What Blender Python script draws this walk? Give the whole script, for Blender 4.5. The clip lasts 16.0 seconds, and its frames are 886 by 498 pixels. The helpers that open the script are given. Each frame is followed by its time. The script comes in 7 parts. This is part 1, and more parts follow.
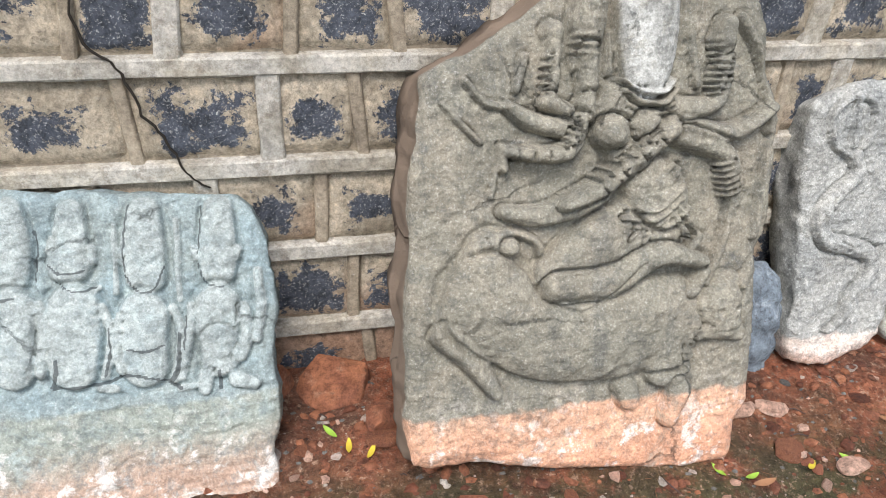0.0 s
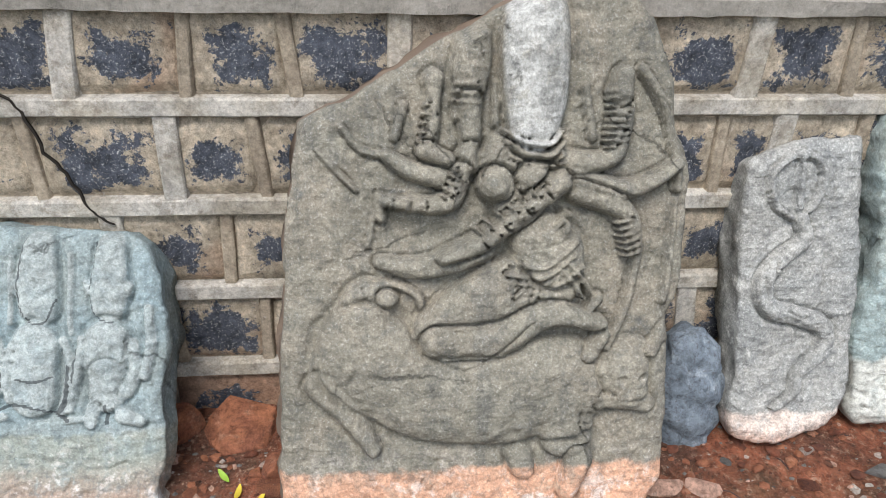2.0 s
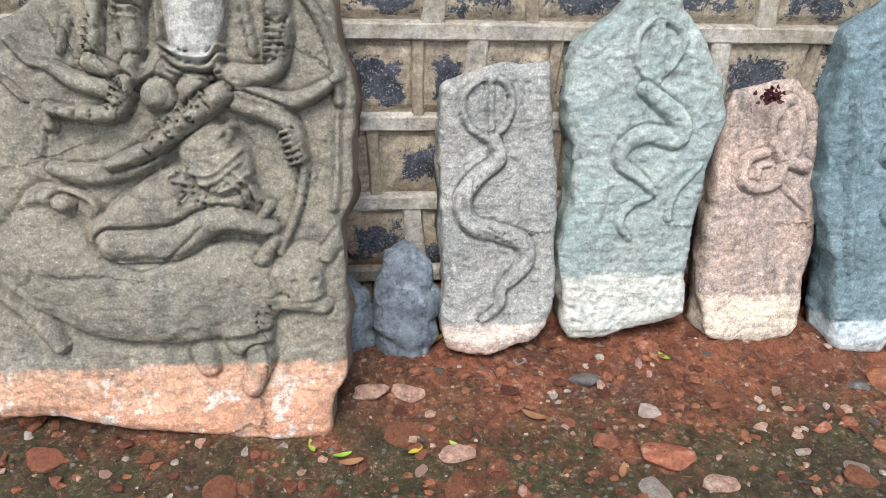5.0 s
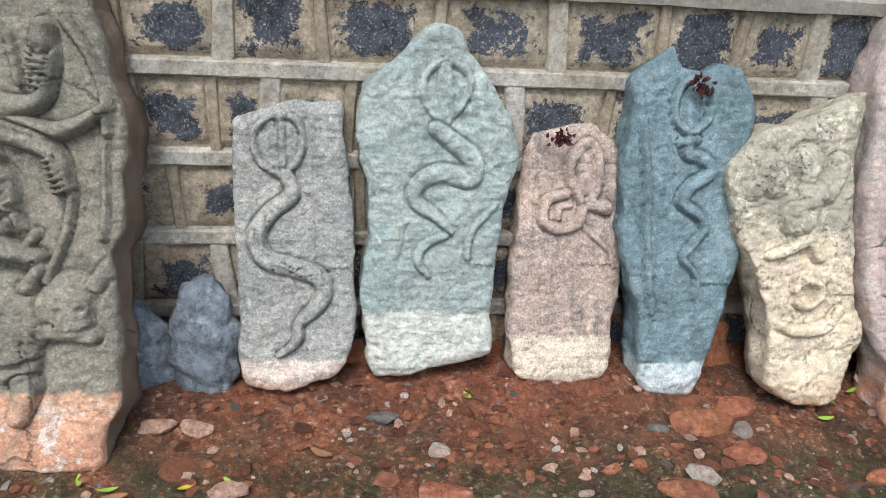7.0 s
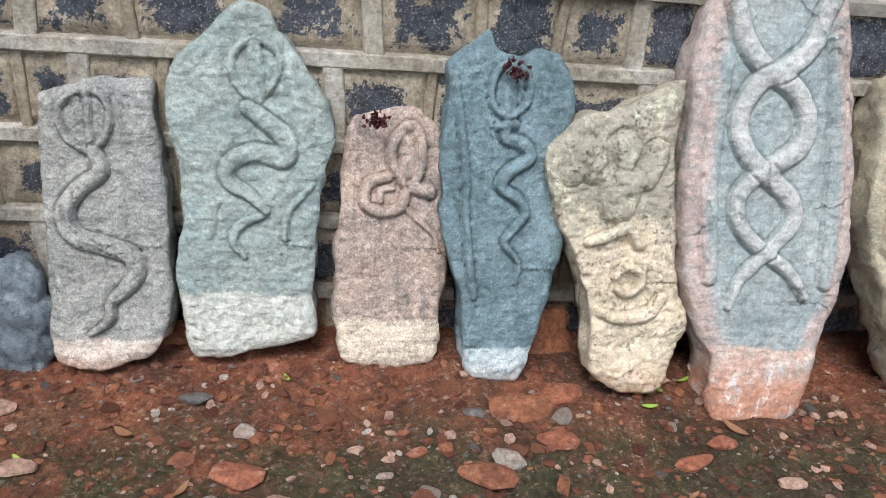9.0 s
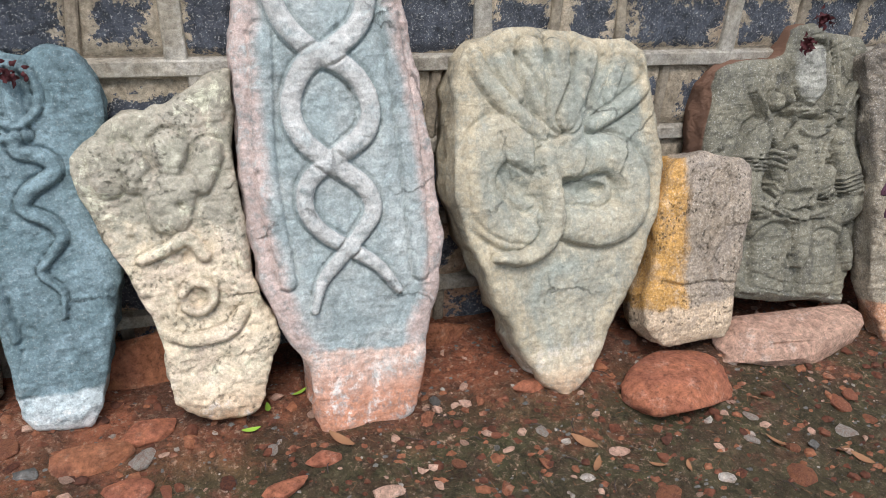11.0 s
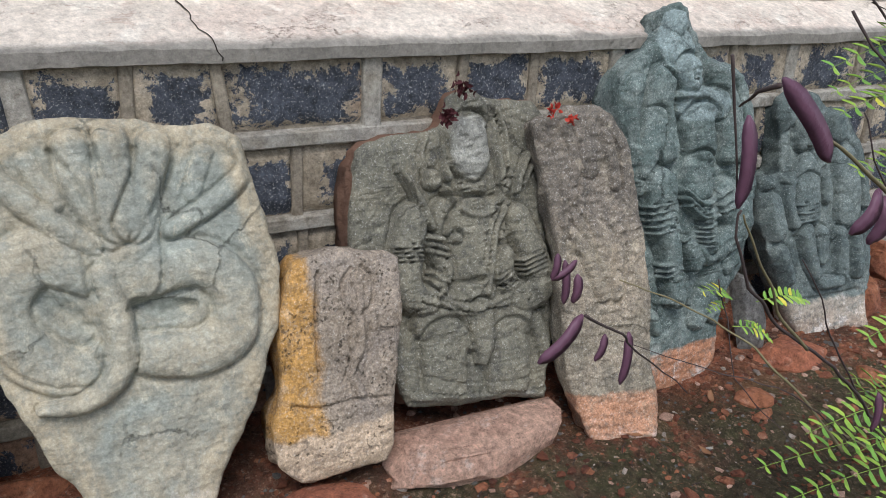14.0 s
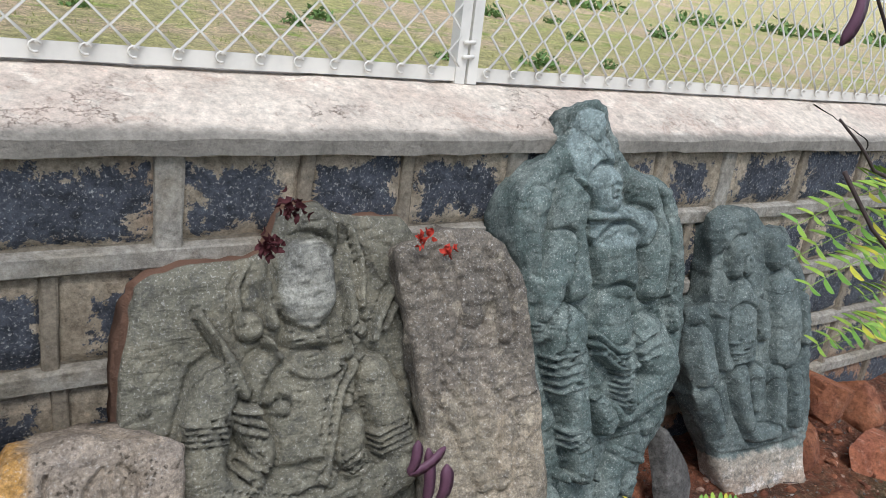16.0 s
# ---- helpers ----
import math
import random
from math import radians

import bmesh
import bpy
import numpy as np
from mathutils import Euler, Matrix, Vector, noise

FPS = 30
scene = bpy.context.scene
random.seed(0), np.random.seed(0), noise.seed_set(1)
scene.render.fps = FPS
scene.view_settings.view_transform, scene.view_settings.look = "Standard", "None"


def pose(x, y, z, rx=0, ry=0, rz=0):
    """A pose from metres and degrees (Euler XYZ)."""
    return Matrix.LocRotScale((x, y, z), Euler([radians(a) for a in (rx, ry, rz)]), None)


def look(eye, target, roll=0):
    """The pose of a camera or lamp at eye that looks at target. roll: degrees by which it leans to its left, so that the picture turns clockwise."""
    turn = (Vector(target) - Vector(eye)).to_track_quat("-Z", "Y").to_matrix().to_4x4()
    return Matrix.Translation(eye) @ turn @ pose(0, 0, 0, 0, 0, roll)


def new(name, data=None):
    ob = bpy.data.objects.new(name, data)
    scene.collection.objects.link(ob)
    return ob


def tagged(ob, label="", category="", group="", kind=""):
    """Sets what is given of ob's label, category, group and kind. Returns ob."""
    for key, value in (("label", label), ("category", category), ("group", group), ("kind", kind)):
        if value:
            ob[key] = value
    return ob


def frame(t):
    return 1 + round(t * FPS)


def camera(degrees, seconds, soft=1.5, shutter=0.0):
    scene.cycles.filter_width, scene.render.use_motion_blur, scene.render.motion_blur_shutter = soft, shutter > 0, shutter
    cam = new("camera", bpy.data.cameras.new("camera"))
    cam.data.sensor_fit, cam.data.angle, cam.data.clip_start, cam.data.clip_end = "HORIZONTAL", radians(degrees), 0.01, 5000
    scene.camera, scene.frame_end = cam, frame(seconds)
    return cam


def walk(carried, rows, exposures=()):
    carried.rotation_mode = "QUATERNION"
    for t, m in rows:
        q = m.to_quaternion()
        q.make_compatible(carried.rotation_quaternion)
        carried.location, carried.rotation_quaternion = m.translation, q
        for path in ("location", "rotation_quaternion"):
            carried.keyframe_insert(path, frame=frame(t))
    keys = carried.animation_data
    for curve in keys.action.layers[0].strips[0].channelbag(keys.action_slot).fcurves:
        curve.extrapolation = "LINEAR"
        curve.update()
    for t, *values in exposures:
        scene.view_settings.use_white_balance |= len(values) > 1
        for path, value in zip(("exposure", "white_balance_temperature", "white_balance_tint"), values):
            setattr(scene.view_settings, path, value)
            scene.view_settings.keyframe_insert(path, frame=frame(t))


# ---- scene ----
cam = camera(61.61, 16.0, soft=0.6)
# seconds, place, yaw, pitch, roll
ROWS = [
    (0, 0.211, 0.236, 1.469, -13.52, -30.75, 2.59),
    (0.5, 0.378, 0.162, 1.465, -10.65, -29.98, 1.87),
    (1, 0.476, 0.183, 1.447, -9.52, -29.11, 1.14),
    (1.5, 0.585, 0.227, 1.458, -8.53, -28.71, 2.97),
    (2, 0.634, 0.220, 1.475, -5.78, -27.75, 1.59),
    (2.5, 0.690, 0.152, 1.478, -3.90, -27.13, 0.72),
    (3, 0.757, 0.061, 1.482, -1.60, -27.38, 0.35),
    (3.5, 0.818, 0.001, 1.482, -0.27, -27.10, -0.77),
    (4, 0.921, -0.029, 1.464, -4.03, -27.44, -0.88),
    (4.5, 1.094, -0.006, 1.420, -7.14, -28.52, 1.69),
    (4.7, 1.172, -0.005, 1.415, -7.10, -29.46, 2.30),
    (6.8, 1.745, -0.125, 1.398, -7.92, -25.18, 3.26),
    (7, 1.766, -0.089, 1.404, -8.13, -25.23, 3.84),
    (7.5, 1.847, -0.082, 1.406, -8.51, -25.12, 2.92),
    (8, 1.988, -0.145, 1.395, -7.82, -25.02, 4.68),
    (8.2, 2.030, -0.160, 1.395, -6.82, -24.95, 4.62),
    (10.3, 2.625, -0.116, 1.384, -18.36, -26.21, 2.25),
    (10.5, 2.703, -0.111, 1.391, -19.68, -26.22, 1.43),
    (11, 2.975, -0.115, 1.397, -20.92, -25.22, 3.24),
    (11.5, 3.206, -0.084, 1.389, -21.73, -25.63, 3.63),
    (12, 3.386, 0.039, 1.394, -27.99, -25.51, 3.44),
    (12.5, 3.499, 0.076, 1.430, -31.66, -24.21, 3.58),
    (13, 3.613, 0.023, 1.455, -31.77, -22.08, 4.70),
    (13.5, 3.733, -0.072, 1.467, -29.91, -21.58, 3.92),
    (14, 3.850, -0.045, 1.461, -28.12, -21.98, 2.11),
    (14.5, 3.980, 0.055, 1.496, -31.24, -21.27, 4.45),
    (15, 4.089, 0.133, 1.514, -32.78, -20.31, 5.65),
    (15.5, 4.199, 0.214, 1.522, -30.70, -18.05, 6.58),
    (16, 4.295, 0.388, 1.515, -33.62, -18.21, 6.71),
]


def look_row(t, x, y, z, yaw, pitch, roll):
    a, b = radians(yaw), radians(pitch)
    way = Vector((-math.sin(a) * math.cos(b), math.cos(a) * math.cos(b), math.sin(b)))
    return t, look((x, y, z), Vector((x, y, z)) + way, roll)


walk(cam, [look_row(*r) for r in ROWS], exposures=[(0.0, 1.25, 6600, 12), (2.0, 1.04, 6500, 12), (4.5, 1.15, 6600, 12), (8.0, 0.86, 6450, 10), (11.0, 0.84, 6550, 12), (12.0, 1.0, 6550, 12), (12.5, 0.83, 6500, 12), (13.0, 0.48, 6400, 12), (16.0, 0.43, 6250, 11)])

# ---- world and light: a bright overcast sky ----
world = bpy.data.worlds.new("overcast")
scene.world = world
world.use_nodes = True
wn, wl = world.node_tree.nodes, world.node_tree.links
sky = wn.new("ShaderNodeTexSky")
sky.sky_type, sky.sun_disc = "NISHITA", False
sky.sun_elevation, sky.sun_rotation = radians(58), radians(200)
soft_sky = wn.new("ShaderNodeHueSaturation")
soft_sky.inputs["Saturation"].default_value = 0.6
wl.new(sky.outputs[0], soft_sky.inputs["Color"])
wl.new(soft_sky.outputs[0], wn["Background"].inputs[0])
wn["Background"].inputs[1].default_value = 0.15
sun = new("sun", bpy.data.lights.new("sun", "SUN"))
sun.data.energy, sun.data.angle, sun.data.color = 1.9, radians(28), (1.0, 0.985, 0.97)
sun.matrix_world = look((-2, -5, 8.5), (0, 0, 0))


# ---- materials ----
class Mat:
    """A node material put together step by step."""

    def __init__(self, name, rough=0.9, coords="Object"):
        self.m = bpy.data.materials.new(name)
        self.m.use_nodes = True
        self.n, self.l = self.m.node_tree.nodes, self.m.node_tree.links
        self.b = self.n["Principled BSDF"]
        self.b.inputs["Roughness"].default_value = rough
        self.b.inputs["Specular IOR Level"].default_value = 0.25
        self.tc = self.n.new("ShaderNodeTexCoord")
        self.co = self.tc.outputs[coords]
        self.col = None

    def put(self, sock, v):
        if hasattr(v, "is_linked"):
            self.l.new(v, sock)
        else:
            sock.default_value = (*v, 1) if isinstance(v, tuple) and len(v) == 3 else v

    def offset(self):
        """Shift the pattern from object to object."""
        info = self.n.new("ShaderNodeObjectInfo")
        v = self.n.new("ShaderNodeVectorMath")
        v.operation = "MULTIPLY_ADD"
        self.put(v.inputs[0], info.outputs["Random"])
        v.inputs[1].default_value = (37, 21, 53)
        self.put(v.inputs[2], self.co)
        self.co = v.outputs[0]
        return info.outputs["Random"]

    def noise(self, scale, detail=6, rough=0.6, warp=0.0, stretch=None):
        t = self.n.new("ShaderNodeTexNoise")
        co = self.co
        if stretch:
            mp = self.n.new("ShaderNodeMapping")
            mp.inputs["Scale"].default_value = stretch
            self.put(mp.inputs[0], co)
            co = mp.outputs[0]
        self.put(t.inputs["Vector"], co)
        t.inputs["Scale"].default_value, t.inputs["Detail"].default_value = scale, detail
        t.inputs["Roughness"].default_value, t.inputs["Distortion"].default_value = rough, warp
        return t.outputs[0]

    def ramp(self, v, a, b):
        r = self.n.new("ShaderNodeMapRange")
        r.interpolation_type = "SMOOTHSTEP"
        self.put(r.inputs[0], v)
        r.inputs[1].default_value, r.inputs[2].default_value = min(a, b), max(a, b)
        r.inputs[3].default_value, r.inputs[4].default_value = (0, 1) if a < b else (1, 0)
        return r.outputs[0]

    def calc(self, op, a, b):
        m = self.n.new("ShaderNodeMath")
        m.operation = op
        self.put(m.inputs[0], a)
        self.put(m.inputs[1], b)
        return m.outputs[0]

    def mix(self, fac, colour, blend="MIX"):
        if self.col is None:
            self.col = colour
            return self
        x = self.n.new("ShaderNodeMix")
        x.data_type, x.blend_type = "RGBA", blend
        self.put(x.inputs[0], fac)
        self.put(x.inputs[6], self.col)
        self.put(x.inputs[7], colour)
        self.col = x.outputs[2]
        return self

    def attr(self, name):
        a = self.n.new("ShaderNodeAttribute")
        a.attribute_name = name
        return a.outputs["Fac"]

    def axis(self, i, coords=None):
        s = self.n.new("ShaderNodeSeparateXYZ")
        self.put(s.inputs[0], coords or self.co)
        return s.outputs[i]

    def bump(self, height, distance, strength=1.0):
        b = self.n.new("ShaderNodeBump")
        b.inputs["Distance"].default_value, b.inputs["Strength"].default_value = distance, strength
        self.put(b.inputs["Height"], height)
        if self.b.inputs["Normal"].is_linked:
            self.put(b.inputs["Normal"], self.b.inputs["Normal"].links[0].from_socket)
        self.put(self.b.inputs["Normal"], b.outputs[0])
        return self

    def shade(self, scale, lo, hi, rough=0.8, warp=0.0):
        """Uneven tone of the surface: its colour times lo to hi."""
        v = self.noise(scale, 8, rough, warp)
        r = self.n.new("ShaderNodeMapRange")
        self.put(r.inputs[0], v)
        r.inputs[1].default_value, r.inputs[2].default_value, r.inputs[3].default_value, r.inputs[4].default_value = 0.36, 0.64, lo, hi
        return self.mix(1.0, r.outputs[0], "MULTIPLY")

    def done(self):
        self.put(self.b.inputs["Base Color"], self.col)
        return self.m


def stone(name, base, alt, dark, wash=None, wash_top=0.2, soil=(0.42, 0.2, 0.12), soil_top=0.08, pale=None, rim=None, side=None, top=None, grit=0.6, fleck=0.5, scale=5.0, grain=0.003, streak=0.0, ink=(0.035, 0.04, 0.042), flank=None, chisel=(0.35, 1.0, 1.5), cuts=0.004, pits=0.0):
    """Weathered, partly painted stone: patches, flecks, a washed foot, soil stain."""
    m = Mat(name, 0.88)
    z = m.axis(2)
    m.mix(1, base)
    m.mix(m.ramp(m.noise(scale, 8, 0.62, 0.6), 0.42, 0.62), alt)
    if rim:
        m.mix(m.ramp(m.calc("ADD", m.attr("rim"), m.calc("MULTIPLY", m.noise(9, 4), 0.6)), 0.62, 0.95), rim)
    if side:
        m.mix(m.ramp(m.calc("ADD", m.axis(0), m.calc("MULTIPLY", m.noise(9, 5, 0.7), 0.09)), side[0] + 0.06, side[0] + 0.03), side[1])
    if top:
        m.mix(m.calc("MULTIPLY", m.ramp(m.calc("ADD", z, m.calc("MULTIPLY", m.noise(10, 8, 0.78, 0.4), 0.55)), top[0] + 0.22, top[0] + 0.36), 0.8), top[1])
    if pale:
        m.mix(m.ramp(m.calc("ADD", m.attr("pale"), m.calc("MULTIPLY", m.noise(14, 5), 0.5)), 0.55, 0.95), pale)
    m.mix(m.ramp(m.noise(scale * 2.3, 9, 0.7, 0.3), 0.56, 0.74), dark)
    m.mix(m.calc("MULTIPLY", m.ramp(m.calc("ADD", m.attr("raised"), m.noise(30, 5, 0.7)), 1.05, 1.5), 0.25), tuple(min(0.6, c * 1.3) for c in base))
    if streak:
        m.mix(m.calc("MULTIPLY", m.ramp(m.noise(6, 5, 0.6, 0, (3.5, 1, 0.5)), 0.5, 0.68), streak), dark)
    if wash:
        edge = m.calc("ADD", z, m.calc("MULTIPLY", m.noise(11, 6, 0.65), 0.07))
        m.mix(m.ramp(edge, wash_top + 0.045, wash_top + 0.03), wash)
        m.mix(m.calc("MULTIPLY", m.ramp(m.noise(16, 6, 0.7), 0.5, 0.66), 0.35), alt)
    edge = m.calc("ADD", z, m.calc("MULTIPLY", m.noise(7, 7, 0.7), 0.22))
    m.mix(m.calc("MULTIPLY", m.ramp(edge, soil_top + 0.25, soil_top + 0.09), 0.85), soil)
    m.mix(m.calc("MULTIPLY", m.calc("MULTIPLY", m.ramp(z, soil_top + 0.22, soil_top + 0.02), m.ramp(m.noise(13, 7, 0.75), 0.52, 0.6)), 0.7), (0.68, 0.62, 0.56))
    fine = m.noise(190, 3, 0.65)
    fleck = fleck * (0.35 + grit)
    m.mix(m.calc("MULTIPLY", m.ramp(fine, 0.56, 0.68), fleck), (0.72, 0.71, 0.66))
    m.mix(m.calc("MULTIPLY", m.ramp(fine, 0.45, 0.33), fleck), (0.05, 0.05, 0.045))
    m.mix(m.calc("MULTIPLY", m.ramp(m.noise(34, 8, 0.8), 0.48, 0.62), 0.5), dark)
    m.mix(m.calc("MULTIPLY", m.ramp(m.noise(15, 9, 0.8, 0.6), 0.54, 0.62), 0.4), tuple(min(0.8, c * 1.7) for c in base))
    m.shade(170, 1 - 0.75 * grit, 1 + 0.85 * grit, 0.7).shade(75, 0.78, 1.24, 0.85, 0.3).shade(24, 0.84, 1.18, 0.8, 0.9).shade(4.5, 0.8, 1.22)
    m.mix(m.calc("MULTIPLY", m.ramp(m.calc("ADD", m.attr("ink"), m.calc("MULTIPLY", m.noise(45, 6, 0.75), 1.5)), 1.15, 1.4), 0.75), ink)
    if flank:
        m.mix(m.ramp(m.calc("ADD", m.attr("flank"), m.calc("MULTIPLY", m.noise(30, 5), 0.4)), 0.75, 1.05), flank)
    line = m.n.new("ShaderNodeTexVoronoi")
    line.feature = "DISTANCE_TO_EDGE"
    line.inputs["Scale"].default_value = 2.6
    bend = m.n.new("ShaderNodeVectorMath")
    bend.operation = "MULTIPLY_ADD"
    wav = m.n.new("ShaderNodeTexNoise")
    m.put(wav.inputs["Vector"], m.co)
    wav.inputs["Scale"].default_value, wav.inputs["Detail"].default_value, wav.inputs["Roughness"].default_value = 6.0, 8, 0.7
    m.put(bend.inputs[0], wav.outputs["Color"])
    bend.inputs[1].default_value = (0.1, 0.1, 0.1)
    m.put(bend.inputs[2], m.co)
    m.put(line.inputs["Vector"], bend.outputs[0])
    thin = m.calc("MULTIPLY", m.ramp(line.outputs["Distance"], 0.009, 0.002), m.ramp(m.noise(3.1, 5), 0.5, 0.58))
    m.mix(m.calc("MULTIPLY", thin, 0.4), tuple(c * 0.35 for c in dark))
    m.bump(m.calc("MULTIPLY", thin, -1.0), 0.006)
    if pits:
        hole = m.n.new("ShaderNodeTexVoronoi")
        hole.inputs["Scale"].default_value = 75
        m.put(hole.inputs["Vector"], bend.outputs[0])
        deep = m.calc("MULTIPLY", m.ramp(hole.outputs["Distance"], 0.34, 0.2), m.ramp(m.noise(11, 4, 0.6), 0.47, 0.56))
        m.mix(m.calc("MULTIPLY", deep, pits), tuple(c * 0.3 for c in dark))
        m.bump(m.calc("MULTIPLY", deep, -1.0), 0.003)
    m.bump(m.noise(30, 9, 0.72), 0.005 + 0.01 * grit).bump(m.noise(48, 3, 0.5, 0.8, chisel), cuts * 0.6).bump(fine, grain * (0.3 + grit), 0.9)
    return m.done()


def plain(name, colour, rough=0.6, vary=0.25, scale=20.0, metal=0.0):
    m = Mat(name, rough)
    m.offset()
    m.mix(1, colour)
    m.mix(m.calc("MULTIPLY", m.ramp(m.noise(scale, 5), 0.4, 0.7), vary), tuple(c * 0.5 for c in colour))
    m.b.inputs["Metallic"].default_value = metal
    m.bump(m.noise(scale * 4, 4), 0.001)
    return m.done()


def frond_mat():
    """Leaflets from fresh green to yellowing, each its own tone."""
    m = Mat("feathery_leaf", 0.5)
    g = m.n.new("ShaderNodeNewGeometry").outputs["Random Per Island"]
    m.mix(1, (0.15, 0.3, 0.05))
    m.mix(m.ramp(g, 0.3, 0.8), (0.3, 0.42, 0.06))
    m.mix(m.ramp(g, 0.88, 0.97), (0.62, 0.5, 0.05))
    m.mix(m.calc("MULTIPLY", m.ramp(m.noise(60, 4), 0.45, 0.65), 0.4), (0.1, 0.2, 0.04))
    return m.done()


def rock_mat(name, base, alt, light):
    m = Mat(name, 0.9)
    m.offset()
    m.mix(1, base)
    m.mix(m.ramp(m.noise(7, 8, 0.65, 0.5), 0.4, 0.62), alt)
    m.mix(m.calc("MULTIPLY", m.ramp(m.noise(18, 7, 0.7), 0.54, 0.68), 0.7), light)
    m.mix(m.calc("MULTIPLY", m.ramp(m.noise(140, 4), 0.46, 0.34), 0.4), (0.08, 0.05, 0.04))
    m.shade(45, 0.55, 1.5)
    m.bump(m.noise(30, 9, 0.8), 0.025)
    return m.done()


def ground_mat():
    m = Mat("red_soil_and_field", 0.95)
    y = m.axis(1)
    m.mix(1, (0.3, 0.105, 0.055))
    m.mix(m.ramp(m.noise(3.2, 8, 0.65, 0.4), 0.4, 0.62), (0.14, 0.066, 0.042))
    damp = m.calc("ADD", m.calc("MULTIPLY", m.noise(2.6, 7, 0.65), 1.5), m.calc("MULTIPLY", y, -1.0))
    m.mix(m.calc("MULTIPLY", m.ramp(damp, -0.68, -0.3), 0.85), (0.04, 0.034, 0.02))
    m.mix(m.calc("MULTIPLY", m.ramp(m.noise(7, 8, 0.75), 0.41, 0.53), m.ramp(y, 1.55, 1.2)), (0.075, 0.07, 0.032))
    m.mix(m.calc("MULTIPLY", m.ramp(m.noise(55, 7, 0.8), 0.54, 0.62), 0.75), (0.44, 0.29, 0.2))
    m.mix(m.calc("MULTIPLY", m.ramp(m.noise(85, 5, 0.75), 0.46, 0.32), 0.7), (0.022, 0.014, 0.01))
    humus = m.calc("ADD", m.calc("MULTIPLY", m.noise(4.5, 9, 0.75), 1.3), m.calc("MULTIPLY", y, -0.55))
    m.mix(m.calc("MULTIPLY", m.ramp(humus, -0.12, 0.08), 0.6), (0.082, 0.062, 0.036))
    m.mix(m.calc("MULTIPLY", m.ramp(m.noise(150, 4, 0.7), 0.58, 0.68), 0.5), (0.3, 0.24, 0.17))
    field = m.ramp(y, 2.02, 2.12)
    keep = m.col
    m.col = None
    m.mix(1, (0.52, 0.47, 0.2))
    m.mix(m.ramp(m.noise(0.5, 8, 0.65, 0.3), 0.42, 0.6), (0.66, 0.5, 0.32))
    m.mix(m.ramp(m.noise(1.1, 8, 0.7), 0.52, 0.66), (0.34, 0.42, 0.1))
    m.mix(m.calc("MULTIPLY", m.ramp(m.noise(14, 6, 0.75), 0.45, 0.65), 0.5), (0.15, 0.17, 0.05))
    grass = m.col
    m.col = keep
    m.mix(field, grass)
    m.shade(38, 0.4, 1.65, 0.85).shade(5, 0.7, 1.35)
    m.bump(m.noise(26, 9, 0.8), 0.05).bump(m.noise(110, 5, 0.75), 0.012)
    return m.done()


def block_mat():
    """Rendered wall block whose dark basalt core shows through the plaster."""
    m = Mat("plastered_basalt", 0.92)
    gen = m.tc.outputs["Generated"]
    gx, gz = m.axis(0, gen), m.axis(2, gen)
    rnd = m.offset()
    far = m.calc("MAXIMUM", m.calc("ABSOLUTE", m.calc("SUBTRACT", gx, 0.5), 0.0), m.calc("ABSOLUTE", m.calc("SUBTRACT", gz, 0.46), 0.0))
    core = m.calc("ADD", far, m.calc("MULTIPLY", m.calc("SUBTRACT", m.noise(13, 7, 0.72, 0.4), 0.5), 1.15))
    core = m.calc("ADD", core, m.calc("MULTIPLY", m.calc("SUBTRACT", rnd, 0.35), 0.2))
    core = m.calc("ADD", core, m.calc("MULTIPLY", m.calc("SUBTRACT", m.ramp(m.axis(0, m.tc.outputs["Object"]), 3.6, 1.2), 0.35), 0.11))
    core = m.calc("ADD", core, m.calc("MULTIPLY", m.calc("SUBTRACT", m.noise(65, 6, 0.8), 0.5), 0.55))
    m.mix(1, (0.50, 0.42, 0.31))
    m.mix(m.ramp(m.noise(9, 6, 0.65), 0.42, 0.62), (0.35, 0.29, 0.21))
    m.mix(m.calc("MULTIPLY", m.ramp(m.noise(40, 6, 0.7), 0.5, 0.7), 0.5), (0.5, 0.45, 0.36))
    rusty = m.ramp(m.noise(2.5, 4), 0.58, 0.68)
    m.mix(m.calc("MULTIPLY", rusty, 0.4), (0.33, 0.17, 0.09))
    splash = m.calc("ADD", m.axis(2, m.tc.outputs["Object"]), m.calc("MULTIPLY", m.noise(5, 6, 0.7), 0.3))
    m.mix(m.calc("MULTIPLY", m.ramp(splash, 0.62, 0.42), 0.6), (0.3, 0.13, 0.07))
    inside = m.ramp(core, 0.39, 0.34)
    speck = m.noise(170, 4, 0.7)
    keep = m.col
    m.col = None
    m.mix(1, (0.085, 0.095, 0.115))
    m.mix(m.ramp(m.noise(22, 6, 0.7), 0.45, 0.65), (0.045, 0.05, 0.06))
    m.mix(m.calc("MULTIPLY", m.ramp(speck, 0.55, 0.66), 0.8), (0.45, 0.45, 0.43))
    dark = m.col
    m.col = keep
    m.mix(inside, dark)
    m.shade(55, 0.5, 1.5, 0.85).shade(8, 0.8, 1.25)
    m.bump(m.noise(48, 8, 0.8), 0.014).bump(speck, 0.004)
    return m.done()


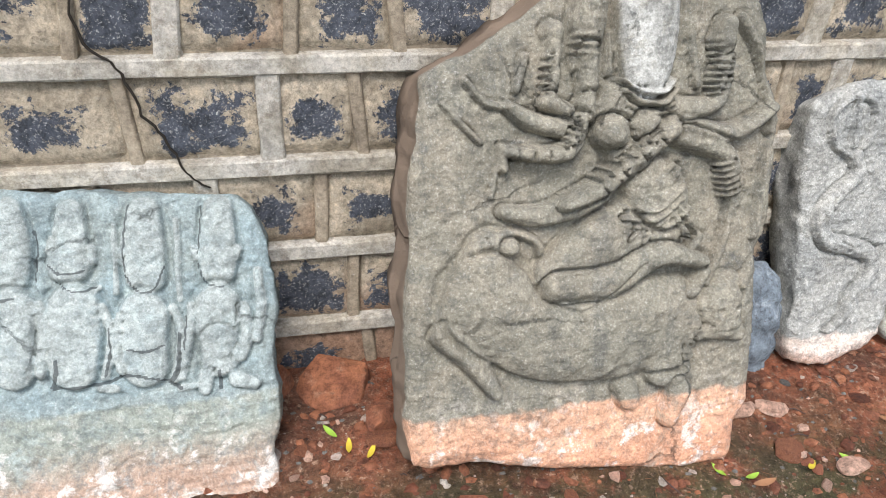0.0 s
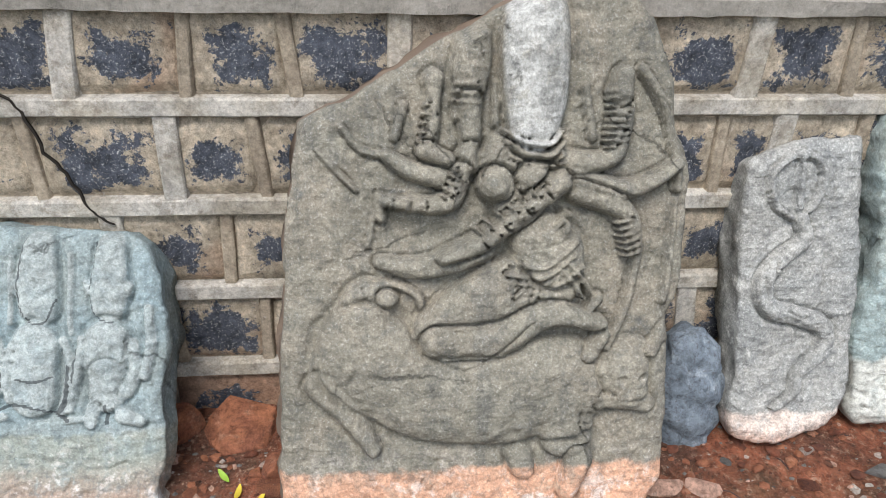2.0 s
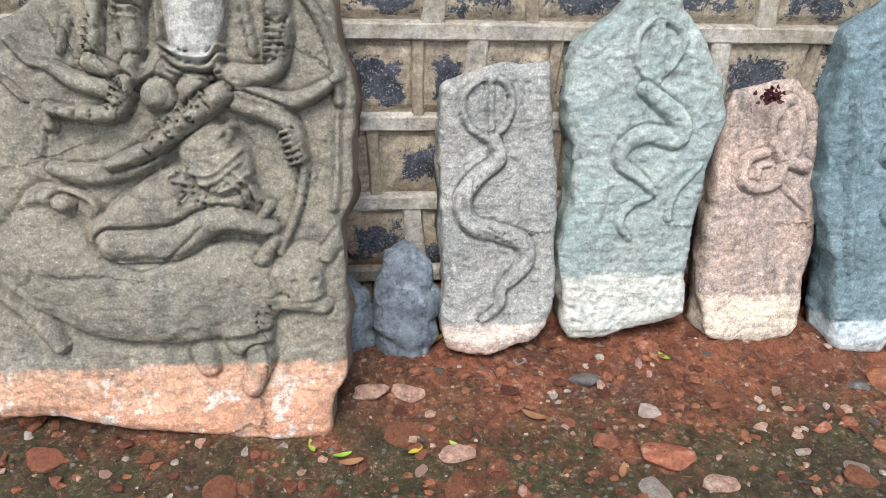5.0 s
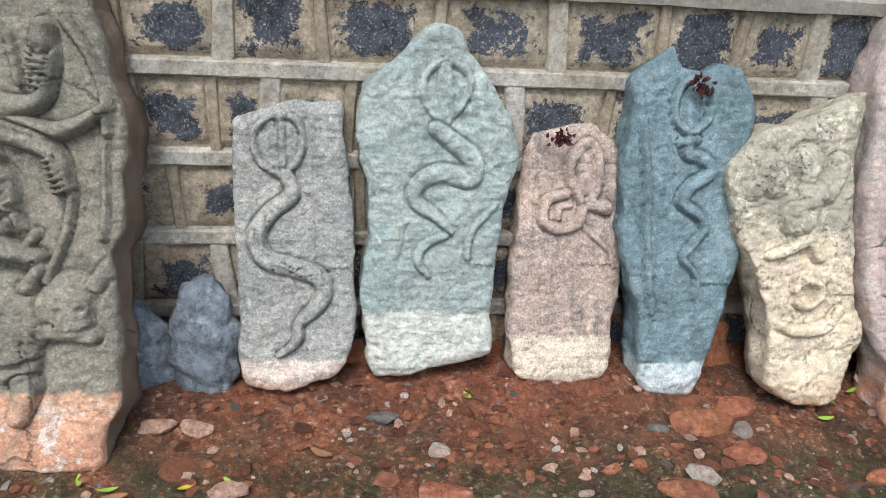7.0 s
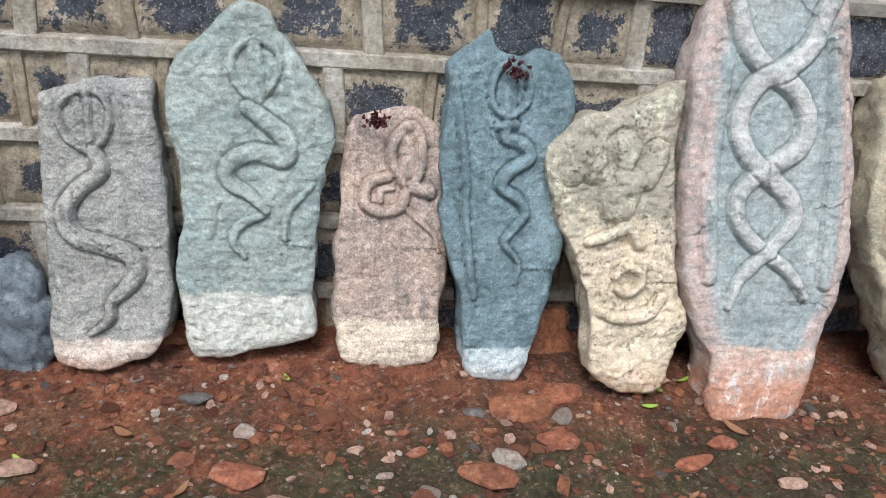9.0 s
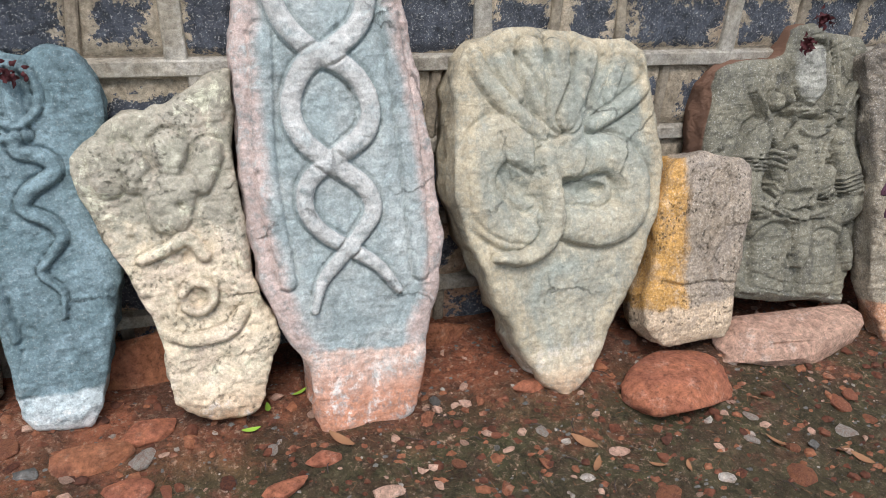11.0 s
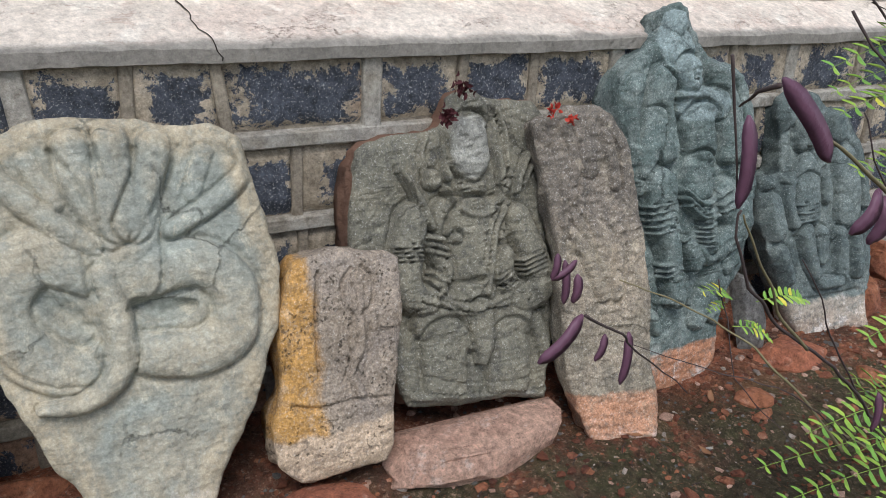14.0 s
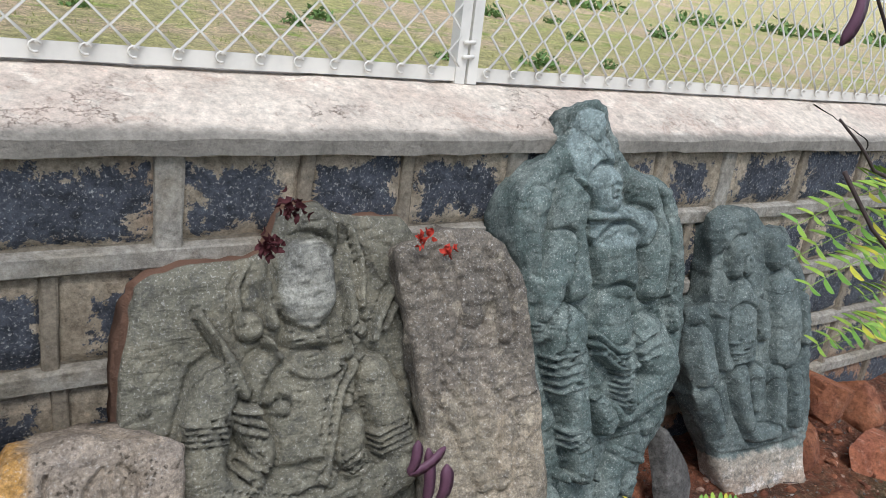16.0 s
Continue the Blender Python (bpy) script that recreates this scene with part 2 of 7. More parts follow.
def mortar_mat(name, base, alt):
    m = Mat(name, 0.9)
    m.mix(1, base)
    m.mix(m.ramp(m.noise(4, 7, 0.65), 0.42, 0.62), alt)
    m.mix(m.calc("MULTIPLY", m.ramp(m.noise(24, 8, 0.78), 0.5, 0.64), 0.6), (0.2, 0.165, 0.12))
    m.mix(m.calc("MULTIPLY", m.ramp(m.noise(80, 5, 0.7), 0.6, 0.72), 0.3), (0.62, 0.6, 0.55))
    # weathered right-hand stretch: mortar darkens along x, shading put into its colour
    worn_shade = m.calc("ADD", m.axis(0), m.calc("MULTIPLY", m.noise(1.7, 7, 0.7), 2.4))
    m.mix(m.calc("MULTIPLY", m.ramp(worn_shade, 4.2, 5.2), 0.4), (0.17, 0.155, 0.125))
    m.shade(60, 0.6, 1.4, 0.85).shade(7, 0.75, 1.25)
    m.bump(m.noise(50, 8, 0.78), 0.01)
    return m.done()


def coping_mat():
    m = Mat("flaking_coping_plaster", 0.88)
    m.mix(1, (0.62, 0.545, 0.455))
    m.mix(m.ramp(m.noise(3, 7, 0.65, 0.5), 0.45, 0.62), (0.56, 0.465, 0.385))
    m.mix(m.calc("MULTIPLY", m.ramp(m.noise(12, 8, 0.7), 0.54, 0.66), 0.7), (0.74, 0.68, 0.58))
    m.mix(m.calc("MULTIPLY", m.ramp(m.noise(35, 6, 0.75), 0.58, 0.7), 0.6), (0.3, 0.2, 0.15))
    split = m.calc("ABSOLUTE", m.calc("SUBTRACT", m.noise(3.5, 8, 0.7, 0.2), 0.5), 0.0)
    split = m.calc("MULTIPLY", m.ramp(split, 0.006, 0.002), m.ramp(m.noise(2.2, 4), 0.52, 0.6))
    m.mix(m.calc("MULTIPLY", split, 0.6), (0.2, 0.13, 0.1))
    m.mix(m.calc("MULTIPLY", m.ramp(m.noise(6, 9, 0.8, 0.8), 0.56, 0.6), 0.55), (0.45, 0.33, 0.26))
    m.bump(m.calc("MULTIPLY", split, -1.0), 0.006)
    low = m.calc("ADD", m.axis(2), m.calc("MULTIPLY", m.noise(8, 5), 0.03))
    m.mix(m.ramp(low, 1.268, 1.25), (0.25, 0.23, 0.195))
    m.shade(45, 0.7, 1.3, 0.85).shade(5, 0.85, 1.2)
    m.bump(m.noise(30, 7, 0.75), 0.01)
    return m.done()


M_GROUND, M_BLOCK, M_COPING = ground_mat(), block_mat(), coping_mat()
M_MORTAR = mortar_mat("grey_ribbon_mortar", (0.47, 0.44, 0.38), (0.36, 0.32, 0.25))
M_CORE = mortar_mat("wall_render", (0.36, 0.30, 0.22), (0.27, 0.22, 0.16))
M_CRACK = plain("deep_crack", (0.02, 0.016, 0.012), 1.0)
M_RED = rock_mat("red_sandstone", (0.46, 0.17, 0.09), (0.36, 0.13, 0.075), (0.62, 0.34, 0.24))
M_ORANGE = rock_mat("orange_laterite", (0.38, 0.15, 0.075), (0.27, 0.105, 0.06), (0.5, 0.27, 0.17))
M_PINK = rock_mat("pink_granite", (0.58, 0.37, 0.27), (0.48, 0.29, 0.21), (0.7, 0.56, 0.47))
M_BLUE = rock_mat("blue_painted_stone", (0.25, 0.295, 0.33), (0.18, 0.215, 0.245), (0.42, 0.46, 0.48))
M_CRUMB = rock_mat("soil_lumps", (0.2, 0.07, 0.038), (0.12, 0.048, 0.03), (0.32, 0.15, 0.09))
M_PALE = rock_mat("pale_chips", (0.5, 0.45, 0.38), (0.42, 0.3, 0.24), (0.62, 0.58, 0.52))
M_GREY = rock_mat("grey_rubble", (0.2, 0.19, 0.17), (0.13, 0.125, 0.115), (0.33, 0.31, 0.28))
M_STEEL = plain("cream_painted_steel", (0.72, 0.69, 0.62), 0.5, 0.3, 9)
M_WIRE = plain("weathered_wire", (0.74, 0.71, 0.64), 0.5, 0.4, 6)
M_LEAF = plain("fresh_green_leaf", (0.24, 0.38, 0.05), 0.5, 0.3, 30)
M_FROND = frond_mat()
M_YELLOW = plain("yellow_leaf", (0.5, 0.38, 0.04), 0.55, 0.3, 30)
M_DRY = plain("dry_leaf", (0.24, 0.12, 0.06), 0.8, 0.4, 30)
M_POD = plain("purple_pod", (0.13, 0.06, 0.09), 0.42, 0.4, 30)
M_TWIG = plain("green_brown_twig", (0.2, 0.17, 0.09), 0.7, 0.4, 30)
M_BARK = plain("dark_bark", (0.07, 0.05, 0.045), 0.8, 0.4, 30)
M_PETAL = plain("dried_dark_red_petals", (0.07, 0.018, 0.02), 0.8, 0.5, 60)
M_SCARLET = plain("scarlet_petals", (0.5, 0.05, 0.03), 0.7, 0.4, 60)
M_BUSH = plain("field_bush", (0.14, 0.24, 0.07), 0.7, 0.4, 5)


# ---- building helpers ----
def mesh(name, verts, faces, material, smooth=True):
    me = bpy.data.meshes.new(name)
    me.from_pydata([tuple(v) for v in verts], [], faces)
    me.materials.append(material)
    if smooth:
        me.polygons.foreach_set("use_smooth", [True] * len(me.polygons))
    me.update()
    return me


def part(name, me, parent, label=""):
    ob = new(name, me)
    ob.parent = parent
    return tagged(ob, label)


def lattice(p, seed):
    """Smooth value noise of the rows of p, in -1..1."""
    p = np.asarray(p, float)
    i = np.floor(p).astype(np.int64)
    f = p - i
    f = f * f * (3 - 2 * f)
    total = 0
    for corner in range(2 ** p.shape[1]):
        w, key = 1.0, seed * 7919
        for a in range(p.shape[1]):
            bit = corner >> a & 1
            w = w * (f[:, a] if bit else 1 - f[:, a])
            key = key + (i[:, a] + bit) * (374761393, 668265263, 2147483647)[a]
        key = (key ^ (key >> 13)) * 1274126177
        key = (key ^ (key >> 16)) & 0xFFFF
        total = total + w * (key / 32767.5 - 1)
    return total


def rough_noise(p, scale, octaves=4, seed=1):
    total, amp = 0, 1.0
    for o in range(octaves):
        total = total + amp * lattice(np.asarray(p) * scale * 2**o + 11.3 * o, seed + o)
        amp *= 0.5
    return total


def smooth_outline(points, jag, seed):
    """A closed Catmull-Rom line through the corners, with a broken edge."""
    p = np.array(points, float)
    n, out = len(p), []
    for i in range(n):
        a, b, c, d = p[i - 1], p[i], p[(i + 1) % n], p[(i + 2) % n]
        for s in np.linspace(0, 1, 12, endpoint=False):
            out.append(b + (c - b) * s + 0.22 * ((c - a) * s * (1 - s) ** 2 - (d - b) * s * s * (1 - s)))
    q = np.array(out)
    q[:, 0] += jag * rough_noise(q, 14, 4, seed)
    q[:, 1] += jag * rough_noise(q, 14, 4, seed + 50)
    return q


def near_line(v, line):
    """Distance from rows of v to a closed line, the nearest places, and which rows lie inside."""
    a, b = line, np.roll(line, -1, 0)
    best, place, inside = np.full(len(v), 1e9), np.zeros_like(v), np.zeros(len(v), bool)
    for p, q in zip(a, b):
        d = q - p
        s = np.clip(((v - p) @ d) / max(d @ d, 1e-12), 0, 1)
        c = p + s[:, None] * d
        e = ((v - c) ** 2).sum(1)
        m = e < best
        best[m], place[m] = e[m], c[m]
        hit = (p[1] > v[:, 1]) != (q[1] > v[:, 1])
        inside ^= hit & (v[:, 0] < (q[0] - p[0]) * (v[:, 1] - p[1]) / (q[1] - p[1] + 1e-12) + p[0])
    return np.sqrt(best), place, inside


def rounded(pts, steps=5):
    """The same path with rounded bends."""
    p = np.array(pts, float)
    if len(p) < 3:
        return [tuple(q) for q in p]
    ends = np.vstack([2 * p[0] - p[1], p, 2 * p[-1] - p[-2]])
    if abs(p[0] - p[-1]).max() < 1e-6:
        ends[0], ends[-1] = p[-2], p[1]
    out = []
    for a, b, c, d in zip(ends, ends[1:], ends[2:], ends[3:]):
        for s in np.arange(steps) / steps:
            out.append(0.5 * (2 * b + (c - a) * s + (2 * a - 5 * b + 4 * c - d) * s * s + (3 * b - a - 3 * c + d) * s**3))
    return [tuple(q) for q in out] + [tuple(p[-1])]


def carve(v, relief, pale, worn=0.5):
    """Height of half-round ridges and hollows, and how far the marked ones cover each place."""
    up, down, mark, cut = (np.zeros(len(v)) for _ in range(4))
    for k, (h, pts) in enumerate(relief):
        pts = pts if len(pts) > 1 else [pts[0], (pts[0][0], pts[0][1] + 1e-4, pts[0][2])]
        pts = rounded(pts)
        q = np.array(pts)
        reach = q[:, 2].max() * 1.5
        near = np.nonzero((v[:, 0] > q[:, 0].min() - reach) & (v[:, 0] < q[:, 0].max() + reach) & (v[:, 1] > q[:, 1].min() - reach) & (v[:, 1] < q[:, 1].max() + reach))[0]
        w = v[near]
        g = np.full(len(w), 9.0)
        for p, q in zip(pts, pts[1:]):
            d = np.subtract(q[:2], p[:2])
            s = np.clip(((w - p[:2]) @ d) / max(d @ d, 1e-12), 0, 1)
            g = np.minimum(g, np.sqrt(((w - p[:2] - s[:, None] * d) ** 2).sum(1)) / np.maximum(p[2] + s * (q[2] - p[2]), 0.001))
        r = np.clip(1 - g**2.6, 0, 1) ** worn
        if h > 0:
            have = up[near]
            notch = np.where((g > 1) & (have < 1.3 * h), 0.55 * np.exp(-(((g - 1.06) / 0.12) ** 2)), 0)
            up[near] = np.maximum(have * (1 - notch), h * r)
            cut[near] = np.minimum(cut[near], -min(0.5 * h, 0.013) * np.exp(-(((g - 1.08) / 0.14) ** 2)))
        else:
            down[near] = np.minimum(down[near], h * np.clip(1 - g**2, 0, 1))
        if pale is True or (pale and k in pale):
            mark[near] = np.maximum(mark[near], r)
    return up + down + cut * np.clip(1 - up / 0.014, 0, 1), mark


def slab(name, label, plan, material, depth=0.11, pale=(), jag=0.006, lumps=0.006, cell=0.0043, round_edge=0.012, gain=0.78, worn_by=0.5, shrink=0.01, chip=0.0012, seed=1, category="stone carving"):
    """A leaning carved stone: broken outline, relief on its face, hewn sides and back."""
    line = smooth_outline(plan["outline"], jag, seed)
    lo, hi = line.min(0) - cell, line.max(0) + cell
    nx, nz = (int((hi[i] - lo[i]) / cell) + 2 for i in (0, 1))
    gx, gz = np.meshgrid(lo[0] + cell * np.arange(nx), lo[1] + cell * np.arange(nz))
    v = np.stack([gx.ravel(), gz.ravel()], 1)
    d, place, inside = near_line(v, line)
    idx = np.arange(nx * nz).reshape(nz, nx)
    quads = np.stack([idx[:-1, :-1], idx[:-1, 1:], idx[1:, 1:], idx[1:, :-1]], -1).reshape(-1, 4)
    quads = quads[inside[quads].all(1)]
    e = np.sort(np.concatenate([quads[:, [0, 1]], quads[:, [1, 2]], quads[:, [2, 3]], quads[:, [3, 0]]]), 1)
    directed = np.concatenate([quads[:, [0, 1]], quads[:, [1, 2]], quads[:, [2, 3]], quads[:, [3, 0]]])
    _, first, count = np.unique(e, axis=0, return_index=True, return_counts=True)
    border = directed[first[count == 1]]
    rim_ids = np.unique(border)
    v[rim_ids] = place[rim_ids]
    d[rim_ids] = 0
    used = np.unique(quads)
    remap = np.full(nx * nz, -1)
    remap[used] = np.arange(len(used))
    v, d = v[used], d[used]
    height, mark = carve(v, plan["relief"], pale, worn_by)
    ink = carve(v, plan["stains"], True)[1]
    height = height * gain
    worn = np.clip(height / 0.03, 0, 1)
    fade = np.clip(d / 0.03, 0, 1)
    chisel = 1 - 2 * np.abs(rough_noise(v * (1, 1.6), 26, 3, seed + 9))
    height = height * fade + lumps * rough_noise(v, 7, 5, seed + 5) + chip * chisel + 0.002 * rough_noise(v, 70, 2, seed + 13)
    height -= round_edge * (1 - np.clip(d / 0.035, 0, 1)) ** 2
    verts = [np.stack([v[:, 0], -height, v[:, 1]], 1)]
    faces = remap[quads].tolist()
    rim_new = remap[rim_ids]
    slot = np.full(len(used), -1)
    slot[rim_new] = np.arange(len(rim_new))
    centre = v.mean(0)
    base, rows = len(used), 5
    ring = v[rim_new]
    for k in range(1, rows + 1):
        s = k / rows
        w = ring + (centre - ring) * (shrink * s)
        w = w + 0.012 * np.stack([rough_noise(np.c_[ring, np.full(len(ring), s)], 11, 3, seed + 20), rough_noise(np.c_[ring, np.full(len(ring), s)], 11, 3, seed + 30)], 1)
        y = round_edge + depth * s + 0.012 * rough_noise(np.c_[ring, np.full(len(ring), s)], 9, 3, seed + 40)
        verts.append(np.stack([w[:, 0], y, w[:, 1]], 1))
    for a, b in remap[border]:
        sa, sb = slot[a], slot[b]
        prev = (a, b)
        for k in range(rows):
            now = (base + k * len(ring) + sa, base + k * len(ring) + sb)
            faces.append([int(prev[1]), int(prev[0]), int(now[0]), int(now[1])])
            prev = now
        faces.append([int(prev[1]), int(prev[0]), base + rows * len(ring)])
    verts.append(np.array([[centre[0], round_edge + depth * 1.05, centre[1]]]))
    verts = np.concatenate(verts)
    me = mesh(name, verts, faces, material)
    for key, values in (("pale", mark), ("rim", 1 - np.clip(d / 0.1, 0, 1)), ("raised", worn), ("ink", ink), ("flank", np.zeros(len(d)))):
        at = me.attributes.new(key, "FLOAT", "POINT")
        full = np.ones(len(verts)) if key in ("rim", "flank") else np.zeros(len(verts))
        full[: len(used)] = values
        at.data.foreach_set("value", full)
    ob = new(name, me)
    ob.matrix_world = pose(*plan["at"], -plan["lean"], 0, plan["yaw"])
    return tagged(ob, label, category)


def rock_mesh(name, size, material, seed, rough=0.16, flat=0.0, steps=4, facets=0.25, chops=16, rolls=0):
    """A broken stone about size metres; resting on its lowest point."""
    bm = bmesh.new()
    bmesh.ops.create_icosphere(bm, subdivisions=steps, radius=0.5)
    co = np.array([v.co for v in bm.verts])
    if facets:
        # squarish, broken faces
        p = np.sign(co) * np.abs(co * 2) ** (1 - facets) / 2
        co = co * (1 - facets) + p * facets
    k = 1 + rough * rough_noise(co, 2.2, 4, seed)
    co = co * k[:, None]
    r = np.random.RandomState(seed)
    for _ in range(chops):
        way = r.normal(size=3)
        way /= np.linalg.norm(way)
        over = np.maximum(0, co @ way - r.uniform(0.3, 0.44))
        co = co - over[:, None] * way * 0.94
    co = co + 0.012 * rough_noise(co, 9, 3, seed + 3)[:, None] * co / 0.4
    if rolls:
        fold = np.abs(np.sin(math.pi * rolls * (co[:, 2] + 0.12 * co[:, 0] + 0.05 * rough_noise(co, 3, 2, seed + 8))))
        co[:, :2] *= (0.86 + 0.2 * fold**0.6 + 0.05 * rough_noise(co, 8, 3, seed + 5))[:, None]
    co = co * np.array(size) * 1.12
    co[:, 2] = np.maximum(co[:, 2], -size[2] * (0.5 - flat))
    co[:, 2] -= co[:, 2].min()
    for v, c in zip(bm.verts, co):
        v.co = c
    me = bpy.data.meshes.new(name)
    bm.to_mesh(me)
    bm.free()
    me.materials.append(material)
    me.polygons.foreach_set("use_smooth", [chops < 10] * len(me.polygons))
    return me


def rock(name, label, at, size, material, seed, rz=0, rx=0, ry=0, category="rock", group="", **how):
    ob = new(name, rock_mesh(name, size, material, seed, **how))
    ob.matrix_world = pose(*at, rx, ry, rz)
    return tagged(ob, label, category, group)


def tube(pts, radii, sides=6):
    """Verts and faces of a tapered tube along points."""
    verts, faces = [], []
    pts = [Vector(p) for p in pts]
    for i, p in enumerate(pts):
        way = (pts[min(i + 1, len(pts) - 1)] - pts[max(i - 1, 0)]).normalized()
        side = way.cross(Vector((0.3, 0.9, 0.2))).normalized()
        other = way.cross(side)
        for k in range(sides):
            a = 2 * math.pi * k / sides
            verts.append(p + radii[i] * (math.cos(a) * side + math.sin(a) * other))
    for i in range(len(pts) - 1):
        for k in range(sides):
            j = (k + 1) % sides
            faces.append([i * sides + k, i * sides + j, (i + 1) * sides + j, (i + 1) * sides + k])
    faces.append(list(range(sides))[::-1])
    faces.append([(len(pts) - 1) * sides + k for k in range(sides)])
    return verts, faces


def joined(name, pieces, material, smooth=True):
    verts, faces = [], []
    for v, f in pieces:
        faces += [[i + len(verts) for i in g] for g in f]
        verts += [tuple(p) for p in v]
    return mesh(name, verts, faces, material, smooth)


def box(x0, x1, y0, y1, z0, z1):
    v = [(x, y, z) for x in (x0, x1) for y in (y0, y1) for z in (z0, z1)]
    return v, [[0, 1, 3, 2], [4, 6, 7, 5], [0, 4, 5, 1], [2, 3, 7, 6], [0, 2, 6, 4], [1, 5, 7, 3]]


# ---- ground: one sheet, red soil before the wall, dry grass field behind ----
def ground_z(x, y):
    x, y = np.asarray(x, float), np.asarray(y, float)
    rise = np.interp(y, [-3, 0.2, 1.0, 1.35, 1.6, 2.0, 2.6, 8, 30, 400], [0.02, 0.06, 0.105, 0.155, 0.19, 0.2, 0.5, 0.75, 3.2, 48])
    p = np.stack([x.ravel(), y.ravel()], 1)
    near = np.exp(-np.maximum(0, np.abs(p[:, 1] - 1) - 3) / 3)
    bumps = (0.014 * rough_noise(p, 3.1, 3, 3) + 0.007 * rough_noise(p, 13, 3, 8)) * near
    return rise + bumps.reshape(x.shape)


def grid_line(parts):
    return np.unique(np.concatenate([np.linspace(a, b, n) for a, b, n in parts]).round(4))


gxs = grid_line([(-400, -20, 8), (-20, -1.2, 12), (-1.2, 7.8, 320), (7.8, 30, 24), (30, 400, 8)])
gys = grid_line([(-400, -20, 8), (-20, -0.6, 12), (-0.6, 1.95, 95), (1.95, 2.7, 12), (2.7, 20, 30), (20, 400, 10)])
GX, GY = np.meshgrid(gxs, gys)
gv = np.stack([GX.ravel(), GY.ravel(), ground_z(GX, GY).ravel()], 1)
gi = np.arange(GX.size).reshape(GX.shape)
gf = np.stack([gi[:-1, :-1], gi[:-1, 1:], gi[1:, 1:], gi[1:, :-1]], -1).reshape(-1, 4)
tagged(new("ground", mesh("ground", gv, gf.tolist(), M_GROUND)), "red laterite soil with damp moss, dry grass beyond the wall", "ground", kind="structure")


def gz(x, y):
    return float(ground_z(np.array([x]), np.array([y]))[0])


# ---- wall with ribbon-pointed blocks, coping and fence ----
X0, X1 = -3.0, 10.0
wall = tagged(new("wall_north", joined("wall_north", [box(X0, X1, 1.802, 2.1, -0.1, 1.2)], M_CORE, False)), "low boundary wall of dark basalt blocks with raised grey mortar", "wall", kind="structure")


def strip(x0, z0, x1, z1, width, y0=1.772, seed=0):
    """A raised, slightly wavering mortar ribbon."""
    n = max(2, int(math.hypot(x1 - x0, z1 - z0) / 0.04))
    way = Vector((x1 - x0, 0, z1 - z0)).normalized()
    side = Vector((-way.z, 0, way.x))
    verts, faces = [], []
    for i in range(n + 1):
        s = i / n
        c = Vector((x0 + (x1 - x0) * s, 0, z0 + (z1 - z0) * s))
        wob = [noise.noise((c.x * 7 + seed, c.z * 7, k * 3.1)) for k in range(4)]
        h = width / 2
        for off, y in ((-h - 0.004, 1.806), (-h + 0.004 * wob[0], y0 + 0.004), (-h + 0.004, y0 + 0.002 * wob[2]), (h - 0.004, y0 + 0.003 * wob[3]), (h + 0.004 * wob[1], y0 + 0.004), (h + 0.004, 1.806)):
            p = c + side * off
            verts.append((p.x, y, p.z))
    for i in range(n):
        for k in range(5):
            a = i * 6 + k
            faces.append([a, a + 6, a + 7, a + 1])
    faces += [[0, 1, 2, 3, 4, 5], [n * 6 + k for k in range(5, -1, -1)]]
    return verts, faces


ROWS_Z = [(1.02, 1.2), (0.79, 0.975), (0.565, 0.745), (0.34, 0.525), (0.1, 0.3)]
CUTS = []
CUTS.append([-0.55, -0.17, 0.01, 0.25, 0.46, 0.69, 0.95, 1.22, 1.47, 1.7, 1.99, 2.29, 2.57, 2.78, 2.99, 3.26, 3.5, 3.78, 4.0, 4.21, 4.6, 4.87, 5.11, 5.41, 5.66, 5.92, 6.21, 6.6, 6.95])
CUTS.append([-0.42, -0.1, 0.19, 0.38, 0.66, 0.95, 1.24, 1.43, 1.57, 1.77, 2.0, 2.2, 2.45, 2.75, 3.05, 3.35, 3.65, 3.95, 4.2, 4.39, 4.62, 4.9, 5.2, 5.5, 5.8, 6.1, 6.4, 6.75])
CUTS.append([-0.5, -0.2, 0.04, 0.29, 0.58, 0.85, 1.12, 1.32, 1.55, 1.8, 2.1, 2.4, 2.7, 3.0, 3.3, 3.6, 3.9, 4.15, 4.4, 4.65, 4.95, 5.25, 5.55, 5.85, 6.15, 6.5])
CUTS.append([-0.4, -0.1, 0.14, 0.36, 0.65, 0.92, 1.2, 1.43, 1.7, 2.0, 2.3, 2.6, 2.9, 3.2, 3.5, 3.8, 4.1, 4.35, 4.6, 4.9, 5.2, 5.5, 5.8, 6.1, 6.45])
CUTS.append([-0.5, -0.2, 0.1, 0.4, 0.7, 1.0, 1.3, 1.6, 1.9, 2.2, 2.5, 2.8, 3.1, 3.4, 3.7, 4.0, 4.3, 4.6, 4.9, 5.2, 5.5, 5.8, 6.1, 6.4])
rows_x = []
for cuts in CUTS:
    left, right = [cuts[0]], [cuts[-1]]
    while left[-1] > X0 + 0.4:
        left.append(left[-1] - random.uniform(0.25, 0.36))
    while right[-1] < X1 - 0.4:
        right.append(right[-1] + random.uniform(0.25, 0.36))
    rows_x.append(left[:0:-1] + cuts + right[1:])
for z in (0.997, 0.767, 0.545, 0.32):
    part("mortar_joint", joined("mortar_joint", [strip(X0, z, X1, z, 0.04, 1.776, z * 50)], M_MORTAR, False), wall)
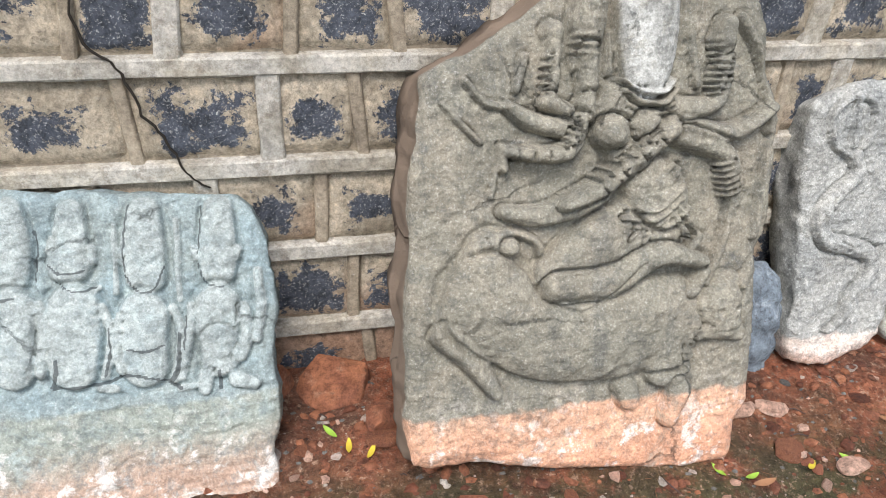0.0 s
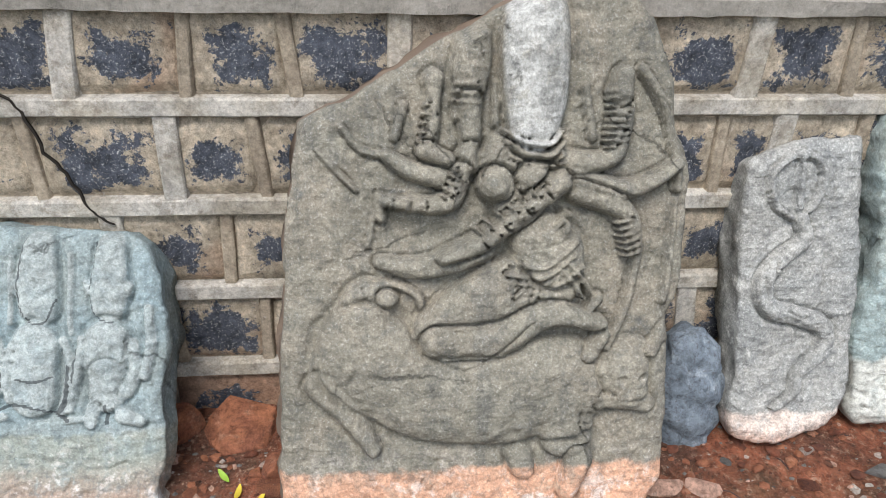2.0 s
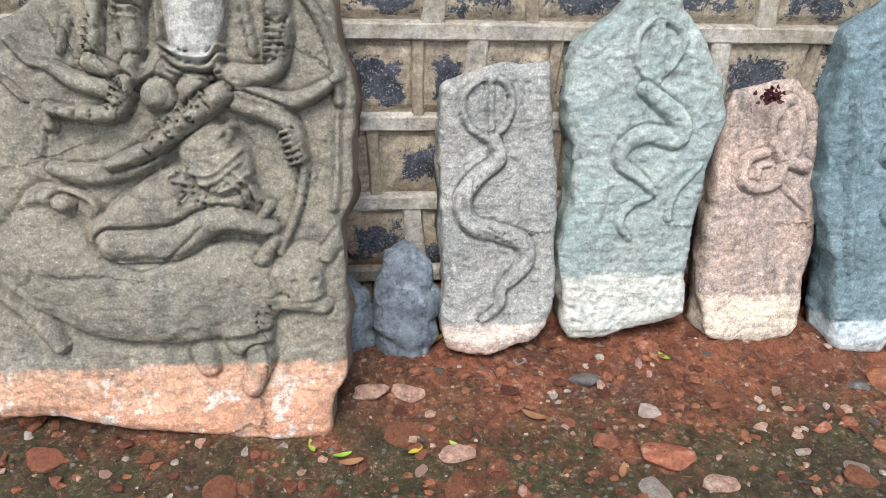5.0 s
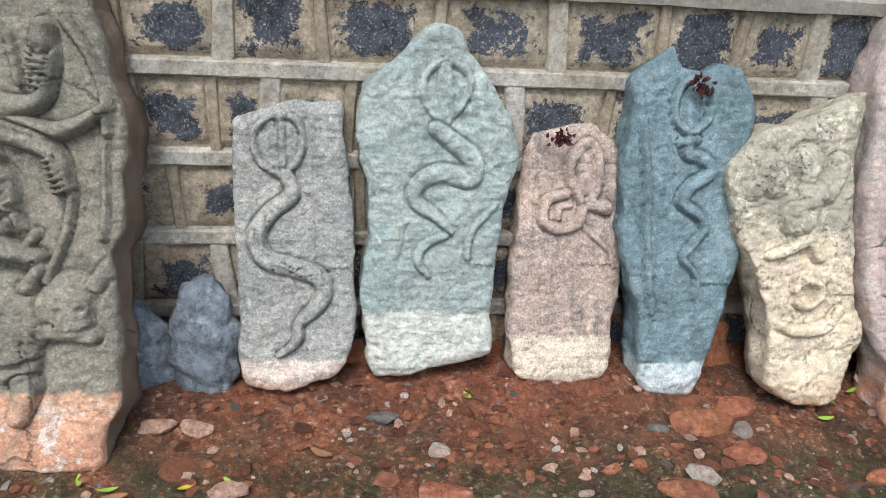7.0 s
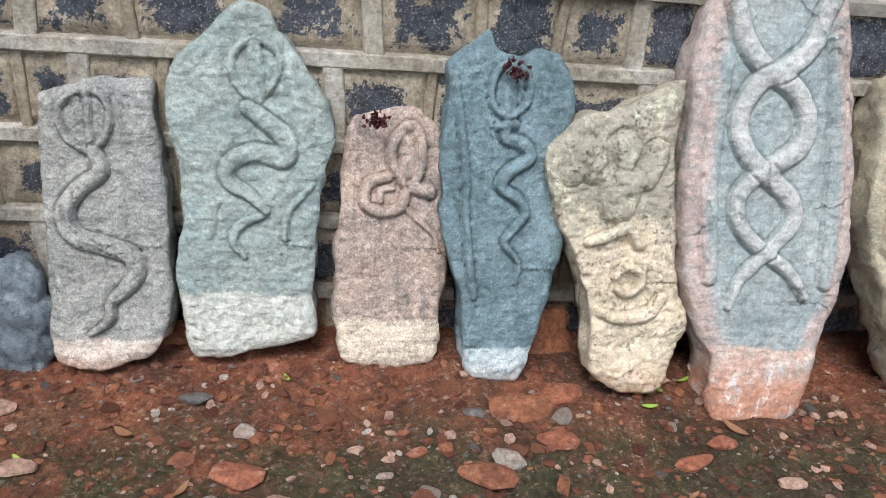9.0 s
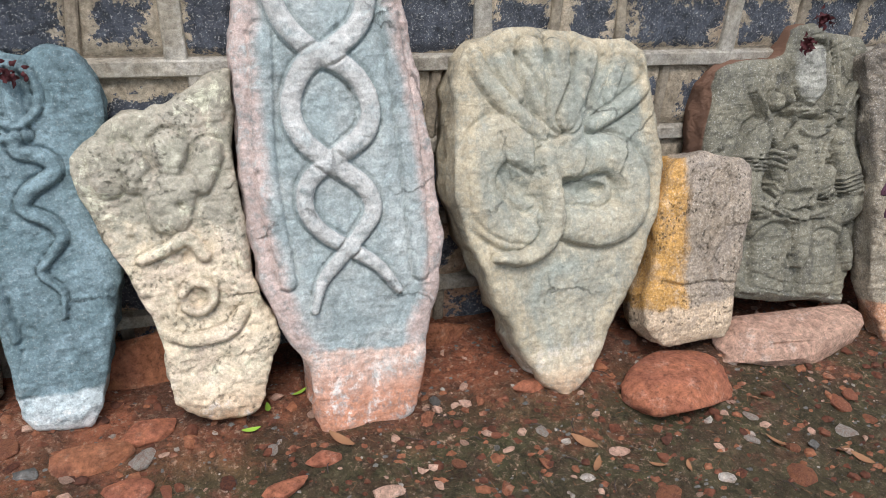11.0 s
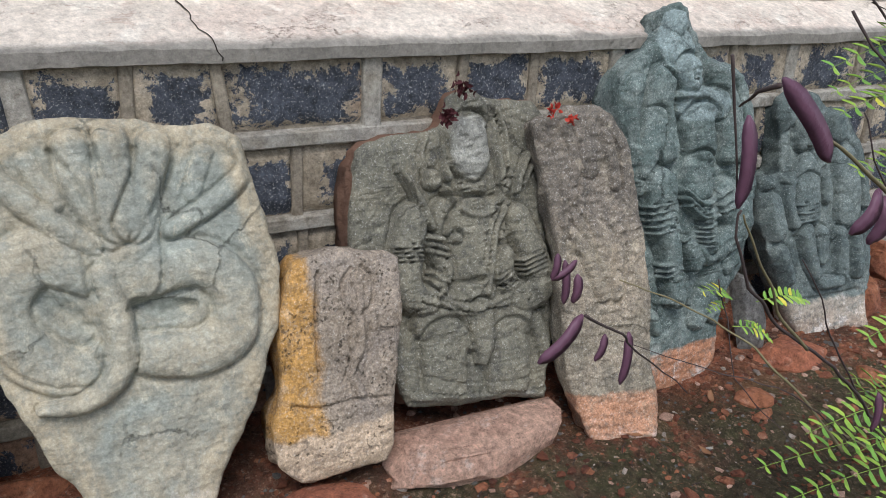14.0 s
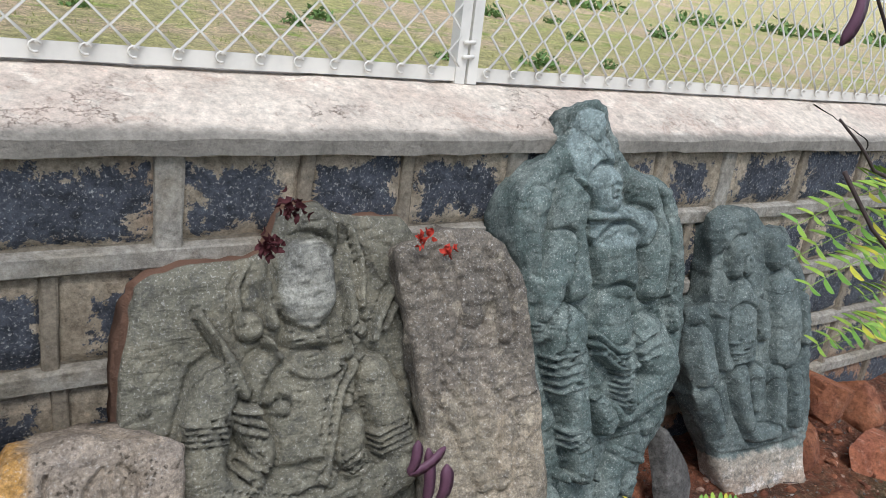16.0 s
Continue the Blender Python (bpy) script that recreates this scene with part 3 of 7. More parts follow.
for r, ((z0, z1), cuts) in enumerate(zip(ROWS_Z, rows_x)):
    for k, x in enumerate(cuts):
        wide = 0.05 if (k * 7 + r * 3) % 3 == 0 else 0.028
        lean = random.uniform(-0.012, 0.012)
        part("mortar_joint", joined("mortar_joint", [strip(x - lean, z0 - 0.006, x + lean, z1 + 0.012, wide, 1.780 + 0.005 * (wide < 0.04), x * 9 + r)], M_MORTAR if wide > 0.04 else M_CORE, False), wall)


def block(x0, x1, z0, z1, seed):
    """A rough block face with a rounded edge."""
    nx, nz = 13, 9
    verts, faces = [], []
    for j in range(nz):
        for i in range(nx):
            u, w = i / (nx - 1), j / (nz - 1)
            x, z = x0 + (x1 - x0) * u, z0 + (z1 - z0) * w
            edge = min(u, 1 - u, w, 1 - w)
            y = 1.79 + (0.014 if edge == 0 else 0.0) - 0.005 * noise.noise((x * 14, z * 14, seed)) - 0.004 * noise.noise((x * 40, z * 40, seed))
            verts.append((x, y, z))
    for j in range(nz - 1):
        for i in range(nx - 1):
            a = j * nx + i
            faces.append([a, a + 1, a + nx + 1, a + nx])
    return verts, faces


coping_profile = [(1.802, 1.19), (1.768, 1.196), (1.766, 1.228), (1.776, 1.238), (1.88, 1.287), (1.975, 1.325), (2.13, 1.335), (2.14, 1.19)]
cv, cf = [], []
nseg = 330
for i in range(nseg + 1):
    x = X0 + (X1 - X0) * i / nseg
    for k, (y, z) in enumerate(coping_profile):
        w = 0.004 * noise.noise((x * 6, k * 2.7, 1)) + 0.003 * noise.noise((x * 23, k * 2.7, 5))
        cv.append((x, y + w * (0 < k < 7), z + w * (0 < k < 7)))
for i in range(nseg):
    for k in range(8):
        a, b = i * 8 + k, i * 8 + (k + 1) % 8
        cf.append([a, a + 8, b + 8, b])
cf += [list(range(8)), [nseg * 8 + k for k in range(7, -1, -1)]]
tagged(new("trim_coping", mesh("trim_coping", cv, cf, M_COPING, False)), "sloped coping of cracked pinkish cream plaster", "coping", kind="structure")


def crack(name, pts, y, width=0.0022):
    """A jagged open crack, as a dark sliver let into the surface."""
    dense = []
    for (a, b), (c, d) in zip(pts, pts[1:]):
        dense += [(a + (c - a) * s / 5, b + (d - b) * s / 5) for s in range(5)]
    dense.append(pts[-1])
    verts, faces = [], []
    for i, (x, z) in enumerate(dense):
        j = 0.016 * noise.noise((x * 40, z * 40, 2)) + 0.008 * noise.noise((x * 130, z * 130, 4))
        w = width * (0.4 + 0.6 * abs(noise.noise((x * 30, z * 30, 9))))
        yy = y(z) if callable(y) else y
        verts += [(x + j - w, yy, z), (x + j + w, yy, z), (x + j, yy + 0.012, z)]
    for i in range(len(dense) - 1):
        a = i * 3
        faces += [[a, a + 1, a + 4, a + 3], [a + 1, a + 2, a + 5, a + 4], [a + 2, a, a + 3, a + 5]]
    return mesh(name, verts, faces, M_CRACK, False)


part("crack", crack("crack", [(-0.17, 1.19), (-0.15, 1.05), (-0.09, 0.99), (-0.06, 0.9), (-0.02, 0.84), (0.0, 0.77), (0.05, 0.73)], 1.7735, 0.0048), wall, "dark settlement crack")
for cx in (4.21, 1.05, 6.9):
    part("crack", crack("crack", [(cx, 1.2), (cx - 0.005, 1.24), (cx - 0.04, 1.285), (cx - 0.06, 1.322)], lambda z: 1.764 if z < 1.236 else 1.768 + (z - 1.238) * 2.2, 0.003), wall, "crack across the coping")

# ---- chain-link fence on the coping ----
fence = tagged(new("chain_link_fence"), "cream painted steel fence with weathered chain-link mesh on the wall coping", "fence")
FY, FZ = 1.985, 1.338


def rail(x0, x1, z):
    # angle section: upright leg and foot
    return [box(x0, x1, FY - 0.002, FY + 0.003, z, z + 0.034), box(x0, x1, FY + 0.003, FY + 0.035, z, z + 0.005)]


posts = [-2.04, 0.43, 2.9, 5.36, 7.83]
for a, b in zip(posts, posts[1:]):
    part("bottom_rail", joined("bottom_rail", rail(a + 0.03, b - 0.03, FZ - 0.004), M_STEEL, False), fence)
    part("top_rail", joined("top_rail", rail(a + 0.03, b - 0.03, FZ + 1.2), M_STEEL, False), fence)
    wires = []
    pitch, n = 0.085, int((b - a - 0.08) / 0.085)
    for k in range(2 * n):
        x = a + 0.06 + k * pitch / 2
        pts = []
        for j in range(29):
            side = (j + k) % 2
            pts.append((x + pitch / 2 * side + 0.003 * noise.noise((x * 5, j, 1)), FY - 0.008 + 0.004 * (1 if side else -1), FZ + 0.026 + j * 0.042))
        wires.append(tube(pts, [0.0037] * 29, 5))
    part("mesh", joined("mesh", wires, M_WIRE), fence, "rust-flecked diamond wire mesh")
    for k in range(n):
        x = a + 0.06 + k * pitch
        ring = [(x + 0.011 * math.cos(s), FY - 0.012, FZ + 0.02 + 0.011 * math.sin(s)) for s in np.linspace(0.4, 5.2, 8)]
        part("tie_wire", joined("tie_wire", [tube(ring, [0.0028] * 8, 5)], M_STEEL), fence)
for x in posts:
    for dx in (-0.032, 0.004):
        part("post", joined("post", [box(x + dx, x + dx + 0.028, FY - 0.008, FY - 0.003, FZ - 0.01, FZ + 1.25), box(x + dx, x + dx + 0.005, FY - 0.003, FY + 0.03, FZ - 0.01, FZ + 1.25)], M_STEEL, False), fence)
    for z in (0.055, 0.09):
        part("hinge_pin", joined("hinge_pin", [tube([(x - 0.02, FY - 0.013, FZ + z), (x + 0.012, FY - 0.014, FZ + z + 0.004)], [0.005, 0.005], 6)], M_STEEL), fence)

# ---- carved stones, along the wall ----
# outline corners (across, up) and relief ridges (height, then across, up, radius) of each stone
def ridge(plan, height, *pts):
    plan['relief'].append((height, list(pts)))


def stain(plan, *pts):
    plan['stains'].append((0.01, list(pts)))


def bands(plan, height, count, half, radius, a, b):
    """Rings or bangles: short ridges laid across the way from a to b."""
    way = Vector((b[0] - a[0], b[1] - a[1])).normalized()
    for k in range(count):
        s = k / max(1, count - 1)
        x, z = a[0] + (b[0] - a[0]) * s, a[1] + (b[1] - a[1]) * s
        ridge(plan, height, (x - way.y * half, z + way.x * half, radius * 0.7), (x, z, radius), (x + way.y * half, z - way.x * half, radius * 0.7))


FRIEZE = dict(at=(0.0, 1.43, 0.17), lean=26.6, yaw=0,
    outline=[(0.12, -0.06), (0.15, 0.07), (0.16, 0.21), (0.16, 0.32), (0.17, 0.43), (0.16, 0.54), (0.13, 0.61), (0.09, 0.64), (-0.08, 0.65), (-0.35, 0.67), (-0.54, 0.67), (-0.58, 0.51), (-0.61, 0.21), (-0.62, -0.02), (-0.42, -0.04), (-0.15, -0.06)],
    relief=[], stains=[])
ridge(FRIEZE, 0.032, (-0.337, 0.636, 0.0262), (-0.344, 0.557, 0.0446), (-0.355, 0.501, 0.0447))
ridge(FRIEZE, 0.032, (-0.223, 0.623, 0.0282), (-0.231, 0.560, 0.0386), (-0.236, 0.514, 0.0451))
ridge(FRIEZE, 0.034, (-0.081, 0.613, 0.0352), (-0.090, 0.538, 0.0479), (-0.089, 0.479, 0.0430))
ridge(FRIEZE, 0.034, (0.068, 0.612, 0.0323), (0.061, 0.526, 0.0424), (0.057, 0.479, 0.0387))
ridge(FRIEZE, 0.02, (-0.271, 0.545, 0.0104), (-0.264, 0.568, 0.0091))
ridge(FRIEZE, 0.02, (-0.189, 0.545, 0.0116), (-0.190, 0.516, 0.0090))
ridge(FRIEZE, 0.02, (-0.130, 0.528, 0.0102), (-0.125, 0.552, 0.0076))
ridge(FRIEZE, 0.02, (0.014, 0.529, 0.0113), (0.015, 0.511, 0.0088))
ridge(FRIEZE, 0.02, (0.101, 0.523, 0.0113), (0.097, 0.505, 0.0088))
ridge(FRIEZE, 0.034, (-0.347, 0.420, 0.0528), (-0.358, 0.363, 0.0504), (-0.359, 0.305, 0.0427))
ridge(FRIEZE, 0.034, (-0.234, 0.415, 0.0595), (-0.245, 0.364, 0.0625), (-0.245, 0.299, 0.0498))
ridge(FRIEZE, 0.034, (-0.100, 0.397, 0.0535), (-0.106, 0.350, 0.0512), (-0.105, 0.289, 0.0489))
ridge(FRIEZE, 0.036, (0.051, 0.401, 0.0527), (0.048, 0.359, 0.0504))
ridge(FRIEZE, 0.03, (0.048, 0.321, 0.0419), (0.045, 0.285, 0.0408))
ridge(FRIEZE, 0.02, (-0.300, 0.438, 0.0105), (-0.300, 0.368, 0.0119), (-0.310, 0.292, 0.0120))
ridge(FRIEZE, 0.02, (-0.179, 0.421, 0.0103), (-0.166, 0.354, 0.0117), (-0.186, 0.275, 0.0105))
ridge(FRIEZE, 0.02, (-0.041, 0.408, 0.0102), (-0.027, 0.346, 0.0115), (-0.048, 0.254, 0.0116))
ridge(FRIEZE, 0.02, (-0.003, 0.410, 0.0089), (-0.014, 0.339, 0.0102), (-0.035, 0.255, 0.0090))
ridge(FRIEZE, 0.022, (0.103, 0.395, 0.0151), (0.108, 0.339, 0.0152), (0.088, 0.291, 0.0166))
ridge(FRIEZE, 0.02, (0.138, 0.471, 0.0113), (0.141, 0.397, 0.0126), (0.126, 0.324, 0.0114))
ridge(FRIEZE, 0.02, (-0.148, 0.400, 0.0090), (-0.160, 0.329, 0.0104), (-0.153, 0.281, 0.0091))
ridge(FRIEZE, 0.022, (0.015, 0.256, 0.0180), (0.009, 0.226, 0.0155))
ridge(FRIEZE, 0.022, (0.078, 0.240, 0.0205), (0.113, 0.226, 0.0154))
ridge(FRIEZE, 0.016, (-0.142, 0.588, 0.0064), (-0.149, 0.447, 0.0064))
ridge(FRIEZE, 0.016, (-0.019, 0.591, 0.0075), (-0.025, 0.424, 0.0076))
ridge(FRIEZE, 0.014, (-0.195, 0.249, 0.0105), (-0.167, 0.246, 0.0105))
ridge(FRIEZE, 0.014, (-0.039, 0.231, 0.0091), (-0.010, 0.234, 0.0090))
ridge(FRIEZE, 0.012, (-0.262, 0.457, 0.0065), (-0.220, 0.442, 0.0065), (-0.181, 0.462, 0.0064))
ridge(FRIEZE, 0.012, (0.022, 0.337, 0.0051), (0.050, 0.330, 0.0051), (0.086, 0.336, 0.0051))
ridge(FRIEZE, 0.014, (0.011, 0.277, 0.0064), (0.045, 0.269, 0.0064), (0.079, 0.274, 0.0064))
ridge(FRIEZE, -0.012, (-0.057, 0.147, 0.0053), (-0.036, 0.107, 0.0053), (-0.046, 0.077, 0.0053))
ridge(FRIEZE, -0.01, (-0.189, 0.066, 0.0041), (-0.153, 0.092, 0.0040), (-0.107, 0.098, 0.0040))
ridge(FRIEZE, -0.01, (0.010, 0.120, 0.0052), (0.045, 0.122, 0.0052), (0.082, 0.136, 0.0039))
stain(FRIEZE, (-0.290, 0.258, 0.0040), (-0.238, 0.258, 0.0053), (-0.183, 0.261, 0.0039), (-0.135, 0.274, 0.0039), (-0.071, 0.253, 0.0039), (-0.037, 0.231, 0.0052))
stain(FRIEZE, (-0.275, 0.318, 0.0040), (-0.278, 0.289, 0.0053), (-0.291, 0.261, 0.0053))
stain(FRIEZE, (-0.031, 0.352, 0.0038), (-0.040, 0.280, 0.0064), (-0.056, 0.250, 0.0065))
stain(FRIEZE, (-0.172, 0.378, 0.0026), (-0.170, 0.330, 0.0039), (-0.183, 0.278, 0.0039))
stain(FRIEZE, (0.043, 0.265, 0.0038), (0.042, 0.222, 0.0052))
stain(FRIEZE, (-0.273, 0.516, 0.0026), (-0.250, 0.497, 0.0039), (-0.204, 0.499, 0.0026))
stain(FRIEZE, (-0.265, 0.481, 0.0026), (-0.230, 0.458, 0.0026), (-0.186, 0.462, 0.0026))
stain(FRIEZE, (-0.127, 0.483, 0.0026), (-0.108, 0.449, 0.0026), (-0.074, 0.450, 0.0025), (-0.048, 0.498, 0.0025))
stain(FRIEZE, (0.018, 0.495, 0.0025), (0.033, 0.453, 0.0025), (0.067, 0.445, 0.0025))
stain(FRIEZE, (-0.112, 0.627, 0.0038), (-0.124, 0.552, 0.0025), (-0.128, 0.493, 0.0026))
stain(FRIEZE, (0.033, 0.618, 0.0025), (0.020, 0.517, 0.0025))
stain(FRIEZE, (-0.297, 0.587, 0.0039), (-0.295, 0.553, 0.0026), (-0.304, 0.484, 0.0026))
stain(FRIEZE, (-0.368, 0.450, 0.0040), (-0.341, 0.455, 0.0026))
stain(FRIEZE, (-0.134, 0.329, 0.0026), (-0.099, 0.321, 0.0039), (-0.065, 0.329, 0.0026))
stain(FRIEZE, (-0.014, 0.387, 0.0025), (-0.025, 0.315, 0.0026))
GODDESS = dict(at=(0.45, 1.33, 0.17), lean=18.3, yaw=0,
    outline=[(-0.01, 0.07), (-0.02, 0.24), (-0.01, 0.50), (0.01, 0.70), (0.04, 0.89), (0.15, 0.95), (0.30, 1.04), (0.44, 1.12), (0.53, 1.17), (0.66, 1.17), (0.74, 1.09), (0.78, 0.98), (0.79, 0.88), (0.82, 0.81), (0.82, 0.69), (0.81, 0.56), (0.79, 0.48), (0.79, 0.35), (0.79, 0.13), (0.76, 0.07), (0.74, -0.02), (0.56, -0.01), (0.34, 0.01), (0.16, 0.05)],
    relief=[], stains=[])
ridge(GODDESS, 0.03, (0.128, 0.552, 0.0104), (0.078, 0.473, 0.0104), (0.049, 0.378, 0.0117))
ridge(GODDESS, 0.045, (0.163, 0.533, 0.0519), (0.145, 0.469, 0.0814))
ridge(GODDESS, 0.042, (0.068, 0.366, 0.0353), (0.121, 0.311, 0.0312), (0.169, 0.229, 0.0172))
ridge(GODDESS, 0.05, (0.537, 0.332, 0.0650), (0.574, 0.248, 0.0587))
ridge(GODDESS, 0.04, (0.601, 0.188, 0.0328), (0.580, 0.115, 0.0221))
ridge(GODDESS, 0.034, (0.474, 0.202, 0.0291), (0.483, 0.171, 0.0267))
ridge(GODDESS, 0.05, (0.156, 0.433, 0.0995), (0.269, 0.349, 0.1021), (0.423, 0.341, 0.1134), (0.563, 0.353, 0.1069))
ridge(GODDESS, 0.05, (0.694, 0.388, 0.0565), (0.703, 0.339, 0.0462))
ridge(GODDESS, -0.014, (0.684, 0.367, 0.0095))
ridge(GODDESS, -0.014, (0.729, 0.370, 0.0096))
ridge(GODDESS, -0.01, (0.682, 0.319, 0.0041), (0.721, 0.320, 0.0041), (0.752, 0.328, 0.0042))
ridge(GODDESS, 0.02, (0.659, 0.426, 0.0133), (0.714, 0.440, 0.0162), (0.758, 0.417, 0.0138))
ridge(GODDESS, 0.03, (0.647, 0.316, 0.0189), (0.747, 0.306, 0.0195))
ridge(GODDESS, 0.045, (0.204, 0.548, 0.0220))
ridge(GODDESS, 0.03, (0.161, 0.563, 0.0092), (0.206, 0.579, 0.0093), (0.261, 0.554, 0.0094), (0.273, 0.522, 0.0095))
ridge(GODDESS, 0.045, (0.192, 0.621, 0.0161), (0.258, 0.608, 0.0233), (0.331, 0.619, 0.0260), (0.395, 0.639, 0.0264))
ridge(GODDESS, -0.008, (0.220, 0.603, 0.0035), (0.269, 0.590, 0.0035))
ridge(GODDESS, 0.055, (0.299, 0.481, 0.0453), (0.411, 0.543, 0.0667), (0.532, 0.588, 0.0747))
ridge(GODDESS, 0.062, (0.303, 0.455, 0.0359), (0.430, 0.459, 0.0369), (0.530, 0.510, 0.0301), (0.638, 0.484, 0.0182))
ridge(GODDESS, 0.05, (0.618, 0.421, 0.0183), (0.646, 0.464, 0.0157))
ridge(GODDESS, 0.07, (0.539, 0.854, 0.0122), (0.543, 0.820, 0.0147))
ridge(GODDESS, 0.06, (0.554, 0.791, 0.0271), (0.665, 0.761, 0.0230), (0.730, 0.775, 0.0183), (0.792, 0.813, 0.0133))
ridge(GODDESS, 0.055, (0.582, 0.758, 0.0262), (0.680, 0.718, 0.0232), (0.704, 0.641, 0.0183))
bands(GODDESS, 0.059, 6, 0.0153, 0.0051, (0.676, 0.699), (0.696, 0.632))
ridge(GODDESS, 0.03, (0.715, 0.626, 0.0106), (0.696, 0.533, 0.0106), (0.655, 0.434, 0.0106))
ridge(GODDESS, 0.05, (0.556, 0.819, 0.0223), (0.649, 0.823, 0.0216), (0.671, 0.895, 0.0256), (0.672, 0.965, 0.0231))
bands(GODDESS, 0.055, 9, 0.0193, 0.0051, (0.662, 0.951), (0.656, 0.844))
ridge(GODDESS, 0.06, (0.666, 0.951, 0.0255), (0.672, 0.984, 0.0205))
ridge(GODDESS, 0.03, (0.711, 0.998, 0.0118), (0.758, 0.928, 0.0119), (0.789, 0.846, 0.0147), (0.792, 0.762, 0.0121))
ridge(GODDESS, 0.022, (0.789, 0.738, 0.0081), (0.784, 0.627, 0.0081), (0.777, 0.526, 0.0096))
ridge(GODDESS, 0.055, (0.380, 1.051, 0.0354), (0.372, 0.999, 0.0399), (0.368, 0.951, 0.0304))
bands(GODDESS, 0.059, 3, 0.0241, 0.0058, (0.363, 0.966), (0.361, 0.933))
ridge(GODDESS, 0.05, (0.369, 0.930, 0.0258), (0.371, 0.854, 0.0211))
ridge(GODDESS, 0.06, (0.368, 0.832, 0.0257), (0.373, 0.815, 0.0211))
ridge(GODDESS, 0.045, (0.298, 0.977, 0.0231), (0.299, 0.948, 0.0162), (0.295, 0.894, 0.0161), (0.284, 0.840, 0.0207))
bands(GODDESS, 0.049, 5, 0.0137, 0.0046, (0.292, 0.926), (0.281, 0.857))
ridge(GODDESS, 0.045, (0.284, 0.840, 0.0207), (0.327, 0.821, 0.0163))
ridge(GODDESS, 0.045, (0.205, 0.832, 0.0136), (0.252, 0.802, 0.0195), (0.317, 0.785, 0.0209), (0.354, 0.779, 0.0188))
ridge(GODDESS, 0.055, (0.203, 0.744, 0.0136), (0.267, 0.734, 0.0172), (0.330, 0.742, 0.0221), (0.351, 0.799, 0.0198))
bands(GODDESS, 0.057, 7, 0.0126, 0.0034, (0.210, 0.736), (0.280, 0.735))
bands(GODDESS, 0.059, 5, 0.0138, 0.0046, (0.323, 0.749), (0.346, 0.800))
ridge(GODDESS, 0.03, (0.190, 0.752, 0.0114), (0.193, 0.710, 0.0126))
ridge(GODDESS, 0.022, (0.119, 0.886, 0.0079), (0.160, 0.842, 0.0091), (0.210, 0.831, 0.0091))
ridge(GODDESS, 0.02, (0.073, 0.841, 0.0067), (0.145, 0.765, 0.0068))
ridge(GODDESS, 0.016, (0.167, 0.653, 0.0069), (0.180, 0.721, 0.0069))
ridge(GODDESS, -0.016, (0.239, 0.689, 0.0464), (0.306, 0.668, 0.0354))
ridge(GODDESS, -0.014, (0.239, 0.769, 0.0231))
ridge(GODDESS, 0.07, (0.440, 0.598, 0.0060), (0.514, 0.590, 0.0074), (0.579, 0.634, 0.0063))
ridge(GODDESS, 0.068, (0.450, 0.618, 0.0060), (0.520, 0.611, 0.0074), (0.581, 0.658, 0.0063))
ridge(GODDESS, 0.066, (0.464, 0.577, 0.0049), (0.535, 0.571, 0.0062), (0.595, 0.609, 0.0050))
ridge(GODDESS, 0.064, (0.541, 0.607, 0.0062), (0.575, 0.577, 0.0063), (0.594, 0.545, 0.0051))
ridge(GODDESS, 0.064, (0.560, 0.618, 0.0062), (0.597, 0.582, 0.0063), (0.612, 0.550, 0.0051))
ridge(GODDESS, 0.06, (0.505, 0.575, 0.0062), (0.493, 0.540, 0.0062))
ridge(GODDESS, 0.06, (0.476, 0.571, 0.0049), (0.456, 0.549, 0.0049))
ridge(GODDESS, 0.062, (0.538, 0.693, 0.0111), (0.563, 0.709, 0.0124), (0.558, 0.674, 0.0099))
ridge(GODDESS, -0.006, (0.489, 0.645, 0.0037), (0.553, 0.659, 0.0038), (0.585, 0.676, 0.0038))
ridge(GODDESS, 0.025, (0.406, 0.869, 0.0119), (0.425, 0.835, 0.0144), (0.395, 0.813, 0.0095))
ridge(GODDESS, 0.02, (0.345, 0.969, 0.0106), (0.340, 0.904, 0.0094))
ridge(GODDESS, 0.02, (0.423, 0.968, 0.0096), (0.422, 0.891, 0.0084))
ridge(GODDESS, 0.02, (0.597, 0.965, 0.0101), (0.615, 0.863, 0.0102))
ridge(GODDESS, 0.02, (0.240, 0.928, 0.0115), (0.222, 0.864, 0.0092))
ridge(GODDESS, 0.03, (0.635, 0.538, 0.0130), (0.616, 0.514, 0.0104))
ridge(GODDESS, -0.012, (0.493, 0.497, 0.0038), (0.378, 0.400, 0.0037), (0.275, 0.429, 0.0036))
ridge(GODDESS, 0.02, (0.783, 0.461, 0.0193), (0.757, 0.423, 0.0192))
ridge(GODDESS, 0.04, (0.610, 0.282, 0.0134), (0.618, 0.268, 0.0162))
ridge(GODDESS, 0.06, (0.472, 0.714, 0.0544), (0.449, 0.823, 0.0597))
ridge(GODDESS, 0.06, (0.508, 0.665, 0.0613), (0.541, 0.633, 0.0645))
ridge(GODDESS, 0.06, (0.498, 1.092, 0.0659), (0.497, 1.029, 0.0704), (0.498, 0.943, 0.0654), (0.494, 0.883, 0.0532))
ridge(GODDESS, 0.076, (0.438, 0.857, 0.0071), (0.472, 0.834, 0.0084), (0.522, 0.830, 0.0085), (0.549, 0.856, 0.0073))
ridge(GODDESS, 0.074, (0.429, 0.879, 0.0059), (0.472, 0.856, 0.0072), (0.521, 0.852, 0.0073), (0.546, 0.876, 0.0061))
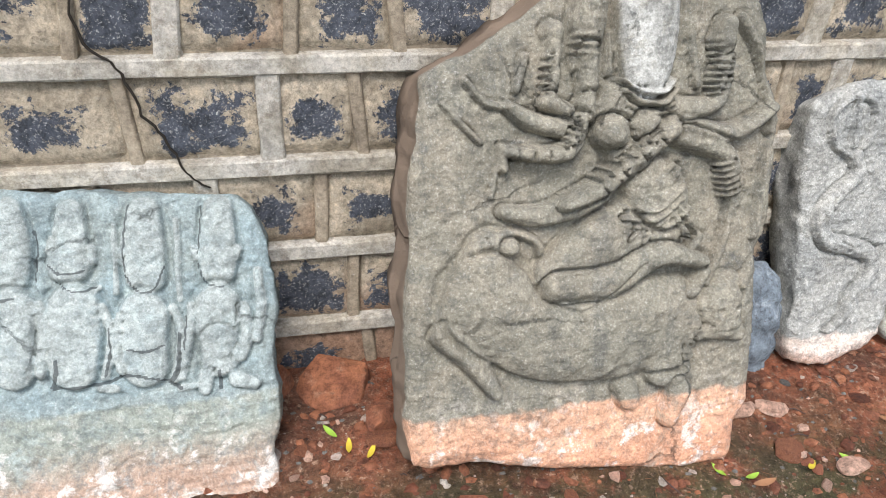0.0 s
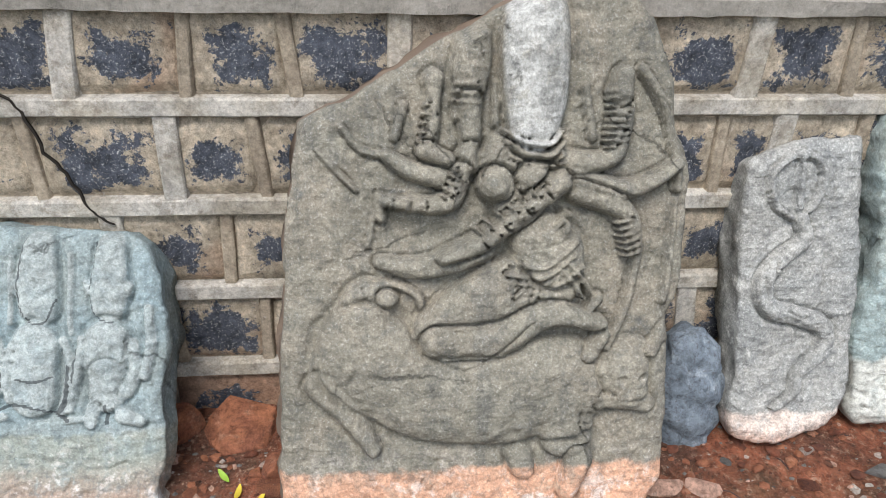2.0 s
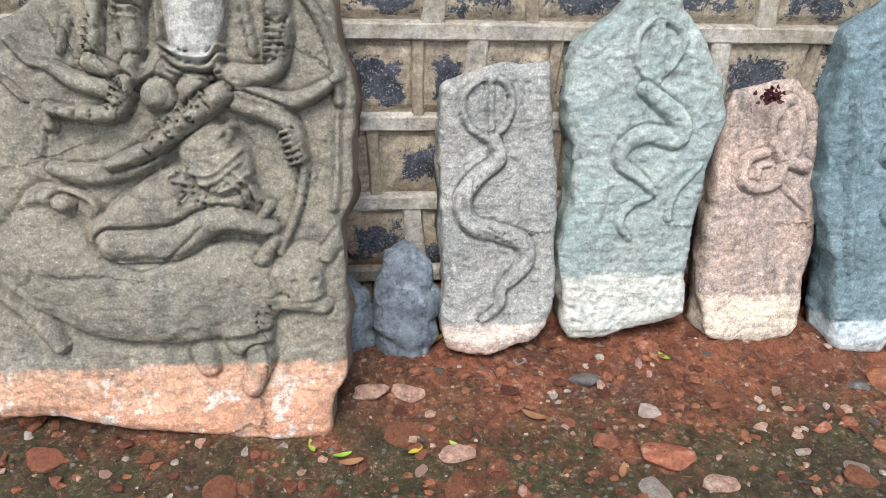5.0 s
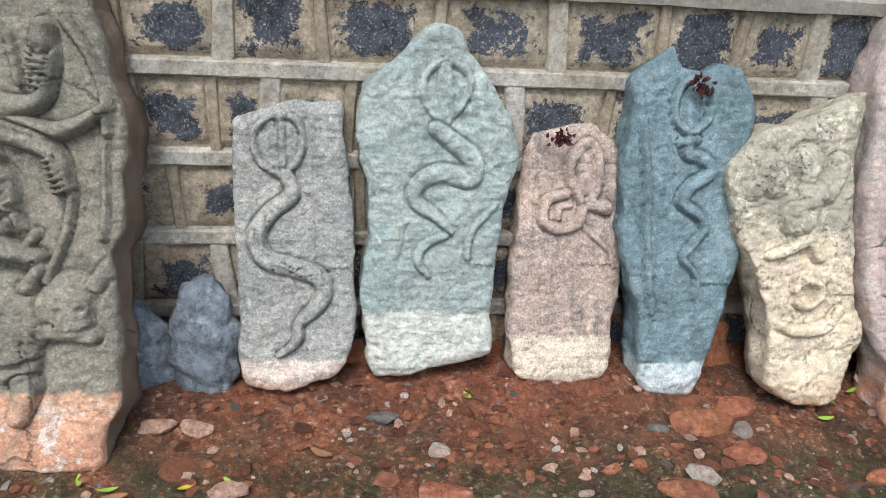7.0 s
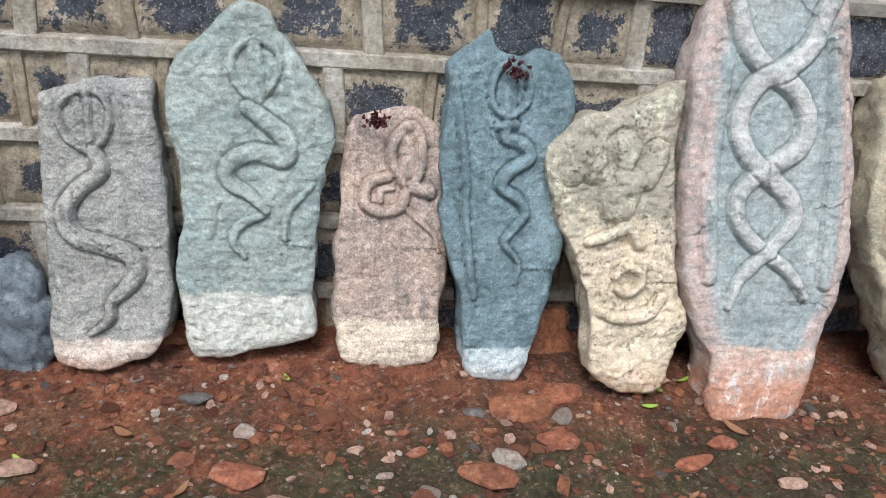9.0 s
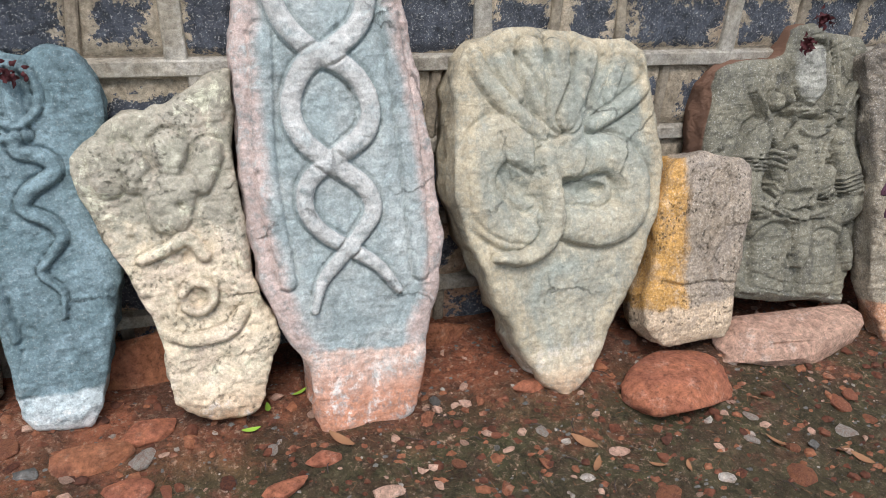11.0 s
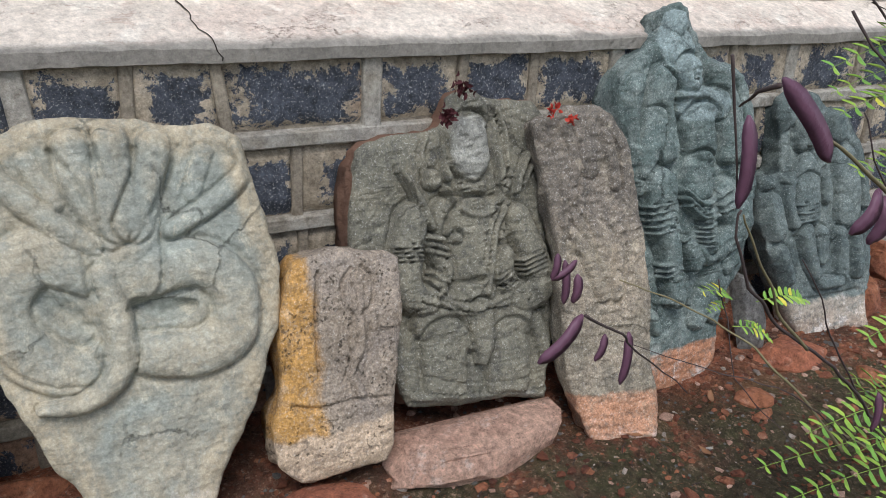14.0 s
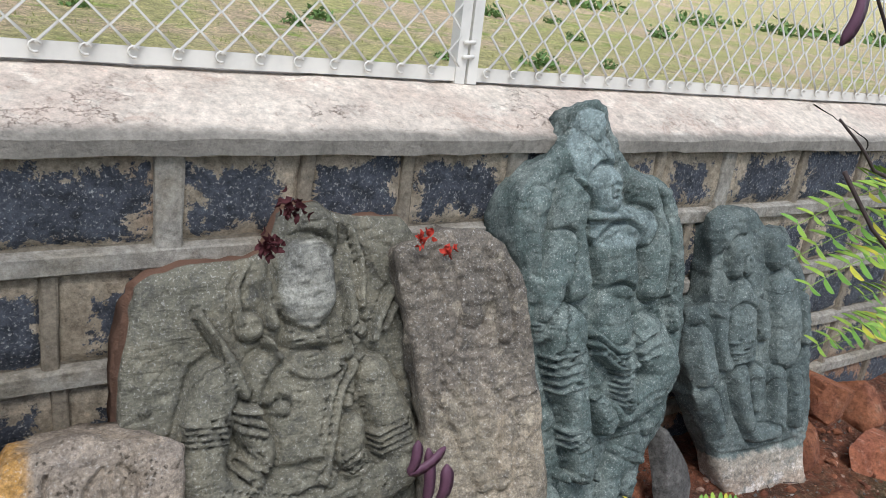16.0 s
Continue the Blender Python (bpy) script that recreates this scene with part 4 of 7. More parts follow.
ridge(GODDESS, 0.07, (0.446, 0.829, 0.0059), (0.481, 0.813, 0.0060), (0.531, 0.809, 0.0061))
ridge(GODDESS, 0.085, (0.417, 0.774, 0.0365))
ridge(GODDESS, 0.085, (0.493, 0.786, 0.0348))
ridge(GODDESS, 0.08, (0.544, 0.777, 0.0269), (0.462, 0.712, 0.0239), (0.386, 0.659, 0.0212), (0.316, 0.631, 0.0163))
bands(GODDESS, 0.085, 7, 0.0192, 0.0048, (0.517, 0.766), (0.391, 0.673))
NAGA_A = dict(at=(1.62, 1.535, 0.17), lean=15.6, yaw=0,
    outline=[(-0.11, 0.06), (-0.13, 0.12), (-0.13, 0.27), (-0.14, 0.55), (-0.14, 0.74), (-0.10, 0.76), (0.01, 0.79), (0.11, 0.80), (0.13, 0.79), (0.15, 0.62), (0.16, 0.44), (0.17, 0.20), (0.15, 0.12), (0.10, 0.07), (-0.01, 0.04)],
    relief=[], stains=[])
ridge(NAGA_A, 0.02, (-0.015, 0.603, 0.0090), (-0.070, 0.640, 0.0091), (-0.086, 0.705, 0.0091), (-0.055, 0.747, 0.0090), (-0.022, 0.758, 0.0105), (0.019, 0.744, 0.0090), (0.035, 0.700, 0.0090), (0.024, 0.649, 0.0090), (-0.013, 0.603, 0.0090))
ridge(NAGA_A, 0.016, (-0.021, 0.756, 0.0120), (-0.017, 0.680, 0.0105), (-0.015, 0.605, 0.0135))
ridge(NAGA_A, 0.024, (-0.021, 0.756, 0.0165))
ridge(NAGA_A, 0.028, (-0.006, 0.606, 0.0180), (0.007, 0.558, 0.0195), (-0.046, 0.514, 0.0211), (-0.081, 0.455, 0.0228), (-0.058, 0.392, 0.0244), (0.011, 0.370, 0.0243), (0.076, 0.345, 0.0242), (0.085, 0.300, 0.0228), (0.056, 0.255, 0.0184), (0.024, 0.224, 0.0139), (0.018, 0.176, 0.0124), (-0.029, 0.139, 0.0078))
bands(NAGA_A, 0.029, 22, 0.0133, 0.0030, (-0.063, 0.503), (-0.078, 0.416))
bands(NAGA_A, 0.029, 12, 0.0134, 0.0030, (-0.046, 0.385), (0.052, 0.358))
ridge(NAGA_A, -0.006, (0.068, 0.739, 0.0045), (0.062, 0.563, 0.0045), (0.070, 0.388, 0.0045))
ridge(NAGA_A, -0.01, (-0.133, 0.325, 0.0078), (-0.107, 0.236, 0.0078))
NAGA_B = dict(at=(2.0, 1.575, 0.17), lean=9.9, yaw=0,
    outline=[(-0.16, 0.05), (-0.18, 0.16), (-0.20, 0.28), (-0.18, 0.44), (-0.18, 0.58), (-0.21, 0.69), (-0.20, 0.81), (-0.13, 0.88), (-0.085, 0.945), (-0.02, 0.985), (0.04, 0.965), (0.08, 0.89), (0.14, 0.82), (0.18, 0.75), (0.20, 0.66), (0.17, 0.53), (0.16, 0.40), (0.15, 0.26), (0.16, 0.11), (0.04, 0.08)],
    relief=[], stains=[])
ridge(NAGA_B, -0.02, (0.010, 0.891, 0.0864), (0.006, 0.782, 0.0794), (0.024, 0.642, 0.0873), (-0.002, 0.539, 0.0587))
ridge(NAGA_B, 0.014, (0.002, 0.733, 0.0087), (-0.046, 0.793, 0.0101), (-0.045, 0.855, 0.0101), (0.003, 0.888, 0.0101), (0.062, 0.860, 0.0101), (0.056, 0.801, 0.0101), (0.016, 0.741, 0.0087))
ridge(NAGA_B, 0.012, (0.004, 0.871, 0.0173), (0.007, 0.796, 0.0231), (0.007, 0.741, 0.0188))
ridge(NAGA_B, -0.004, (-0.009, 0.850, 0.0072))
ridge(NAGA_B, -0.004, (0.026, 0.852, 0.0072))
ridge(NAGA_B, 0.022, (-0.013, 0.723, 0.0202), (0.030, 0.691, 0.0232), (0.081, 0.647, 0.0262), (0.074, 0.601, 0.0263), (-0.001, 0.612, 0.0233), (-0.057, 0.584, 0.0219), (-0.062, 0.540, 0.0191), (-0.004, 0.498, 0.0147), (0.032, 0.463, 0.0104))
ridge(NAGA_B, 0.016, (0.022, 0.450, 0.0089), (-0.034, 0.424, 0.0134), (-0.051, 0.381, 0.0120), (-0.024, 0.341, 0.0090))
ridge(NAGA_B, 0.014, (0.151, 0.537, 0.0088), (0.088, 0.464, 0.0104), (0.079, 0.390, 0.0090))
ridge(NAGA_B, -0.008, (-0.080, 0.477, 0.0059), (-0.100, 0.370, 0.0060))
NAGA_C = dict(at=(2.3, 1.56, 0.17), lean=16.2, yaw=0,
    outline=[(-0.06, 0.05), (-0.09, 0.16), (-0.09, 0.32), (-0.08, 0.51), (-0.07, 0.64), (-0.05, 0.71), (0.03, 0.74), (0.11, 0.75), (0.17, 0.70), (0.20, 0.65), (0.20, 0.48), (0.21, 0.32), (0.20, 0.21), (0.20, 0.08), (0.17, 0.04), (0.06, 0.03)],
    relief=[], stains=[])
ridge(NAGA_C, 0.022, (0.095, 0.533, 0.0123), (0.054, 0.607, 0.0137), (0.063, 0.664, 0.0152), (0.101, 0.699, 0.0153), (0.130, 0.667, 0.0153), (0.132, 0.587, 0.0138), (0.107, 0.533, 0.0123))
ridge(NAGA_C, 0.012, (0.092, 0.669, 0.0244), (0.097, 0.578, 0.0214))
ridge(NAGA_C, 0.024, (0.047, 0.562, 0.0137), (-0.007, 0.542, 0.0152), (-0.014, 0.487, 0.0152), (0.030, 0.467, 0.0153), (0.082, 0.483, 0.0153), (0.095, 0.524, 0.0138))
ridge(NAGA_C, 0.02, (0.058, 0.534, 0.0107), (0.027, 0.527, 0.0107), (0.026, 0.500, 0.0107))
ridge(NAGA_C, 0.026, (0.157, 0.526, 0.0216), (0.115, 0.534, 0.0153))
ridge(NAGA_C, 0.014, (0.095, 0.479, 0.0092), (0.120, 0.456, 0.0093), (0.170, 0.411, 0.0078), (0.189, 0.364, 0.0063))
ridge(NAGA_C, -0.006, (0.045, 0.392, 0.0046), (0.087, 0.346, 0.0046), (0.105, 0.299, 0.0047))
NAGA_D = dict(at=(2.62, 1.49, 0.15), lean=15.1, yaw=0,
    outline=[(-0.03, 0.06), (-0.06, 0.15), (-0.07, 0.27), (-0.11, 0.41), (-0.14, 0.54), (-0.14, 0.67), (-0.13, 0.79), (-0.13, 0.90), (-0.10, 0.94), (-0.03, 0.99), (0.00, 0.94), (0.05, 0.93), (0.09, 0.95), (0.15, 0.94), (0.19, 0.88), (0.21, 0.79), (0.19, 0.68), (0.20, 0.48), (0.18, 0.34), (0.16, 0.24), (0.14, 0.15), (0.09, 0.05)],
    relief=[], stains=[])
ridge(NAGA_D, 0.022, (0.023, 0.766, 0.0106), (-0.019, 0.805, 0.0106), (-0.016, 0.869, 0.0106), (0.020, 0.909, 0.0107), (0.068, 0.880, 0.0107), (0.074, 0.816, 0.0107), (0.029, 0.766, 0.0107))
ridge(NAGA_D, 0.012, (0.026, 0.878, 0.0213), (0.028, 0.785, 0.0183))
ridge(NAGA_D, 0.03, (0.002, 0.745, 0.0136), (0.044, 0.753, 0.0137))
ridge(NAGA_D, 0.026, (0.021, 0.749, 0.0152), (0.021, 0.717, 0.0167), (0.068, 0.704, 0.0184), (0.089, 0.669, 0.0185), (0.034, 0.629, 0.0183), (0.016, 0.590, 0.0168), (0.065, 0.558, 0.0154), (0.085, 0.516, 0.0139), (0.049, 0.467, 0.0108), (0.035, 0.439, 0.0108), (0.074, 0.390, 0.0078), (0.069, 0.335, 0.0063))
ridge(NAGA_D, 0.02, (-0.121, 0.871, 0.0119), (-0.083, 0.657, 0.0120), (-0.069, 0.478, 0.0121), (-0.040, 0.293, 0.0124))
ridge(NAGA_D, -0.012, (-0.066, 0.433, 0.0046), (-0.097, 0.538, 0.0045), (-0.140, 0.611, 0.0045))
ridge(NAGA_D, -0.01, (-0.029, 0.262, 0.0047), (-0.048, 0.198, 0.0047))
ridge(NAGA_D, 0.012, (0.174, 0.391, 0.0159), (0.170, 0.265, 0.0161))
CREAM = dict(at=(2.95, 1.42, 0.15), lean=17.2, yaw=0,
    outline=[(-0.04, 0.11), (-0.05, 0.20), (-0.06, 0.30), (-0.11, 0.43), (-0.15, 0.51), (-0.18, 0.60), (-0.20, 0.68), (-0.20, 0.72), (-0.17, 0.75), (-0.09, 0.81), (0.01, 0.83), (0.06, 0.86), (0.13, 0.90), (0.16, 0.90), (0.15, 0.79), (0.15, 0.66), (0.16, 0.54), (0.17, 0.42), (0.19, 0.34), (0.22, 0.26), (0.20, 0.19), (0.17, 0.10), (0.13, 0.06), (0.04, 0.06)],
    relief=[], stains=[])
ridge(CREAM, 0.045, (0.008, 0.730, 0.0413), (0.007, 0.694, 0.0358))
ridge(CREAM, 0.03, (-0.094, 0.719, 0.0332), (-0.070, 0.667, 0.0415))
ridge(CREAM, 0.03, (0.093, 0.715, 0.0360), (0.062, 0.651, 0.0360))
ridge(CREAM, 0.03, (-0.003, 0.624, 0.0623), (-0.007, 0.578, 0.0499))
ridge(CREAM, 0.034, (0.001, 0.386, 0.0127), (0.021, 0.408, 0.0126), (0.051, 0.407, 0.0126), (0.072, 0.383, 0.0127), (0.063, 0.351, 0.0127), (0.032, 0.338, 0.0127), (0.005, 0.355, 0.0127))
ridge(CREAM, -0.02, (0.035, 0.372, 0.0226))
ridge(CREAM, 0.034, (-0.079, 0.474, 0.0126), (-0.015, 0.500, 0.0167), (0.026, 0.517, 0.0181), (0.060, 0.473, 0.0167))
ridge(CREAM, -0.026, (0.022, 0.471, 0.0168))
ridge(CREAM, -0.02, (0.017, 0.595, 0.0125))
ridge(CREAM, -0.02, (-0.095, 0.527, 0.0112))
ridge(CREAM, -0.018, (0.128, 0.539, 0.0140))
ridge(CREAM, -0.016, (0.122, 0.396, 0.0071))
ridge(CREAM, -0.018, (-0.025, 0.644, 0.0125))
ridge(CREAM, 0.026, (-0.037, 0.286, 0.0128), (0.019, 0.271, 0.0171), (0.098, 0.281, 0.0200), (0.137, 0.325, 0.0171))
ridge(CREAM, 0.03, (0.158, 0.441, 0.0197), (0.156, 0.537, 0.0195))
ridge(CREAM, 0.02, (-0.144, 0.741, 0.0278), (-0.131, 0.652, 0.0334))
ridge(CREAM, -0.015, (-0.089, 0.610, 0.0084))
ridge(CREAM, -0.015, (-0.048, 0.542, 0.0084))
ridge(CREAM, -0.015, (0.080, 0.435, 0.0070))
ridge(CREAM, -0.012, (-0.023, 0.420, 0.0070))
TWIN = dict(at=(3.35, 1.375, 0.12), lean=16.4, yaw=0,
    outline=[(-0.09, 0.02), (-0.12, 0.21), (-0.19, 0.35), (-0.22, 0.48), (-0.24, 0.62), (-0.24, 0.78), (-0.24, 0.93), (-0.22, 1.09), (-0.18, 1.23), (-0.10, 1.30), (0.03, 1.32), (0.14, 1.26), (0.17, 1.10), (0.20, 0.94), (0.23, 0.77), (0.24, 0.64), (0.25, 0.49), (0.23, 0.36), (0.19, 0.24), (0.17, 0.11), (0.15, 0.04), (0.03, 0.01)],
    relief=[], stains=[])
ridge(TWIN, 0.036, (-0.166, 1.166, 0.025), (-0.149, 1.117, 0.026), (-0.119, 1.043, 0.027), (-0.059, 0.979, 0.028), (0.006, 0.950, 0.028), (0.058, 0.898, 0.027), (0.074, 0.831, 0.027), (0.050, 0.777, 0.028), (-0.024, 0.724, 0.026), (-0.087, 0.677, 0.024), (-0.099, 0.610, 0.023), (-0.064, 0.551, 0.022), (0.003, 0.503, 0.021), (0.072, 0.453, 0.018), (0.120, 0.386, 0.012))
ridge(TWIN, 0.03, (0.110, 1.172, 0.027), (0.086, 1.120, 0.027), (0.060, 1.043, 0.028), (-0.005, 0.985, 0.028), (-0.075, 0.947, 0.028), (-0.113, 0.877, 0.026), (-0.112, 0.812, 0.027), (-0.076, 0.754, 0.027), (-0.011, 0.702, 0.026), (0.049, 0.654, 0.025), (0.067, 0.596, 0.024), (0.034, 0.542, 0.022), (-0.027, 0.477, 0.020), (-0.073, 0.426, 0.017), (-0.095, 0.357, 0.010))
ridge(TWIN, 0.02, (-0.172, 1.018, 0.026), (-0.185, 0.710, 0.027), (-0.155, 0.435, 0.022))
ridge(TWIN, 0.02, (0.138, 1.069, 0.022), (0.174, 0.687, 0.028), (0.183, 0.426, 0.023))
HOOD = dict(at=(3.8, 1.32, 0.1), lean=19.8, yaw=0,
    outline=[(0.02, 0.19), (-0.04, 0.31), (-0.10, 0.45), (-0.14, 0.57), (-0.16, 0.68), (-0.15, 0.84), (-0.13, 0.97), (-0.10, 1.03), (-0.03, 1.06), (0.09, 1.07), (0.20, 1.06), (0.26, 1.04), (0.35, 1.04), (0.42, 1.00), (0.44, 0.91), (0.46, 0.79), (0.47, 0.69), (0.44, 0.55), (0.39, 0.42), (0.32, 0.30), (0.25, 0.19), (0.20, 0.11), (0.14, 0.065), (0.08, 0.1)],
    relief=[], stains=[])
ridge(HOOD, 0.04, (0.065, 0.738, 0.0481), (-0.023, 0.790, 0.0612), (-0.090, 0.741, 0.0586), (-0.111, 0.659, 0.0561), (-0.065, 0.580, 0.0564), (0.017, 0.534, 0.0485), (0.095, 0.584, 0.0377), (0.095, 0.697, 0.0402))
ridge(HOOD, 0.05, (0.161, 0.720, 0.0535), (0.286, 0.731, 0.0542), (0.355, 0.667, 0.0547), (0.349, 0.573, 0.0550), (0.268, 0.526, 0.0547), (0.166, 0.545, 0.0487), (0.097, 0.565, 0.0377))
ridge(HOOD, 0.075, (0.090, 0.730, 0.0317), (0.106, 0.616, 0.0346), (0.090, 0.518, 0.0294), (0.019, 0.471, 0.0241), (-0.062, 0.476, 0.0134))
ridge(HOOD, 0.045, (0.136, 0.723, 0.0669), (0.141, 0.823, 0.0775), (0.149, 0.909, 0.0831))
ridge(HOOD, 0.042, (0.116, 0.825, 0.0401), (0.074, 0.934, 0.0374), (0.066, 1.013, 0.0349))
ridge(HOOD, 0.044, (0.140, 0.835, 0.0401), (0.138, 0.935, 0.0348), (0.146, 1.015, 0.0377))
ridge(HOOD, 0.042, (0.166, 0.833, 0.0402), (0.215, 0.940, 0.0351), (0.230, 1.004, 0.0380))
ridge(HOOD, 0.034, (0.080, 0.798, 0.0214), (-0.022, 0.885, 0.0267), (-0.080, 0.963, 0.0241), (-0.086, 0.996, 0.0188))
ridge(HOOD, 0.034, (0.241, 0.810, 0.0216), (0.346, 0.865, 0.0247), (0.421, 0.928, 0.0222), (0.411, 0.982, 0.0194))
ridge(HOOD, 0.016, (0.023, 0.896, 0.0188), (-0.020, 0.984, 0.0215))
ridge(HOOD, 0.016, (0.296, 0.885, 0.0192), (0.333, 0.974, 0.0221))
ridge(HOOD, -0.02, (0.026, 1.005, 0.0094), (0.067, 0.929, 0.0094), (0.093, 0.865, 0.0081))
ridge(HOOD, -0.018, (0.110, 1.006, 0.0081), (0.119, 0.938, 0.0081))
ridge(HOOD, -0.018, (0.192, 0.995, 0.0082), (0.174, 0.921, 0.0081))
ridge(HOOD, -0.02, (0.283, 0.990, 0.0096), (0.243, 0.916, 0.0095), (0.207, 0.854, 0.0081))
ridge(HOOD, -0.04, (-0.023, 0.698, 0.0215), (0.008, 0.663, 0.0323), (0.041, 0.628, 0.0189))
ridge(HOOD, -0.045, (0.146, 0.657, 0.0217), (0.203, 0.638, 0.0299), (0.263, 0.636, 0.0164))
ridge(HOOD, -0.012, (-0.139, 0.701, 0.0054), (-0.122, 0.591, 0.0054), (-0.045, 0.521, 0.0054), (0.054, 0.501, 0.0055))
ridge(HOOD, -0.012, (0.414, 0.643, 0.0056), (0.386, 0.524, 0.0056), (0.285, 0.475, 0.0056), (0.147, 0.489, 0.0055))
ridge(HOOD, -0.006, (-0.044, 0.619, 0.0027), (-0.014, 0.596, 0.0027), (-0.028, 0.573, 0.0027))
ridge(HOOD, -0.006, (0.330, 0.629, 0.0028), (0.300, 0.600, 0.0028), (0.331, 0.575, 0.0028))
OCHRE = dict(at=(4.4, 1.37, 0.22), lean=16.7, yaw=0,
    outline=[(-0.15, 0.03), (-0.20, 0.09), (-0.20, 0.18), (-0.16, 0.26), (-0.15, 0.43), (-0.12, 0.53), (-0.10, 0.57), (-0.01, 0.58), (0.12, 0.56), (0.16, 0.53), (0.16, 0.40), (0.14, 0.29), (0.12, 0.18), (0.10, 0.08), (0.07, 0.03), (-0.06, 0.03)],
    relief=[], stains=[])
ridge(OCHRE, -0.014, (0.036, 0.534, 0.0057), (0.009, 0.502, 0.0057), (0.010, 0.447, 0.0057), (0.038, 0.416, 0.0058), (0.078, 0.439, 0.0058), (0.090, 0.499, 0.0058), (0.062, 0.535, 0.0058))
ridge(OCHRE, 0.012, (0.050, 0.511, 0.0144), (0.044, 0.439, 0.0144))
ridge(OCHRE, -0.012, (0.046, 0.526, 0.0043), (0.039, 0.425, 0.0043))
ridge(OCHRE, 0.014, (0.042, 0.417, 0.0130), (0.037, 0.337, 0.0131), (0.007, 0.284, 0.0117), (0.026, 0.220, 0.0118))
ridge(OCHRE, -0.01, (0.018, 0.399, 0.0043), (0.007, 0.313, 0.0044), (-0.014, 0.258, 0.0044))
ridge(OCHRE, -0.01, (0.067, 0.391, 0.0044), (0.057, 0.318, 0.0044), (0.036, 0.263, 0.0044))
ridge(OCHRE, -0.016, (-0.172, 0.234, 0.0071), (-0.080, 0.206, 0.0058), (0.012, 0.208, 0.0059), (0.115, 0.189, 0.0060))
ridge(OCHRE, -0.02, (-0.047, 0.538, 0.0056), (-0.067, 0.413, 0.0057), (-0.072, 0.285, 0.0058))
DANCER = dict(at=(4.7, 1.466, 0.22), lean=16.7, yaw=0,
    outline=[(-0.11, 0.09), (-0.14, 0.17), (-0.21, 0.28), (-0.22, 0.44), (-0.22, 0.54), (-0.20, 0.69), (-0.18, 0.79), (-0.11, 0.82), (0.06, 0.83), (0.10, 0.91), (0.18, 0.93), (0.23, 0.90), (0.37, 0.88), (0.44, 0.80), (0.46, 0.64), (0.43, 0.43), (0.38, 0.24), (0.35, 0.11), (0.32, 0.01), (0.19, 0.05), (0.03, 0.06)],
    relief=[], stains=[])
ridge(DANCER, 0.055, (0.167, 0.911, 0.0401), (0.165, 0.851, 0.0476))
ridge(DANCER, -0.01, (0.132, 0.887, 0.0050), (0.175, 0.893, 0.0051), (0.216, 0.877, 0.0051))
ridge(DANCER, -0.01, (0.122, 0.850, 0.0050), (0.174, 0.861, 0.0051), (0.223, 0.838, 0.0051))
ridge(DANCER, 0.036, (0.061, 0.770, 0.0123), (0.062, 0.697, 0.0136))
ridge(DANCER, -0.014, (0.063, 0.745, 0.0050))
ridge(DANCER, 0.036, (0.226, 0.759, 0.0128), (0.234, 0.668, 0.0142))
ridge(DANCER, 0.03, (0.018, 0.694, 0.0283))
ridge(DANCER, -0.01, (0.023, 0.699, 0.0124))
ridge(DANCER, 0.03, (0.249, 0.659, 0.0195))
ridge(DANCER, 0.022, (0.048, 0.838, 0.0086), (-0.001, 0.780, 0.0086), (0.000, 0.708, 0.0086))
ridge(DANCER, 0.022, (0.243, 0.873, 0.0090), (0.265, 0.781, 0.0091), (0.257, 0.710, 0.0091))
ridge(DANCER, 0.02, (0.121, 0.878, 0.0113), (0.086, 0.817, 0.0112))
ridge(DANCER, 0.045, (0.132, 0.659, 0.0478), (0.133, 0.615, 0.0506))
bands(DANCER, 0.047, 4, 0.0339, 0.0037, (0.127, 0.680), (0.127, 0.630))
ridge(DANCER, 0.06, (0.046, 0.669, 0.0086), (0.084, 0.610, 0.0100), (0.138, 0.583, 0.0101), (0.196, 0.597, 0.0102), (0.229, 0.644, 0.0090))
ridge(DANCER, 0.055, (0.030, 0.616, 0.0074), (0.073, 0.561, 0.0088), (0.131, 0.538, 0.0089), (0.207, 0.556, 0.0090))
ridge(DANCER, 0.045, (0.050, 0.588, 0.0561), (0.224, 0.566, 0.0584))
ridge(DANCER, 0.05, (0.132, 0.540, 0.0916), (0.124, 0.453, 0.0823), (0.115, 0.372, 0.0807))
ridge(DANCER, 0.054, (0.065, 0.531, 0.0176))
ridge(DANCER, 0.054, (0.205, 0.518, 0.0156))
ridge(DANCER, 0.06, (-0.053, 0.597, 0.0462), (-0.077, 0.511, 0.0502), (-0.093, 0.425, 0.0520), (-0.038, 0.372, 0.0429), (0.021, 0.444, 0.0302), (0.003, 0.508, 0.0298))
bands(DANCER, 0.067, 4, 0.0386, 0.0060, (-0.079, 0.530), (-0.083, 0.495))
bands(DANCER, 0.065, 3, 0.0259, 0.0050, (0.015, 0.446), (-0.017, 0.416))
ridge(DANCER, 0.075, (-0.015, 0.527, 0.0098), (0.025, 0.509, 0.0087))
ridge(DANCER, 0.075, (-0.016, 0.509, 0.0098), (0.027, 0.492, 0.0087))
ridge(DANCER, 0.072, (-0.020, 0.546, 0.0098), (0.017, 0.537, 0.0099))
ridge(DANCER, 0.05, (-0.078, 0.732, 0.0096), (-0.029, 0.644, 0.0122), (-0.002, 0.571, 0.0123))
ridge(DANCER, 0.06, (0.274, 0.561, 0.0419), (0.310, 0.463, 0.0481), (0.331, 0.353, 0.0520), (0.256, 0.337, 0.0471), (0.213, 0.398, 0.0356), (0.216, 0.465, 0.0287))
